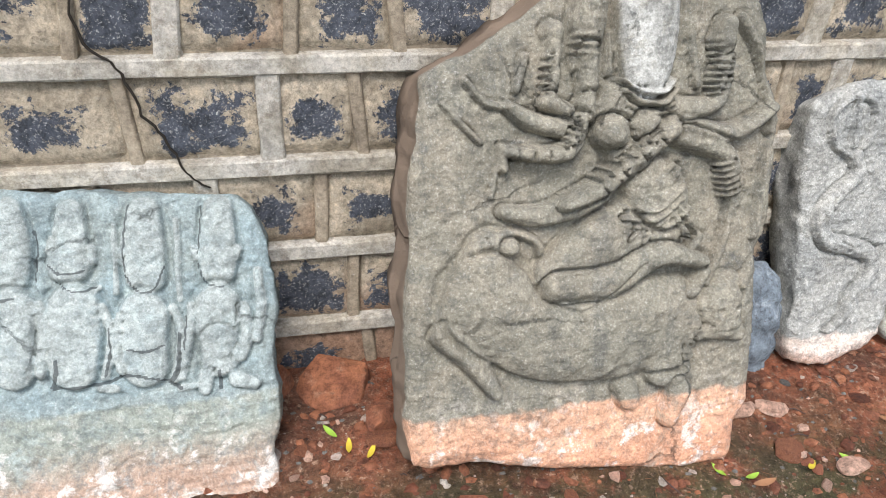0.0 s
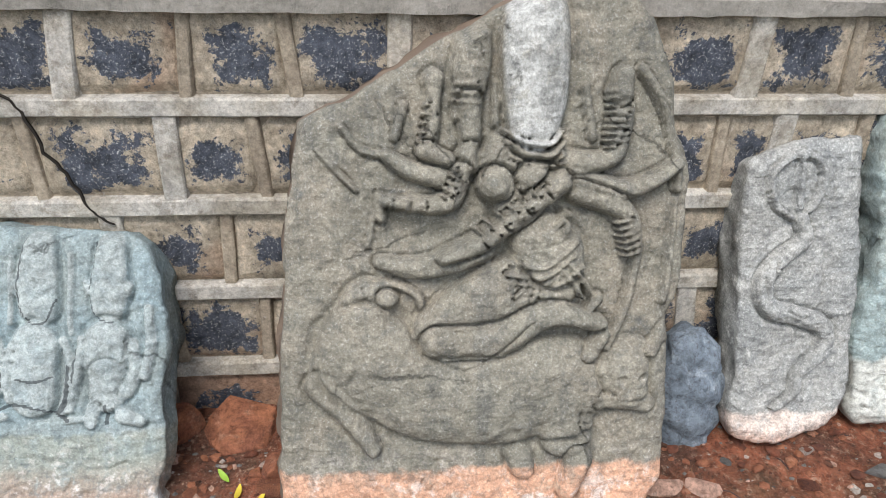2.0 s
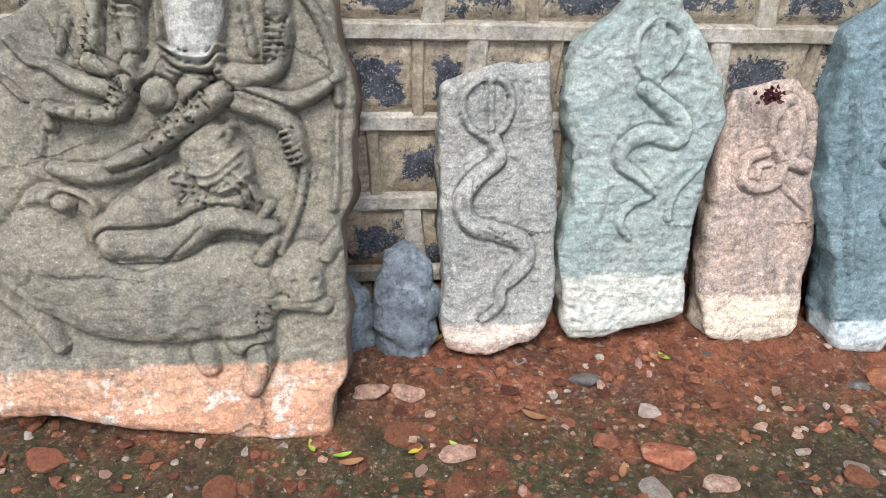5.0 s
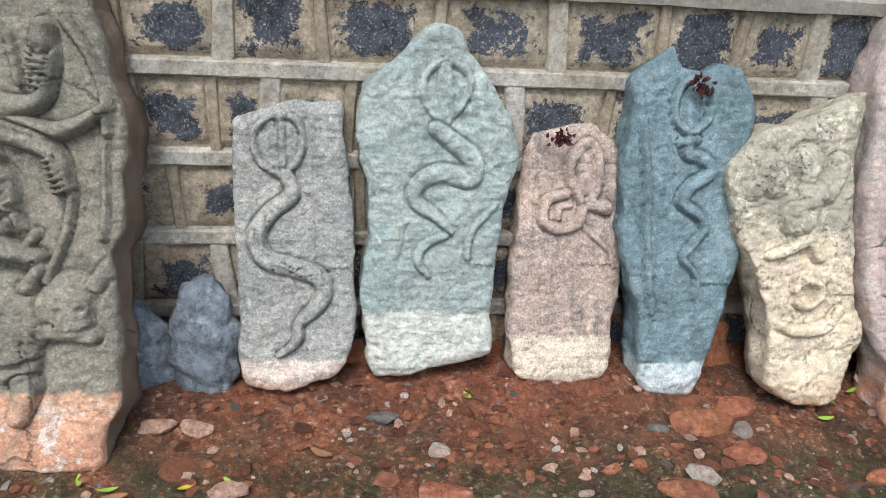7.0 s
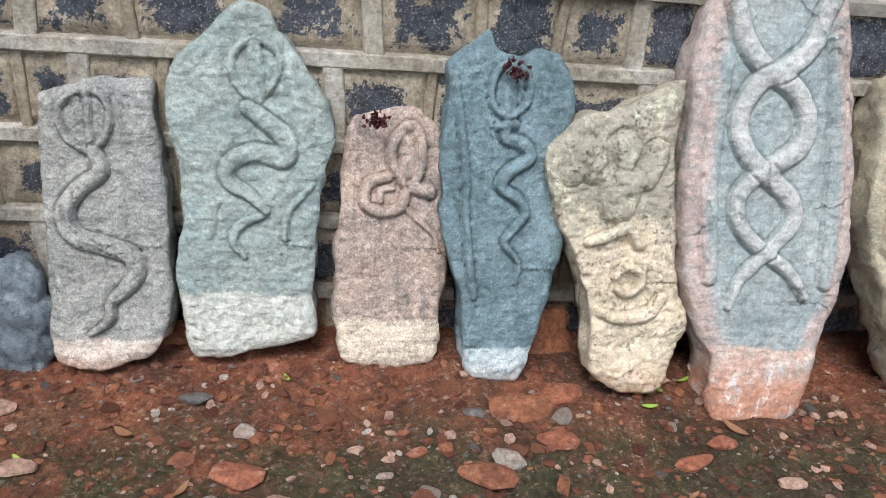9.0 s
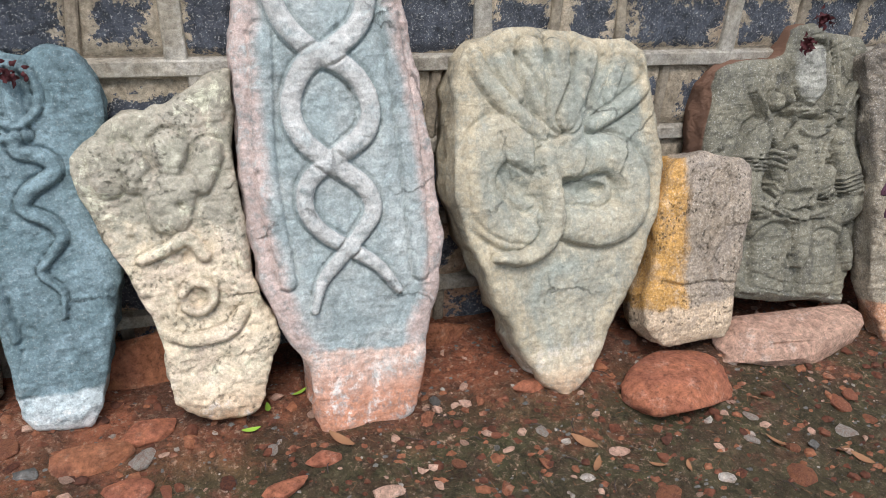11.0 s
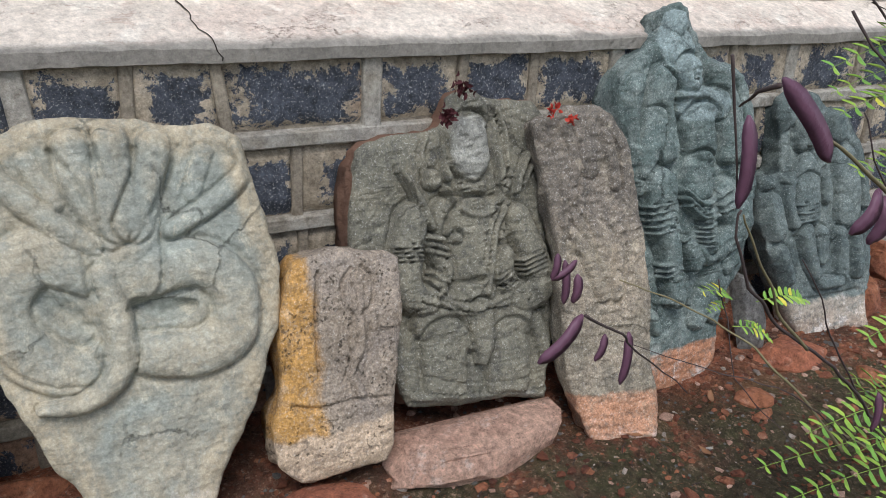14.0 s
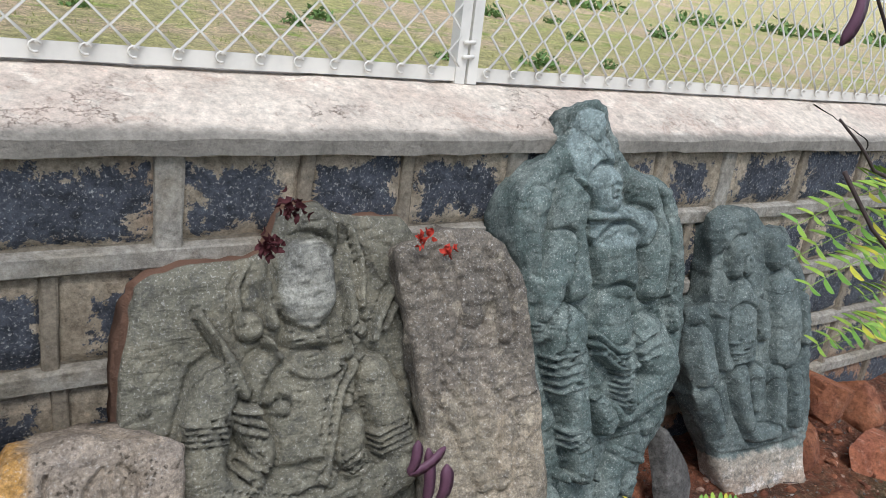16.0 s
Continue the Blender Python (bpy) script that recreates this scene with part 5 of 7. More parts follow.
bands(DANCER, 0.067, 4, 0.0381, 0.0066, (0.297, 0.450), (0.307, 0.409))
bands(DANCER, 0.065, 3, 0.0250, 0.0052, (0.202, 0.413), (0.218, 0.385))
ridge(DANCER, 0.062, (0.223, 0.593, 0.0116), (0.187, 0.534, 0.0116), (0.162, 0.448, 0.0116), (0.144, 0.368, 0.0104))
ridge(DANCER, 0.058, (0.202, 0.596, 0.0077), (0.169, 0.536, 0.0077), (0.146, 0.450, 0.0077))
ridge(DANCER, 0.034, (0.281, 0.637, 0.0105), (0.297, 0.688, 0.0118), (0.329, 0.738, 0.0106))
ridge(DANCER, 0.03, (0.353, 0.736, 0.0080), (0.305, 0.654, 0.0079))
ridge(DANCER, 0.056, (-0.002, 0.382, 0.0089), (0.075, 0.336, 0.0104), (0.142, 0.333, 0.0105), (0.212, 0.348, 0.0093))
ridge(DANCER, 0.056, (0.002, 0.364, 0.0076), (0.074, 0.319, 0.0091), (0.211, 0.327, 0.0080))
ridge(DANCER, 0.062, (0.074, 0.335, 0.0168), (0.120, 0.323, 0.0170))
ridge(DANCER, -0.006, (-0.151, 0.785, 0.0036), (-0.080, 0.827, 0.0036), (-0.015, 0.811, 0.0037))
ridge(DANCER, -0.005, (-0.167, 0.683, 0.0036), (-0.102, 0.629, 0.0037))
ridge(DANCER, -0.005, (-0.160, 0.612, 0.0036), (-0.099, 0.676, 0.0036))
ridge(DANCER, -0.006, (0.286, 0.845, 0.0052), (0.359, 0.816, 0.0053))
ridge(DANCER, 0.06, (0.137, 0.803, 0.0622), (0.135, 0.746, 0.0648))
ridge(DANCER, 0.04, (-0.018, 0.315, 0.0635), (0.093, 0.304, 0.0978), (0.248, 0.278, 0.0678))
ridge(DANCER, 0.034, (0.007, 0.244, 0.0709), (0.000, 0.114, 0.0654))
ridge(DANCER, 0.034, (0.214, 0.206, 0.0712), (0.198, 0.071, 0.0687))
ridge(DANCER, 0.05, (0.120, 0.317, 0.0392), (0.128, 0.224, 0.0331), (0.113, 0.176, 0.0133))
ridge(DANCER, 0.05, (-0.051, 0.385, 0.0109), (0.092, 0.337, 0.0130), (0.268, 0.336, 0.0118))
ridge(DANCER, -0.008, (-0.002, 0.212, 0.0049), (0.088, 0.161, 0.0050), (0.226, 0.159, 0.0051))
ridge(DANCER, -0.008, (-0.077, 0.177, 0.0048), (0.103, 0.110, 0.0050), (0.326, 0.095, 0.0053))
ridge(DANCER, 0.028, (-0.111, 0.121, 0.0128), (0.078, 0.071, 0.0134), (0.317, 0.027, 0.0142))
ridge(DANCER, 0.03, (0.312, 0.258, 0.0242), (0.336, 0.148, 0.0211))
WORN = dict(at=(5.05, 1.32, 0.12), lean=17.7, yaw=-15,
    outline=[(0.06, -0.00), (0.01, 0.11), (-0.03, 0.25), (-0.04, 0.40), (-0.05, 0.58), (-0.07, 0.72), (-0.11, 0.90), (-0.12, 0.96), (-0.05, 0.99), (0.06, 1.00), (0.12, 0.97), (0.16, 0.90), (0.19, 0.78), (0.21, 0.63), (0.23, 0.46), (0.23, 0.32), (0.25, 0.14), (0.25, 0.02), (0.21, -0.03), (0.12, -0.02)],
    relief=[], stains=[])
ridge(WORN, 0.02, (0.053, 0.866, 0.0417), (0.043, 0.827, 0.0339))
ridge(WORN, -0.01, (0.053, 0.863, 0.0182))
ridge(WORN, 0.016, (-0.029, 0.942, 0.0179), (0.001, 0.852, 0.0155), (-0.009, 0.749, 0.0155))
ridge(WORN, 0.018, (0.095, 0.919, 0.0210), (0.128, 0.775, 0.0186))
ridge(WORN, -0.012, (0.073, 0.957, 0.0052), (0.131, 0.880, 0.0053), (0.143, 0.762, 0.0053))
ridge(WORN, 0.018, (-0.033, 0.672, 0.0156), (0.024, 0.593, 0.0212), (0.083, 0.460, 0.0218))
ridge(WORN, -0.012, (-0.008, 0.723, 0.0052), (0.049, 0.645, 0.0053), (0.068, 0.513, 0.0054))
ridge(WORN, 0.016, (0.134, 0.617, 0.0162), (0.125, 0.458, 0.0192))
ridge(WORN, -0.012, (-0.067, 0.889, 0.0064), (-0.043, 0.775, 0.0064), (-0.036, 0.672, 0.0065))
ridge(WORN, 0.014, (-0.121, 0.939, 0.0126), (-0.081, 0.902, 0.0153))
ridge(WORN, -0.01, (0.090, 0.670, 0.0053), (0.163, 0.590, 0.0054))
SEATED = dict(at=(5.5, 1.44, 0.14), lean=13.2, yaw=0,
    outline=[(0.078, 1.232), (0.112, 1.215), (0.136, 1.16), (0.158, 1.11), (0.201, 1.06), (0.273, 1.043), (0.355, 1.002), (0.401, 0.891), (0.409, 0.727), (0.398, 0.579), (0.380, 0.480), (0.346, 0.367), (0.235, 0.225), (0.211, 0.076), (0.098, -0.033), (0.037, -0.085), (-0.081, -0.044), (-0.123, 0.134), (-0.129, 0.384), (-0.129, 0.596), (-0.145, 0.801), (-0.164, 0.916), (-0.152, 1.025), (-0.078, 1.072), (-0.015, 1.115), (0.018, 1.165), (0.042, 1.215)],
    relief=[], stains=[])
ridge(SEATED, 0.03, (-0.106, 1.000, 0.0286), (-0.130, 0.888, 0.0256), (-0.119, 0.773, 0.0201))
ridge(SEATED, 0.03, (0.242, 1.045, 0.0353), (0.318, 0.975, 0.0264), (0.332, 0.784, 0.0234), (0.357, 0.636, 0.0136))
ridge(SEATED, 0.055, (-0.006, 1.012, 0.0411), (-0.022, 0.912, 0.0557), (0.000, 0.795, 0.0505))
ridge(SEATED, 0.05, (0.214, 1.016, 0.0444), (0.258, 0.884, 0.0517), (0.267, 0.759, 0.0424))
ridge(SEATED, 0.055, (0.089, 0.930, 0.0638), (0.190, 0.915, 0.0535))
ridge(SEATED, 0.065, (0.125, 0.861, 0.0678), (0.144, 0.788, 0.0623))
ridge(SEATED, 0.05, (0.123, 0.717, 0.0592), (0.131, 0.655, 0.0660))
ridge(SEATED, -0.012, (0.076, 1.028, 0.0061), (0.101, 1.027, 0.0061))
ridge(SEATED, -0.012, (0.125, 1.027, 0.0062), (0.149, 1.027, 0.0062))
ridge(SEATED, 0.05, (-0.055, 0.885, 0.0406), (-0.078, 0.771, 0.0348), (-0.095, 0.708, 0.0261))
ridge(SEATED, 0.06, (-0.107, 0.685, 0.0246))
bands(SEATED, 0.063, 4, 0.0137, 0.0043, (-0.128, 0.705), (-0.116, 0.664))
ridge(SEATED, 0.066, (0.048, 0.665, 0.0091), (0.133, 0.611, 0.0110), (0.247, 0.649, 0.0098))
ridge(SEATED, 0.066, (0.053, 0.639, 0.0092), (0.138, 0.586, 0.0111), (0.259, 0.619, 0.0098))
ridge(SEATED, 0.064, (0.064, 0.613, 0.0077), (0.144, 0.563, 0.0095), (0.262, 0.590, 0.0082))
ridge(SEATED, 0.075, (-0.037, 0.683, 0.0619), (-0.028, 0.593, 0.0568), (-0.010, 0.478, 0.0382), (-0.004, 0.396, 0.0310))
bands(SEATED, 0.081, 5, 0.0422, 0.0059, (-0.051, 0.630), (-0.042, 0.548))
bands(SEATED, 0.077, 3, 0.0316, 0.0061, (-0.021, 0.440), (-0.020, 0.405))
ridge(SEATED, 0.07, (-0.000, 0.369, 0.0343), (0.013, 0.320, 0.0347))
bands(SEATED, 0.077, 4, 0.0074, 0.0061, (-0.052, 0.324), (0.040, 0.305))
ridge(SEATED, 0.055, (0.255, 0.618, 0.0657), (0.304, 0.515, 0.0574), (0.198, 0.450, 0.0493), (0.109, 0.442, 0.0352))
ridge(SEATED, 0.07, (0.153, 0.585, 0.0175), (0.161, 0.466, 0.0210))
bands(SEATED, 0.073, 9, 0.0138, 0.0047, (0.134, 0.599), (0.142, 0.474))
ridge(SEATED, 0.06, (0.070, 0.486, 0.0283), (0.099, 0.419, 0.0288))
bands(SEATED, 0.063, 4, 0.0149, 0.0046, (0.054, 0.508), (0.091, 0.433))
ridge(SEATED, 0.035, (0.224, 0.369, 0.0572), (0.163, 0.291, 0.0501), (0.123, 0.226, 0.0367))
ridge(SEATED, 0.04, (0.259, 0.389, 0.0339), (0.298, 0.415, 0.0239))
ridge(SEATED, 0.03, (0.189, 0.236, 0.0306), (0.245, 0.207, 0.0313))
ridge(SEATED, -0.014, (0.327, 0.507, 0.0068), (0.275, 0.416, 0.0068), (0.127, 0.368, 0.0066))
ridge(SEATED, -0.01, (0.339, 0.735, 0.0067), (0.264, 0.664, 0.0066))
ridge(SEATED, 0.03, (-0.073, 0.275, 0.0219), (-0.053, 0.224, 0.0191))
ridge(SEATED, 0.03, (0.143, 0.342, 0.0132), (0.241, 0.291, 0.0137))
ridge(SEATED, 0.05, (0.052, 1.176, 0.0360), (0.042, 1.133, 0.0508), (0.052, 1.083, 0.0689))
ridge(SEATED, 0.08, (0.075, 1.028, 0.0480), (0.080, 0.988, 0.0376))
ridge(SEATED, 0.07, (0.031, 0.951, 0.0119), (0.139, 0.948, 0.0123))
ridge(SEATED, 0.088, (0.071, 1.026, 0.0060), (0.073, 1.003, 0.0090))
PAIR = dict(at=(6.15, 1.5, 0.16), lean=15.1, yaw=-8,
    outline=[(-0.036, 0.887), (0.040, 0.912), (0.125, 0.895), (0.166, 0.848), (0.254, 0.844), (0.308, 0.766), (0.351, 0.652), (0.384, 0.460), (0.387, 0.266), (0.379, 0.072), (0.374, -0.085), (0.203, -0.419), (0.116, -0.309), (-0.011, -0.093), (0.033, 0.019), (-0.023, 0.192), (-0.107, 0.346), (-0.136, 0.491), (-0.137, 0.607), (-0.049, 0.629), (-0.038, 0.753), (-0.060, 0.841)],
    relief=[], stains=[])
ridge(PAIR, 0.03, (0.005, 0.868, 0.0800), (-0.048, 0.807, 0.0451))
ridge(PAIR, 0.05, (0.043, 0.780, 0.0423), (0.053, 0.732, 0.0463))
ridge(PAIR, 0.055, (0.046, 0.754, 0.0096), (0.051, 0.718, 0.0116))
ridge(PAIR, 0.04, (0.058, 0.664, 0.0310), (0.061, 0.610, 0.0700))
ridge(PAIR, 0.046, (0.058, 0.556, 0.0584), (0.066, 0.466, 0.0628))
ridge(PAIR, 0.046, (0.056, 0.394, 0.0374), (0.079, 0.300, 0.0299), (0.117, 0.214, 0.0244))
ridge(PAIR, 0.04, (0.130, 0.387, 0.0342), (0.140, 0.294, 0.0264))
ridge(PAIR, 0.04, (-0.017, 0.613, 0.0209), (-0.026, 0.524, 0.0229), (0.002, 0.433, 0.0213))
ridge(PAIR, 0.04, (0.136, 0.607, 0.0199), (0.156, 0.514, 0.0221))
ridge(PAIR, 0.045, (0.198, 0.796, 0.0361), (0.206, 0.751, 0.0403))
ridge(PAIR, 0.036, (0.237, 0.658, 0.0571), (0.254, 0.546, 0.0556), (0.260, 0.452, 0.0560))
ridge(PAIR, 0.036, (0.225, 0.380, 0.0289), (0.230, 0.220, 0.0251))
ridge(PAIR, 0.036, (0.294, 0.375, 0.0273), (0.309, 0.221, 0.0235))
ridge(PAIR, 0.034, (0.320, 0.618, 0.0209), (0.336, 0.485, 0.0211))
ridge(PAIR, 0.04, (-0.113, 0.585, 0.0260))
ridge(PAIR, 0.036, (-0.099, 0.510, 0.0487), (-0.076, 0.420, 0.0494))
ridge(PAIR, 0.03, (-0.057, 0.328, 0.0385), (-0.019, 0.234, 0.0314))
ridge(PAIR, -0.012, (-0.032, 0.151, 0.0099), (0.132, 0.146, 0.0103), (0.329, 0.155, 0.0108))
bands(PAIR, 0.049, 3, 0.0435, 0.0058, (0.049, 0.505), (0.053, 0.442))
ridge(PAIR, 0.045, (0.126, 0.204, 0.0285), (0.210, 0.199, 0.0250))
ridge(PAIR, 0.03, (-0.067, 0.737, 0.0150), (-0.037, 0.595, 0.0152))
ridge(PAIR, -0.01, (0.159, 0.714, 0.0100), (0.185, 0.399, 0.0102))

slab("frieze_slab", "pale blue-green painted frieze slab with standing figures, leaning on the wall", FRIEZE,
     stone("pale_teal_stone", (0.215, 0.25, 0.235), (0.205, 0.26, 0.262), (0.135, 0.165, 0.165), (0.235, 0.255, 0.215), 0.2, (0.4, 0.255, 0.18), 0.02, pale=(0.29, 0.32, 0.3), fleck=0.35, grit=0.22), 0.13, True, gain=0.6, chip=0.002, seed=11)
slab("deity_slab", "large grey carved slab of a many-armed figure on a beast, with a pink-stained foot", GODDESS,
     stone("weathered_greenstone", (0.18, 0.168, 0.13), (0.22, 0.195, 0.148), (0.1, 0.1, 0.088), (0.48, 0.28, 0.18), 0.17, (0.5, 0.25, 0.15), 0.03, pale=(0.42, 0.42, 0.39), streak=0.5, grit=0.26, fleck=0.3, flank=(0.17, 0.125, 0.09)), 0.13, (96,), shrink=-0.03, chip=0.0016, seed=21)
slab("cobra_slab", "grey rectangular slab carved with a hooded cobra, foot washed pinkish white", NAGA_A,
     stone("grey_cobra_stone", (0.306, 0.302, 0.272), (0.238, 0.242, 0.225), (0.136, 0.14, 0.136), (0.60, 0.5, 0.42), 0.12, (0.55, 0.28, 0.18), -0.02, grit=0.3, chisel=(0.25, 1.0, 1.6), cuts=0.005), 0.10, chip=0.002, seed=31)
slab("cobra_slab", "tall pale blue-green slab carved with a coiled cobra, whitewashed foot", NAGA_B,
     stone("blue_green_stone", (0.3, 0.345, 0.315), (0.245, 0.3, 0.285), (0.165, 0.17, 0.14), (0.5, 0.5, 0.44), 0.235, (0.5, 0.31, 0.2), -0.06, fleck=0.3, grit=0.18), 0.11, chip=0.002, seed=41)
slab("cobra_slab", "short pinkish slab carved with a coiled snake, grey-stained middle", NAGA_C,
     stone("pink_grey_stone", (0.425, 0.319, 0.255), (0.34, 0.272, 0.234), (0.111, 0.102, 0.0935), (0.62, 0.52, 0.40), 0.165, (0.52, 0.36, 0.26), -0.12, grit=0.35, streak=0.7), 0.10, seed=51)
slab("cobra_slab", "pointed steel-blue painted slab carved with a cobra", NAGA_D,
     stone("steel_blue_stone", (0.12, 0.178, 0.192), (0.18, 0.25, 0.27), (0.066, 0.098, 0.105), (0.44, 0.50, 0.50), 0.14, (0.56, 0.42, 0.36), -0.02, fleck=0.3, grit=0.2, streak=0.5), 0.13, chip=0.0015, seed=61)
slab("eroded_stone", "cream lumpy eroded carved stone with pitted hollows", CREAM,
     stone("cream_stone", (0.58, 0.485, 0.345), (0.55, 0.45, 0.345), (0.23, 0.221, 0.164), (0.56, 0.46, 0.33), 0.16, (0.46, 0.25, 0.13), 0.02, top=(0.5, (0.24, 0.235, 0.19)), fleck=0.25, grit=0.14, pits=0.45), 0.14, lumps=0.011, gain=0.62, worn_by=0.6, chip=0.0025, seed=71)
slab("entwined_snakes_slab", "tall slab with two entwined snakes in relief, blue-grey field and pink border", TWIN,
     stone("blue_and_pink_stone", (0.25, 0.295, 0.29), (0.32, 0.345, 0.33), (0.19, 0.22, 0.215), (0.5, 0.36, 0.29), 0.24, (0.45, 0.19, 0.105), 0.1, pale=(0.42, 0.415, 0.39), rim=(0.43, 0.335, 0.295), fleck=0.25, grit=0.15), 0.13, (0, 1), gain=0.62, chip=0.0008, seed=81)
slab("many_hooded_cobra_stone", "cream and green-grey shield-shaped stone with a coiled many-hooded cobra", HOOD,
     stone("cream_green_stone", (0.33, 0.295, 0.215), (0.25, 0.268, 0.228), (0.24, 0.252, 0.216), (0.50, 0.43, 0.31), 0.2, (0.44, 0.27, 0.16), 0.07, rim=(0.38, 0.325, 0.225), fleck=0.25, streak=0.5, grit=0.14, scale=3.2), 0.14, chip=0.0008, lumps=0.005, gain=0.56, worn_by=0.6, seed=91)
slab("ochre_slab", "small ochre and grey pitted slab with a faint incised snake", OCHRE,
     stone("ochre_stone", (0.29, 0.235, 0.175), (0.265, 0.222, 0.18), (0.15, 0.118, 0.085), (0.5, 0.38, 0.26), 0.14, (0.52, 0.33, 0.2), -0.16, side=(-0.07, (0.45, 0.25, 0.075)), grit=0.35, fleck=0.4, scale=4, pits=0.65), 0.12, seed=101)
slab("figure_slab", "dark grey-green slab with a worn standing figure, face rubbed smooth", DANCER,
     stone("dark_greenstone", (0.152, 0.144, 0.108), (0.188, 0.172, 0.124), (0.064, 0.064, 0.0576), pale=(0.34, 0.335, 0.29), soil=(0.34, 0.24, 0.17), soil_top=-0.12, streak=0.4, grit=0.22, flank=(0.16, 0.09, 0.06), chisel=(0.4, 1.0, 1.4), cuts=0.008), 0.11, (54,), shrink=-0.012, chip=0.002, seed=111)
slab("worn_slab", "round-topped brown-grey worn slab with a reddish foot", WORN,
     stone("brown_grey_stone", (0.255, 0.221, 0.162), (0.34, 0.281, 0.204), (0.0935, 0.085, 0.0723), (0.46, 0.24, 0.14), 0.17, (0.55, 0.36, 0.28), -0.06, grit=0.35, streak=0.6, top=(0.62, (0.14, 0.12, 0.1)), side=(-0.6, (0.4, 0.3, 0.2))), 0.11, chip=0.003, gain=0.6, worn_by=0.9, seed=121)
slab("seated_figure_slab", "tall dark green-blue carved slab of a crowned seated figure", SEATED,
     stone("dark_teal_stone", (0.1, 0.132, 0.12), (0.195, 0.23, 0.208), (0.05, 0.068, 0.064), (0.42, 0.20, 0.11), 0.14, (0.42, 0.2, 0.11), 0.0, pale=(0.25, 0.31, 0.30), grit=0.3, fleck=0.5, scale=11), 0.12, (4, 55, 56), chip=0.0025, seed=131)
slab("twin_figure_slab", "small dark green broken slab of two standing figures", PAIR,
     stone("dark_green_stone", (0.085, 0.108, 0.102), (0.16, 0.188, 0.17), (0.0522, 0.0665, 0.0665), (0.34, 0.30, 0.24), 0.13, (0.36, 0.27, 0.2), 0.0, grit=0.25, fleck=0.4), 0.10, seed=141)

# ---- loose stones by the wall ----
rock("blue_painted_rock", "rounded blue-grey painted rock", (1.395, 1.62, 0.14), (0.16, 0.15, 0.33), M_BLUE, 4, rx=-8, rough=0.14, chops=2, rolls=4, steps=5)
rock("blue_painted_rock", "smaller blue-grey painted rock", (1.225, 1.63, 0.14), (0.16, 0.14, 0.26), M_BLUE, 9, rx=-6, rz=30, rough=0.14, chops=2, rolls=4, steps=5)
rock("red_boulder", "flat smooth orange-red boulder on the soil", (4.28, 1.31, 0.115), (0.34, 0.22, 0.115), M_RED, 14, rz=8, rough=0.1, chops=7)
rock("orange_block", "squared orange laterite block by the wall foot", (0.30, 1.70, 0.12), (0.2, 0.16, 0.15), M_ORANGE, 17, rz=4, facets=0.7, rough=0.08)
rock("orange_block", "small broken laterite piece", (0.40, 1.57, 0.12), (0.1, 0.1, 0.11), M_ORANGE, 19, rz=24, facets=0.6)
rock("orange_block", "wedge of laterite against the wall", (0.13, 1.70, 0.1), (0.13, 0.12, 0.16), M_ORANGE, 23, facets=0.4)
rock("pink_plinth_stone", "long broken pink granite block lying under the carved slab", (4.72, 1.42, 0.1), (0.56, 0.24, 0.18), M_PINK, 29, rz=-6, facets=0.75, rough=0.07)
rock("orange_block", "long low laterite block behind the slabs", (3.55, 1.70, 0.1), (0.5, 0.14, 0.17), M_ORANGE, 31, facets=0.8, rough=0.07)
rock("orange_block", "low laterite block behind the slabs", (2.75, 1.72, 0.1), (0.4, 0.12, 0.2), M_ORANGE, 37, facets=0.8, rough=0.07)
rock("orange_block", "low laterite block behind the cobra slab", (1.78, 1.73, 0.1), (0.36, 0.1, 0.16), M_ORANGE, 38, facets=0.8, rough=0.07)
rubble = [(5.88, 1.64, 0.13, 0.2, 0.13), (5.90, 1.68, 0.25, 0.15, 0.12), (5.86, 1.66, 0.36, 0.16, 0.11), (5.88, 1.70, 0.46, 0.17, 0.12), (6.05, 1.42, 0.14, 0.26, 0.1), (6.6, 1.55, 0.15, 0.26, 0.17), (6.78, 1.62, 0.28, 0.22, 0.16),
          (6.9, 1.4, 0.13, 0.3, 0.16), (6.5, 1.3, 0.12, 0.22, 0.1), (7.1, 1.65, 0.14, 0.26, 0.2), (6.62, 1.72, 0.3, 0.2, 0.15), (5.72, 1.30, 0.11, 0.12, 0.08), (6.25, 1.25, 0.11, 0.15, 0.07)]
for k, (x, y, z, s, h) in enumerate(rubble):
    rock("rubble_block", "broken orange-red laterite block in the rubble heap", (x, y, z - 0.02), (s, s * 0.75, h), M_RED if k % 3 == 1 else M_ORANGE, 200 + k, rz=k * 47, rx=(k * 13) % 17 - 8, facets=0.6, rough=0.1, group="rubble heap")
rock("grey_shard", "leaning dark grey broken slab among the rubble", (5.98, 1.48, 0.1), (0.13, 0.07, 0.36), M_GREY, 61, rx=-16, ry=-12, facets=0.6)

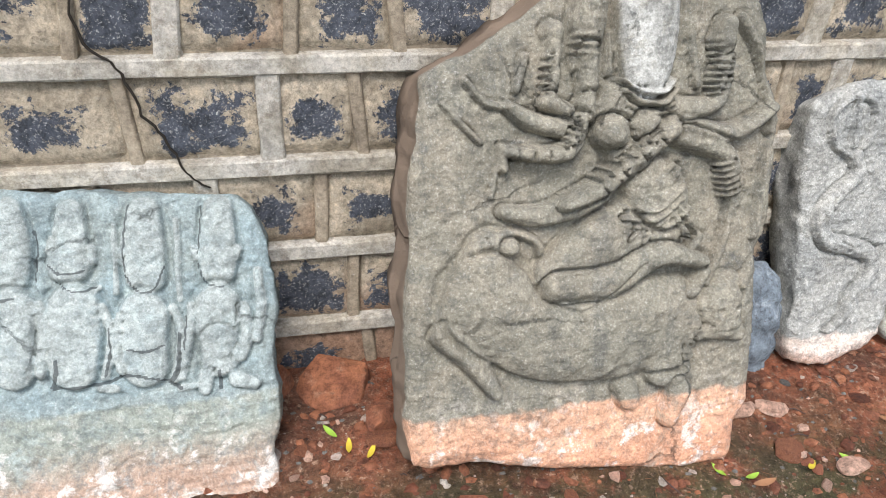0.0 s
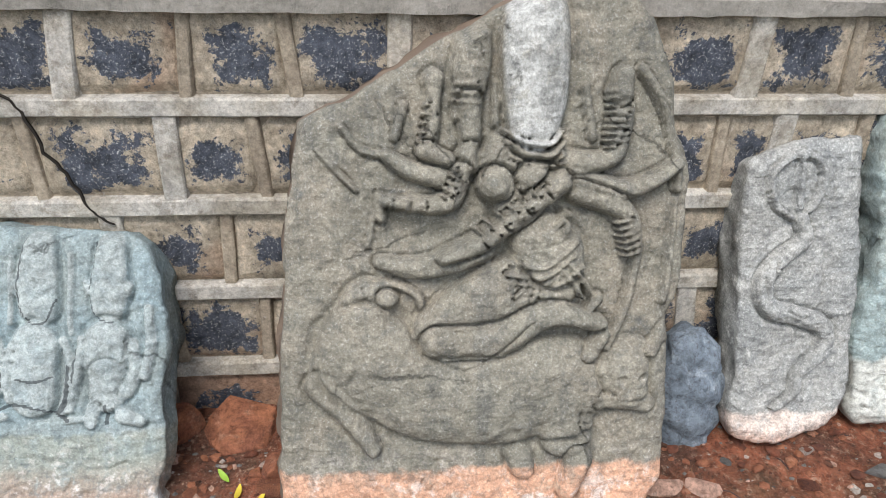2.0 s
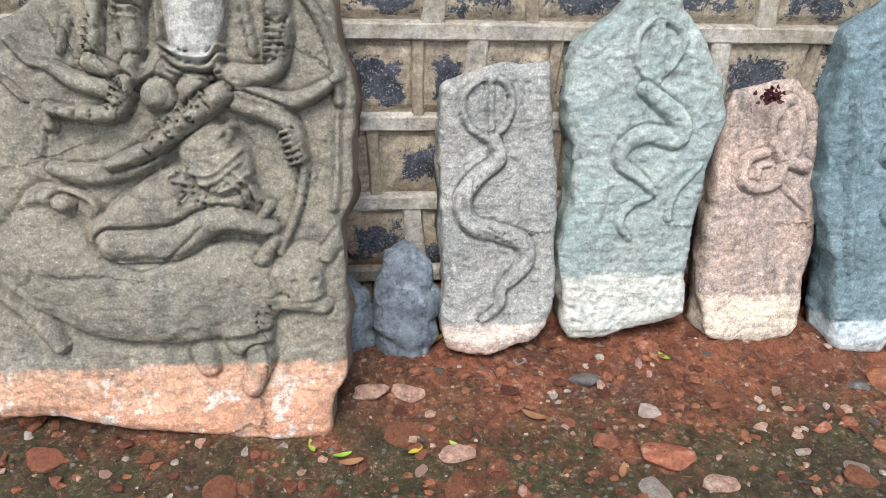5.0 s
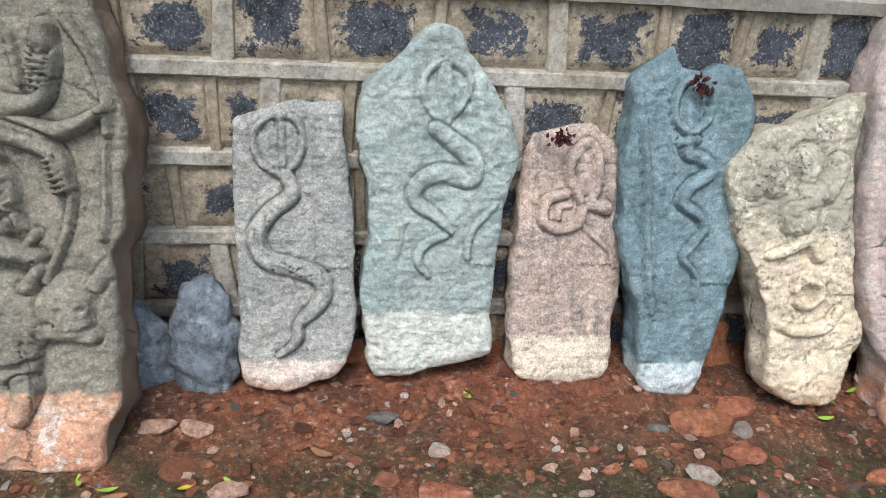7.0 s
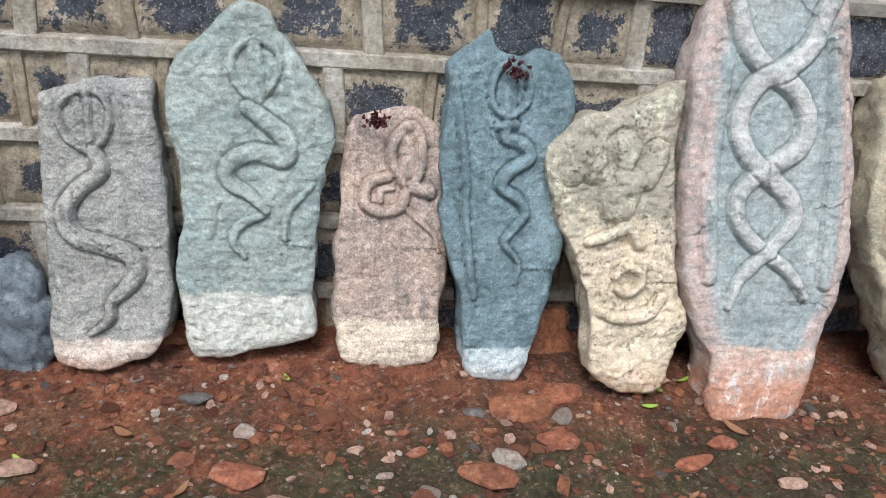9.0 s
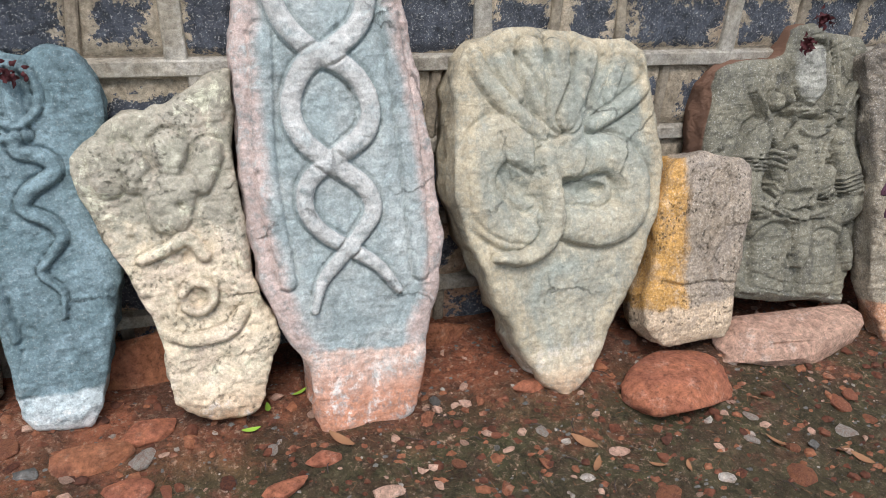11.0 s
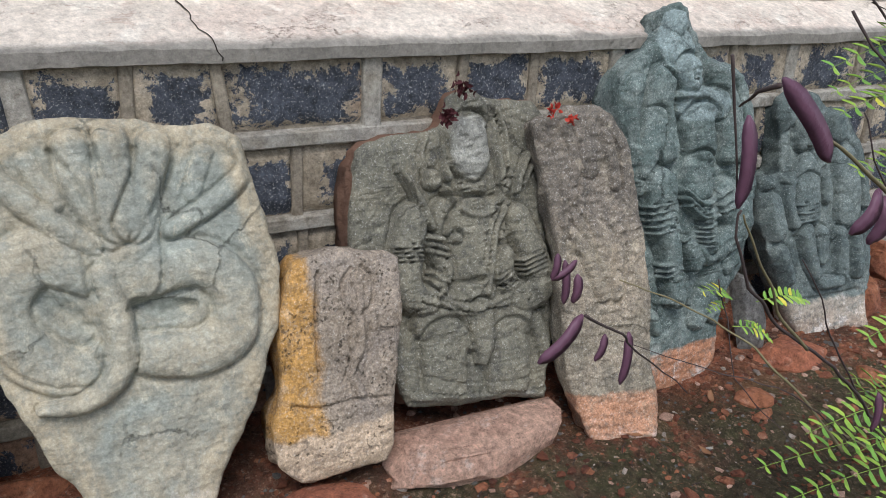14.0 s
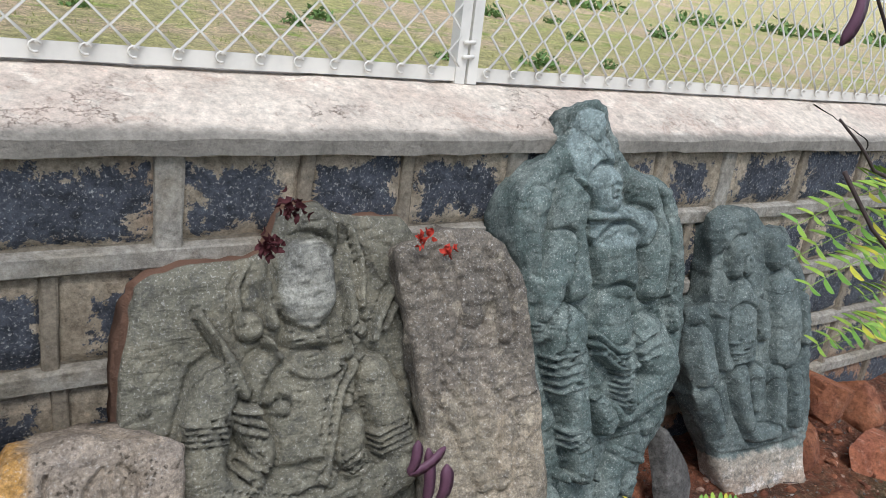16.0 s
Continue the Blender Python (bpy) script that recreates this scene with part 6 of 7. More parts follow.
# ---- pebbles, chips and litter ----
pebble_meshes = [rock_mesh("pebble", (1.0, 0.75, 0.42), m, 300 + k, steps=2, facets=0.3, rough=0.25) for k, m in enumerate((M_ORANGE, M_PINK, M_PALE, M_RED, M_ORANGE, M_GREY, M_RED, M_CRUMB))]
rng = random.Random(5)
for k in range(300):
    x, y = rng.uniform(-0.3, 7.0), 1.55 - 1.15 * rng.random() ** 1.3
    ob = new("pebble", pebble_meshes[k % 8])
    s = rng.uniform(0.018, 0.05) if k % 6 else rng.uniform(0.05, 0.1)
    ob.matrix_world = pose(x, y, gz(x, y) - 0.16 * s, rng.uniform(-12, 12), rng.uniform(-12, 12), rng.uniform(0, 360)) @ Matrix.Scale(s, 4)
    tagged(ob, ("rusty laterite pebble", "pinkish stone chip", "pale stone chip", "red sandstone pebble", "rusty laterite pebble", "grey stone chip", "red sandstone pebble", "dull brown stone chip")[k % 8] + " lying on the soil", "pebble", "pebbles on the soil")
FLAT = [
    (1.40, 1.45, 0.099, M_PINK),
    (1.50, 1.26, 0.092, M_PINK),
    (1.86, 1.47, 0.080, M_GREY),
    (2.00, 1.36, 0.068, M_PALE),
    (2.84, 1.49, 0.151, M_RED),
    (2.71, 1.43, 0.193, M_ORANGE),
    (2.80, 1.32, 0.105, M_RED),
    (2.65, 1.25, 0.088, M_PALE),
    (2.30, 1.36, 0.030, M_PALE),
    (2.27, 1.30, 0.041, M_PINK),
    (1.99, 1.23, 0.135, M_RED),
    (1.86, 1.28, 0.075, M_ORANGE),
    (3.13, 1.24, 0.103, M_RED),
    (3.24, 1.30, 0.087, M_RED),
    (2.15, 1.45, 0.040, M_ORANGE),
    (2.59, 1.20, 0.140, M_ORANGE),
    (2.39, 1.34, 0.039, M_RED),
    (2.34, 1.22, 0.046, M_PALE),
    (2.58, 1.40, 0.056, M_GREY),
    (2.06, 1.58, 0.071, M_RED),
    (2.42, 1.28, 0.059, M_RED),
    (3.36, 1.16, 0.073, M_PINK),
    (3.97, 1.14, 0.056, M_PINK),
    (4.21, 1.00, 0.051, M_PALE),
    (3.69, 1.21, 0.033, M_PINK),
    (3.85, 1.20, 0.034, M_PALE),
    (3.85, 1.08, 0.039, M_PALE),
    (4.52, 1.03, 0.042, M_GREY),
    (3.84, 1.40, 0.098, M_RED),
    (1.30, 1.45, 0.097, M_PINK),
    (2.10, 1.14, 0.091, M_PINK),
    (5.38, 1.33, 0.058, M_PINK),
    (5.69, 1.22, 0.074, M_ORANGE),
]
STONE_WORDS = {M_PINK: "pinkish", M_GREY: "grey", M_PALE: "pale", M_RED: "dull red", M_ORANGE: "rusty brown"}
for k, (x, y, size, m) in enumerate(FLAT):
    rock("flat_stone", "flat broken " + STONE_WORDS[m] + " stone half sunk in damp soil", (x, y, gz(x, y) - 0.1 * size), (size, size * (0.5 + 0.07 * (k % 4)), size * 0.34), m, 400 + k, rz=k * 37 % 50 - 25, rx=k * 29 % 14 - 7, facets=0.35, rough=0.22, steps=3)


def chips(name, count, lo, hi, material, seed, y_lo=0.3):
    """Many tiny chips, too small to count."""
    r = random.Random(seed)
    verts, faces = [], []
    for _ in range(count):
        x, y = r.uniform(-0.6, 7.2), r.uniform(y_lo, 1.72)
        s, a = r.uniform(lo, hi), r.uniform(0, 6.28)
        z = gz(x, y)
        b = len(verts)
        for i in range(5):
            t = a + 1.257 * i
            k = s * r.uniform(0.6, 1.1)
            verts.append((x + k * math.cos(t), y + k * 0.7 * math.sin(t), z - 0.002 + s * 0.12 * r.random()))
        verts.append((x, y, z + s * r.uniform(0.3, 0.6)))
        verts.append((x, y, z - s * 0.4))
        for i in range(5):
            j = (i + 1) % 5
            faces += [[b + i, b + j, b + 5], [b + j, b + i, b + 6]]
    return mesh(name, verts, faces, material, False)


tagged(new("soil_crumbs", chips("soil_crumbs", 3000, 0.004, 0.016, M_CRUMB, 8)), "crumbs of red laterite on the soil", "gravel", kind="stuff")
tagged(new("pale_chips", chips("pale_chips", 1300, 0.002, 0.008, M_PALE, 9)), "pale shell and stone chips on the soil", "gravel", kind="stuff")
tagged(new("rusty_chips", chips("rusty_chips", 1500, 0.006, 0.02, M_ORANGE, 12)), "flat broken flakes of rusty laterite on the soil", "gravel", kind="stuff")
tagged(new("bright_chips", chips("bright_chips", 700, 0.003, 0.009, M_PINK, 13)), "small pinkish flakes of stone on the soil", "gravel", kind="stuff")
tagged(new("dark_crumbs", chips("dark_crumbs", 3500, 0.004, 0.012, M_GREY, 10)), "dark grit on the damp soil", "gravel", kind="stuff")


def gravel(name, count, lo, hi, material, seed):
    """Small rounded stones strewn on the soil, too many to count."""
    bm = bmesh.new()
    bmesh.ops.create_icosphere(bm, subdivisions=1, radius=1.0)
    ball = np.array([v.co for v in bm.verts])
    tris = np.array([[v.index for v in f.verts] for f in bm.faces])
    bm.free()
    q = np.random.RandomState(seed)
    verts, faces = [], []
    for k in range(count):
        x, y = q.uniform(-0.5, 7.0), 1.62 - 0.95 * q.rand() ** 1.2
        size = q.uniform(lo, hi) * np.array([1, q.uniform(0.6, 0.9), q.uniform(0.35, 0.6)])
        a = q.uniform(0, 6.28)
        p = (ball * (1 + 0.27 * q.normal(size=(len(ball), 1)))) * size
        p = np.stack([p[:, 0] * math.cos(a) - p[:, 1] * math.sin(a), p[:, 0] * math.sin(a) + p[:, 1] * math.cos(a), p[:, 2]], 1)
        faces += (tris + k * len(ball)).tolist()
        verts.append(p + (x, y, gz(x, y) + size[2] * 0.35))
    return mesh(name, np.concatenate(verts), faces, material, False)


tagged(new("pink_gravel", gravel("pink_gravel", 420, 0.006, 0.019, M_PINK, 3)), "small pinkish stones strewn on the soil", "gravel", kind="stuff")
tagged(new("rusty_gravel", gravel("rusty_gravel", 700, 0.006, 0.022, M_ORANGE, 4)), "small rusty laterite stones strewn on the soil", "gravel", kind="stuff")
tagged(new("brown_gravel", gravel("brown_gravel", 900, 0.005, 0.02, M_CRUMB, 6)), "small dull brown stones strewn on the soil", "gravel", kind="stuff")
tagged(new("pale_gravel", gravel("pale_gravel", 160, 0.005, 0.015, M_PALE, 7)), "small pale stones strewn on the soil", "gravel", kind="stuff")


def leaf_shape(length, width, curl, n=7):
    verts, faces = [], []
    for i in range(n + 1):
        s = i / n
        w = width * math.sin(math.pi * min(1, s * 0.94 + 0.03)) ** 0.8 / 2
        z = curl * length * (s - 0.5) ** 2 + 0.004
        verts += [(length * (s - 0.5), -w, z + 0.25 * w), (length * (s - 0.5), 0, z), (length * (s - 0.5), w, z + 0.25 * w)]
    for i in range(n):
        a = i * 3
        faces += [[a, a + 3, a + 4, a + 1], [a + 1, a + 4, a + 5, a + 2]]
    low = [(x, y, z - 0.0012) for x, y, z in verts]
    k = len(verts)
    return verts + low, faces + [[q + k for q in f[::-1]] for f in faces]


leaf_meshes = [joined("fallen_leaf", [leaf_shape(0.07, 0.022, 0.5)], m) for m in (M_LEAF, M_YELLOW, M_DRY, M_DRY)]
for k in range(42):
    x, y = rng.uniform(-0.3, 6.9), rng.uniform(0.55, 1.6)
    kind = (2, 2, 3, 3, 2, 3)[k % 6]
    ob = new("fallen_leaf", leaf_meshes[kind])
    ob.matrix_world = pose(x, y, gz(x, y) + 0.004, rng.uniform(-20, 20), rng.uniform(-15, 15), rng.uniform(0, 360)) @ Matrix.Scale(rng.uniform(0.45, 1.1), 4)
    tagged(ob, ("fresh green fallen leaf", "yellow fallen leaf", "dry brown fallen leaf", "dry brown fallen leaf")[kind] + " on the soil", "leaf", "fallen leaves")
LEAVES = [
    (1.27, 1.60, 0),
    (1.59, 1.65, 0),
    (1.50, 1.28, 0),
    (3.22, 1.53, 0),
    (3.13, 1.49, 0),
    (2.69, 1.43, 1),
    (1.49, 1.64, 1),
    (2.09, 1.52, 0),
    (3.08, 1.43, 0),
    (0.36, 1.47, 1),
    (0.27, 1.54, 0),
    (1.23, 1.27, 0),
    (0.31, 1.49, 1),
    (1.67, 1.64, 0),
    (1.40, 1.28, 1),
    (1.16, 1.30, 0),
]
for k, (x, y, kind) in enumerate(LEAVES):
    ob = new("fallen_leaf", leaf_meshes[kind])
    ob.matrix_world = pose(x, y, gz(x, y) + 0.006, k * 31 % 30 - 15, k * 17 % 24 - 12, k * 67 % 180) @ Matrix.Scale(0.66, 4)
    tagged(ob, ("fresh green fallen leaf on the soil", "yellow fallen leaf on the soil")[kind], "leaf", "fallen leaves")
fibres = []
for k in range(2600):
    x, y, a, size = rng.uniform(-0.4, 7), rng.uniform(0.35, 1.6), rng.uniform(0, 6.28), rng.uniform(0.008, 0.03)
    z = gz(x, y) + 0.003
    fibres.append(tube([(x, y, z), (x + size * math.cos(a), y + size * math.sin(a), z + rng.uniform(0, 0.005))], [0.0011, 0.0006], 3))
tagged(new("dry_fibres", joined("dry_fibres", fibres, M_DRY)), "fine dry stalks and fibres littering the soil", "litter", kind="stuff")
litter = []
for k in range(260):
    x, y, a, s = rng.uniform(-0.3, 7), rng.uniform(0.4, 1.6), rng.uniform(0, 6.28), rng.uniform(0.015, 0.06)
    z = gz(x, y) + 0.004
    litter.append(tube([(x, y, z), (x + s * 0.5 * math.cos(a), y + s * 0.5 * math.sin(a), z + 0.004), (x + s * math.cos(a + 0.2), y + s * math.sin(a + 0.2), z)], [0.0012, 0.0015, 0.0009], 4))
tagged(new("twig_litter", joined("twig_litter", litter, M_BARK)), "thin dark twigs and stalks scattered on the soil", "twigs", kind="stuff")


# ---- flower offerings left on the stones ----
def offering(label, at, spread, material, seed, count=40):
    r = random.Random(seed)
    pieces = []
    for _ in range(count):
        v, f = leaf_shape(r.uniform(0.012, 0.022), 0.01, 1.5, 3)
        m = pose(at[0] + r.gauss(0, spread * 0.75), at[1] + r.gauss(0, spread * 0.35), at[2] + r.gauss(0, spread * 0.6), r.uniform(-180, 180), r.uniform(-90, 90), r.uniform(0, 360))
        pieces.append(([m @ Vector(p) for p in v], f))
    return tagged(new("flower_offering", joined("flower_offering", pieces, material)), label, "flowers")


offering("dried dark-red flowers stuck on the stone's top", (2.31, 1.70, 0.868), 0.018, M_PETAL, 1)
offering("dried dark-red flowers stuck on the cobra's hood", (2.648, 1.688, 1.013), 0.02, M_PETAL, 2, 34)
offering("dried red flowers on the figure's crown", (4.775, 1.61, 1.137), 0.016, M_PETAL, 3)
offering("dried red flowers beside the figure's head", (4.735, 1.61, 1.07), 0.014, M_PETAL, 4)
offering("scarlet petals on the worn slab's top", (5.04, 1.585, 1.07), 0.012, M_SCARLET, 5, 16)
offering("scarlet petals on the worn slab's face", (5.097, 1.575, 1.045), 0.012, M_SCARLET, 6, 12)


# ---- shrub with purple pods and feathery leaves ----
def pod_shape(a, b, width):
    """A flat, slightly curved seed pod between two places."""
    a, b = Vector(a), Vector(b)
    way = b - a
    side = way.cross(Vector((0.2, 1, 0.1))).normalized()
    out = way.cross(side).normalized()
    verts, faces, n = [], [], 10
    for i in range(n + 1):
        s = i / n
        w = width / 2 * min(1, math.sin(math.pi * (0.04 + 0.92 * s)) * 1.9)
        c = a + way * s + side * (0.12 * width * math.sin(3 * s)) + out * (0.3 * width * math.sin(math.pi * s))
        bulge = 0.09 * width * (1 + 0.35 * math.cos(i * 3.1))
        verts += [c - side * w, c + out * bulge, c + side * w, c - out * bulge]
    for i in range(n):
        for k in range(4):
            j = (k + 1) % 4
            faces.append([i * 4 + k, i * 4 + j, i * 4 + 4 + j, i * 4 + 4 + k])
    faces += [[3, 2, 1, 0], [n * 4 + k for k in range(4)]]
    return verts, faces


def bent(pts, r0, r1):
    dense = []
    for k, (p, q) in enumerate(zip(pts, pts[1:])):
        for i in range(6):
            s = i / 6
            c = Vector(p).lerp(Vector(q), s)
            dense.append(c + 0.008 * Vector((noise.noise(c * 9), noise.noise(c * 9 + Vector((5, 0, 0))), noise.noise(c * 9 + Vector((0, 7, 0))))))
    dense.append(Vector(pts[-1]))
    return tube(dense, np.linspace(r0, r1, len(dense)).tolist(), 6)


def leaflet(root, way, side, length, width):
    """A small oblong leaf blade, folded a little along its middle."""
    up = way.cross(side)
    rim = [(0.0, 0.0), (0.2, 0.42), (0.6, 0.5), (0.9, 0.32), (1.0, 0.0), (0.9, -0.32), (0.6, -0.5), (0.2, -0.42)]
    verts = [root + way * length * a + side * width * b + up * (abs(b) * 0.35 * width - 0.12 * length * a * a) for a, b in rim]
    return verts, [[0, 1, 2, 3, 4], [4, 5, 6, 7, 0]]


def frond(at, end, pairs):
    """A feathery leaf: a drooping stalk with paired leaflets."""
    at, end = Vector(at), Vector(end)
    way = (end - at).normalized()
    length = (end - at).length
    side = way.cross(Vector((0.1, -0.45, 1))).normalized()
    up = side.cross(way)
    stalk = [at + way * length * s + up * (0.12 * length * math.sin(math.pi * s)) for s in np.linspace(0, 1, 7)]
    pieces = [tube(stalk, np.linspace(0.0014, 0.0006, 7).tolist(), 4)]
    for k in range(pairs):
        s = 0.12 + 0.88 * (k + 0.5) / pairs
        root = at + way * length * s + up * (0.12 * length * math.sin(math.pi * s))
        size = min(length * 0.2, 0.042) * (0.65 + 0.35 * math.sin(math.pi * s)) * r.uniform(0.85, 1.1)
        for sign in (1, -1):
            lie = (side * sign + way * r.uniform(0.3, 0.55) + up * r.uniform(-0.25, 0.15)).normalized()
            pieces.append(leaflet(root, lie, way, size, min(size * 0.45, 0.9 * length / pairs)))
    return pieces


shrub = tagged(new("shrub"), "sparse shrub with thin twigs, purple seed pods and feathery leaves", "shrub")
shrub.location = (5.9, 0.95, 0.08)
bpy.context.view_layer.update()
back = shrub.matrix_world.inverted()
STEMS = [
    ("bark", 0.0055, [(6.3, 0.96, 0.1), (6.1, 0.95, 0.7), (5.75, 0.95, 1.16), (5.563, 0.95, 1.32), (5.42, 0.95, 1.46), (5.3, 0.97, 1.6)]),
    ("bark", 0.004, [(5.75, 0.95, 1.16), (5.62, 0.98, 1.36), (5.6, 1.0, 1.55)]),
    ("bark", 0.004, [(5.563, 0.95, 1.32), (5.45, 0.98, 1.35), (5.36, 1.0, 1.42)]),
    ("twig", 0.005, [(5.9, 0.95, 0.08), (5.72, 0.9, 0.3), (5.5, 0.82, 0.5), (5.497, 0.850, 0.317)]),
    ("twig", 0.005, [(5.9, 0.95, 0.08), (5.75, 0.9, 0.2), (5.5, 0.88, 0.36), (5.539, 0.850, 0.320)]),
    ("bark", 0.004, [(5.9, 0.95, 0.08), (5.8, 0.85, 0.5), (5.4, 0.7, 0.8), (5.136, 0.550, 0.813)]),
    ("bark", 0.0032, [(5.409, 0.700, 0.463), (5.056, 0.620, 0.745), (4.902, 0.580, 0.861), (4.746, 0.540, 0.958), (4.610, 0.500, 1.050), (4.531, 0.480, 1.116), (4.488, 0.470, 1.181), (4.483, 0.470, 1.214)]),
    ("twig", 0.004, [(5.497, 0.850, 0.317), (5.454, 0.920, 0.399), (5.400, 0.980, 0.474), (5.327, 1.040, 0.554), (5.228, 1.090, 0.628), (5.089, 1.130, 0.705), (4.965, 1.160, 0.758)]),
    ("twig", 0.0025, [(4.755, 0.540, 0.949), (4.642, 0.510, 1.044), (4.556, 0.490, 1.138), (4.488, 0.470, 1.208)]),
    ("twig", 0.003, [(4.783, 0.450, 1.173), (4.641, 0.420, 1.234), (4.510, 0.390, 1.293), (4.416, 0.370, 1.336)]),
    ("bark", 0.002, [(4.426, 0.470, 1.375), (4.447, 0.470, 1.315), (4.479, 0.470, 1.218)]),
    ("bark", 0.003, [(5.142, 0.850, 1.387), (5.170, 0.820, 1.326), (5.223, 0.800, 1.280), (5.298, 0.780, 1.220)]),
    ("bark", 0.002, [(5.136, 0.550, 0.813), (4.991, 0.520, 0.952), (4.884, 0.500, 1.058), (4.746, 0.470, 1.188), (4.690, 0.470, 1.249), (4.668, 0.480, 1.304)]),
    ("bark", 0.002, [(5.539, 0.850, 0.320), (5.376, 0.860, 0.462), (5.188, 0.860, 0.582), (5.003, 0.860, 0.661), (4.852, 0.870, 0.731), (4.742, 0.900, 0.781)]),
    ("bark", 0.002, [(5.228, 1.100, 0.743), (5.265, 1.080, 0.625), (5.280, 1.050, 0.480), (5.401, 0.980, 0.340), (5.428, 0.920, 0.288)]),
    ("bark", 0.0025, [(4.382, 0.370, 1.369), (4.390, 0.400, 1.358), (4.428, 0.450, 1.332)]),
    ("bark", 0.002, [(4.283, 0.460, 1.134), (4.352, 0.500, 1.084), (4.510, 0.600, 0.961), (4.780, 0.750, 0.741)]),
    ("bark", 0.002, [(5.056, 0.620, 0.745), (4.912, 0.600, 0.906), (4.765, 0.580, 1.068)]),
]
for kind, radius, line in STEMS:
    part("branch", joined("branch", [bent([back @ Vector(p) for p in line], radius, radius * 0.45)], M_BARK if kind == "bark" else M_TWIG), shrub)
PODS = [
    ((4.276, 0.460, 1.137), (4.228, 0.460, 1.094), 0.017),
    ((4.467, 0.470, 1.317), (4.477, 0.470, 1.217), 0.019),
    ((4.367, 0.360, 1.375), (4.448, 0.360, 1.299), 0.018),
    ((4.701, 0.460, 1.216), (4.665, 0.460, 1.164), 0.027),
    ((4.717, 0.460, 1.205), (4.706, 0.460, 1.145), 0.028),
    ((5.028, 1.400, 0.704), (4.950, 1.400, 0.661), 0.026),
    ((4.963, 1.400, 0.734), (4.951, 1.400, 0.661), 0.023),
    ((4.988, 1.400, 0.711), (4.999, 1.400, 0.580), 0.024),
    ((5.036, 1.400, 0.662), (5.030, 1.400, 0.577), 0.029),
    ((4.552, 0.680, 0.949), (4.549, 0.680, 0.860), 0.016),
    ((5.042, 1.270, 0.544), (5.018, 1.270, 0.468), 0.025),
    ((5.095, 0.600, 0.746), (5.108, 0.600, 0.659), 0.020),
    ((5.28, 0.97, 1.6), (5.262, 0.97, 1.52), 0.024),
]
for a, b, w in PODS:
    part("pod", joined("pod", [pod_shape(back @ Vector(a), back @ Vector(b), w)], M_POD), shrub, "flat purple seed pod")
r = random.Random(31)
FRONDS = [
    ((5.762, 1.050, 1.273), (5.359, 1.030, 1.245), 10),
    ((5.816, 1.050, 1.211), (5.387, 1.030, 1.192), 10),
    ((5.696, 1.020, 1.169), (5.390, 1.000, 1.150), 8),
    ((5.588, 0.900, 1.159), (5.409, 0.880, 1.128), 8),
    ((5.971, 1.100, 0.966), (5.617, 1.080, 0.974), 9),
    ((5.609, 1.000, 1.285), (5.435, 0.980, 1.338), 7),
    ((5.497, 0.750, 0.750), (5.238, 0.730, 0.757), 8),
    ((5.486, 0.700, 0.685), (5.278, 0.680, 0.674), 9),
    ((5.552, 0.750, 0.502), (5.123, 0.730, 0.562), 12),
    ((5.643, 0.700, 0.461), (5.228, 0.680, 0.515), 12),
    ((5.919, 0.850, 0.249), (5.326, 0.830, 0.588), 10),
    ((5.770, 0.800, 0.267), (5.069, 0.780, 0.458), 14),
    ((5.816, 0.780, 0.218), (5.147, 0.760, 0.352), 14),
    ((5.795, 0.750, 0.159), (5.343, 0.730, 0.221), 12),
    ((5.809, 0.850, 0.357), (5.406, 0.830, 0.524), 9),
    ((5.379, 1.100, 0.648), (5.539, 1.080, 0.634), 8),
    ((5.310, 1.120, 0.659), (5.168, 1.100, 0.716), 5),
    ((5.290, 1.120, 0.654), (5.206, 1.100, 0.654), 4),
    ((5.307, 1.100, 0.593), (5.436, 1.080, 0.538), 6),
    ((5.348, 1.100, 0.602), (5.388, 1.080, 0.579), 4),
    ((6.249, 1.200, 0.829), (5.885, 1.180, 0.891), 9),
    ((5.897, 1.100, 1.125), (5.646, 1.080, 1.159), 7),
    ((5.939, 1.080, 1.021), (5.691, 1.060, 1.078), 7),
]
for k, (a, b, n) in enumerate(FRONDS):
    part("leaf", joined("leaf", frond(back @ Vector(a), back @ Vector(b), n + 1), M_FROND, False), shrub, "feathery bright green leaf")

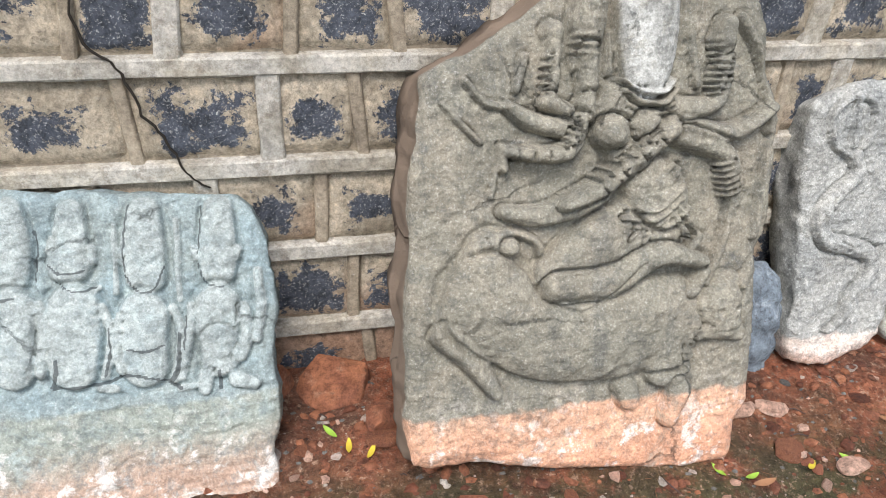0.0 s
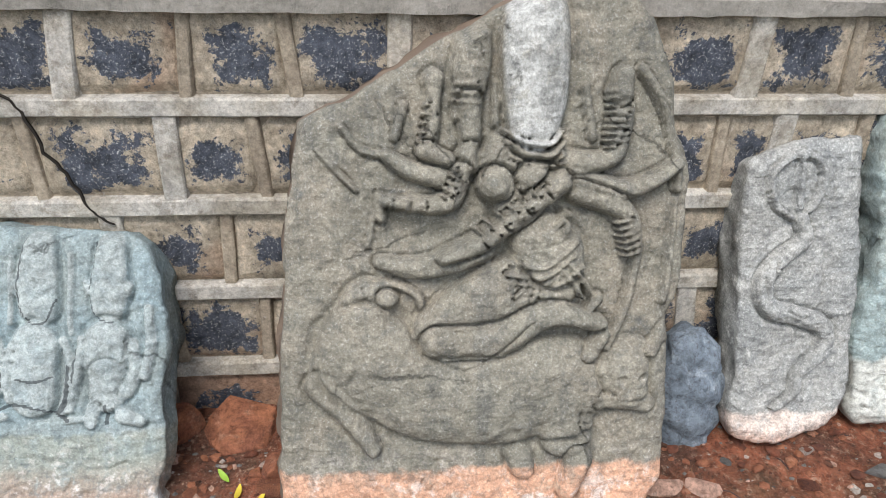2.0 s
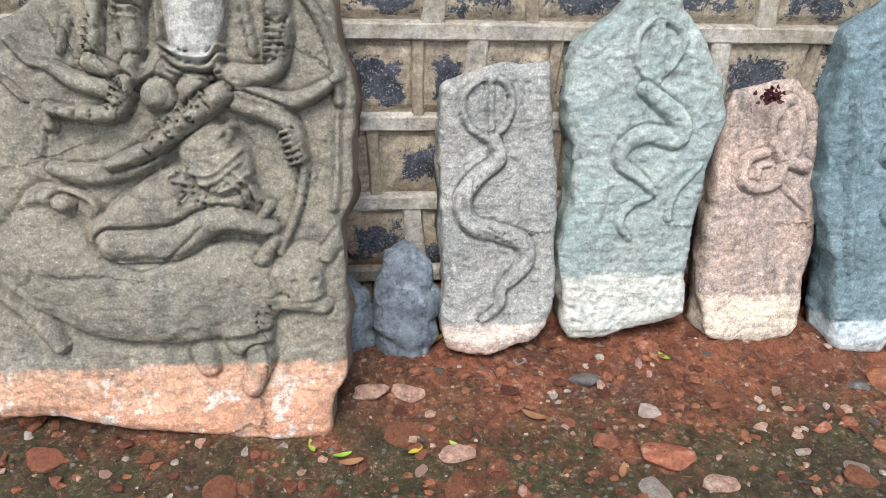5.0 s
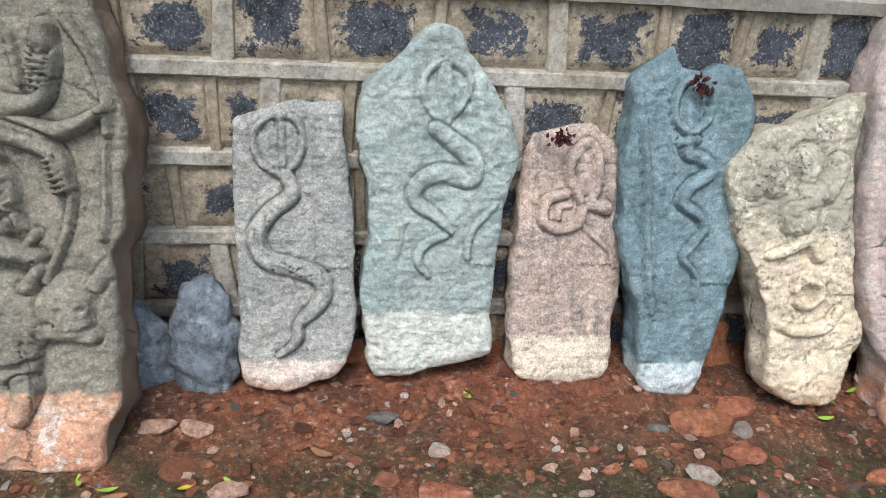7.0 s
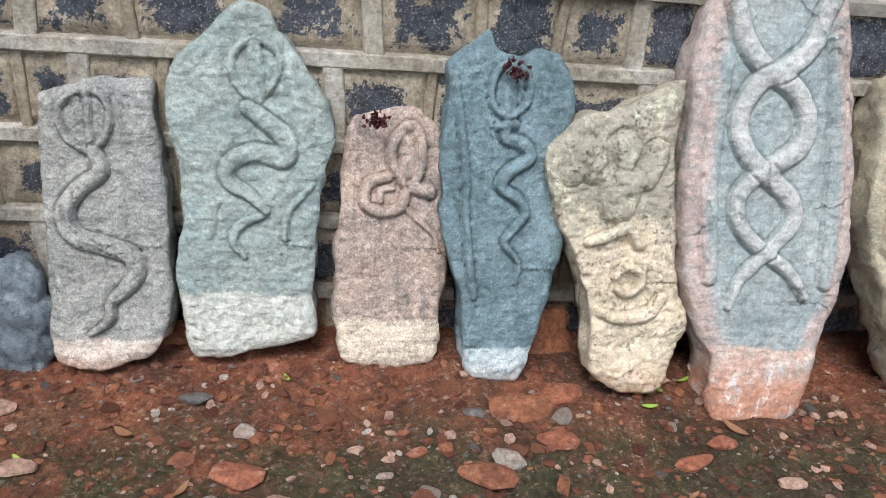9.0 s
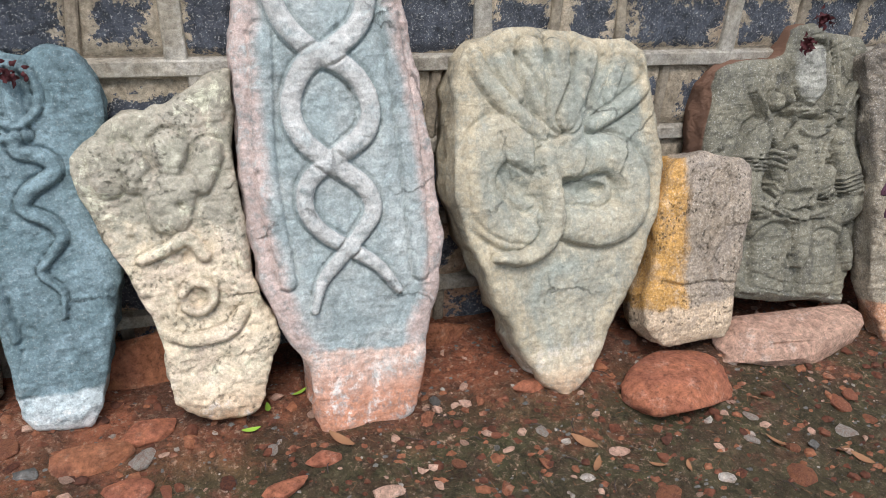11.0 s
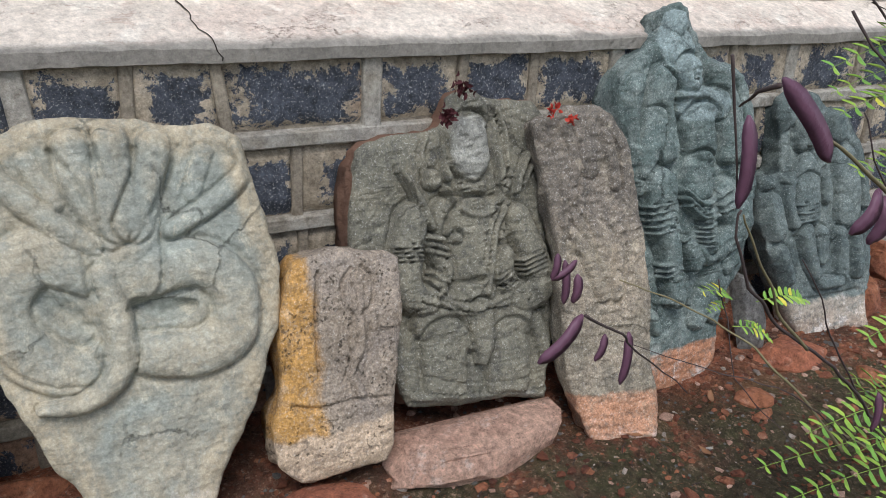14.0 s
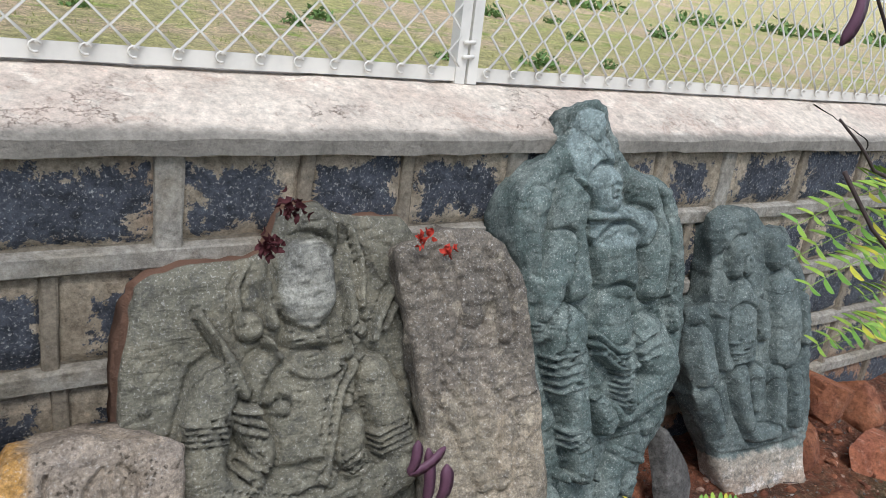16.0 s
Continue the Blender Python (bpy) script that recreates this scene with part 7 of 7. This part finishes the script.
# ---- field behind the fence ----
r = random.Random(77)
tufts_v, tufts_f = [], []
for _ in range(5200):
    y = 2.6 + 26 * r.random() ** 1.8
    x = r.uniform(-2, 9 + y)
    z = float(np.interp(y, [2.6, 8, 30], [0.5, 0.75, 3.2])) - 0.02
    for _ in range(3):
        a, h, w = r.uniform(0, 6.28), r.uniform(0.02, 0.075), r.uniform(0.006, 0.014)
        b = len(tufts_v)
        ox, oy = x + r.gauss(0, 0.03), y + r.gauss(0, 0.03)
        tufts_v += [(ox - w * math.cos(a), oy - w * math.sin(a), z), (ox + w * math.cos(a), oy + w * math.sin(a), z), (ox + r.gauss(0, 0.02), oy + r.gauss(0, 0.02), z + h)]
        tufts_f.append([b, b + 1, b + 2])
M_GRASS = plain("dry_green_grass", (0.3, 0.32, 0.09), 0.8, 0.5, 0.9)
tagged(new("grass", mesh("grass", tufts_v, tufts_f, M_GRASS, False)), "short dry yellow-green grass in the field", "grass", kind="stuff")


def weed(at, size, seed):
    """A low leafy plant in the field."""
    q = random.Random(seed)
    pieces = []
    for _ in range(90):
        d = Vector((q.gauss(0, 1), q.gauss(0, 1), abs(q.gauss(0, 0.7)))).normalized() * size * q.uniform(0.3, 1)
        v, f = leaf_shape(size * 0.35, size * 0.16, 0.6, 3)
        m = pose(at[0] + d.x, at[1] + d.y, at[2] + d.z * 0.8, q.uniform(-60, 60), q.uniform(-60, 60), q.uniform(0, 360))
        pieces.append(([m @ Vector(p) for p in v], f))
    stalks = [tube([at, (at[0] + q.gauss(0, size * 0.5), at[1] + q.gauss(0, size * 0.5), at[2] + size * 0.7)], [0.006, 0.002], 4) for _ in range(7)]
    w = tagged(new("field_weed"), "low leafy green weed growing in the field", "plant", "weeds in the field")
    part("leaves", joined("leaves", pieces, M_BUSH), w)
    part("stalks", joined("stalks", stalks, M_TWIG), w)


for k in range(26):
    y = r.uniform(3.2, 14)
    weed((r.uniform(2, 7 + 1.1 * y), y, float(np.interp(y, [2.6, 8, 30], [0.5, 0.75, 3.2])) - 0.02), r.uniform(0.08, 0.2) * (1 + y / 12), 900 + k)
for k in range(14):
    weed((14 + 1.9 * k + r.uniform(-0.6, 0.6), 17 + r.uniform(0, 3), 1.6), r.uniform(0.7, 1.1), 950 + k)


# ---- wall blocks ----
for r, ((z0, z1), cuts) in enumerate(zip(ROWS_Z, rows_x)):
    for k, (a, b) in enumerate(zip(cuts, cuts[1:])):
        part("block", joined("block", [block(a + 0.008, b - 0.008, z0 + 0.002, z1 - 0.002, r * 31 + k)], M_BLOCK), wall)
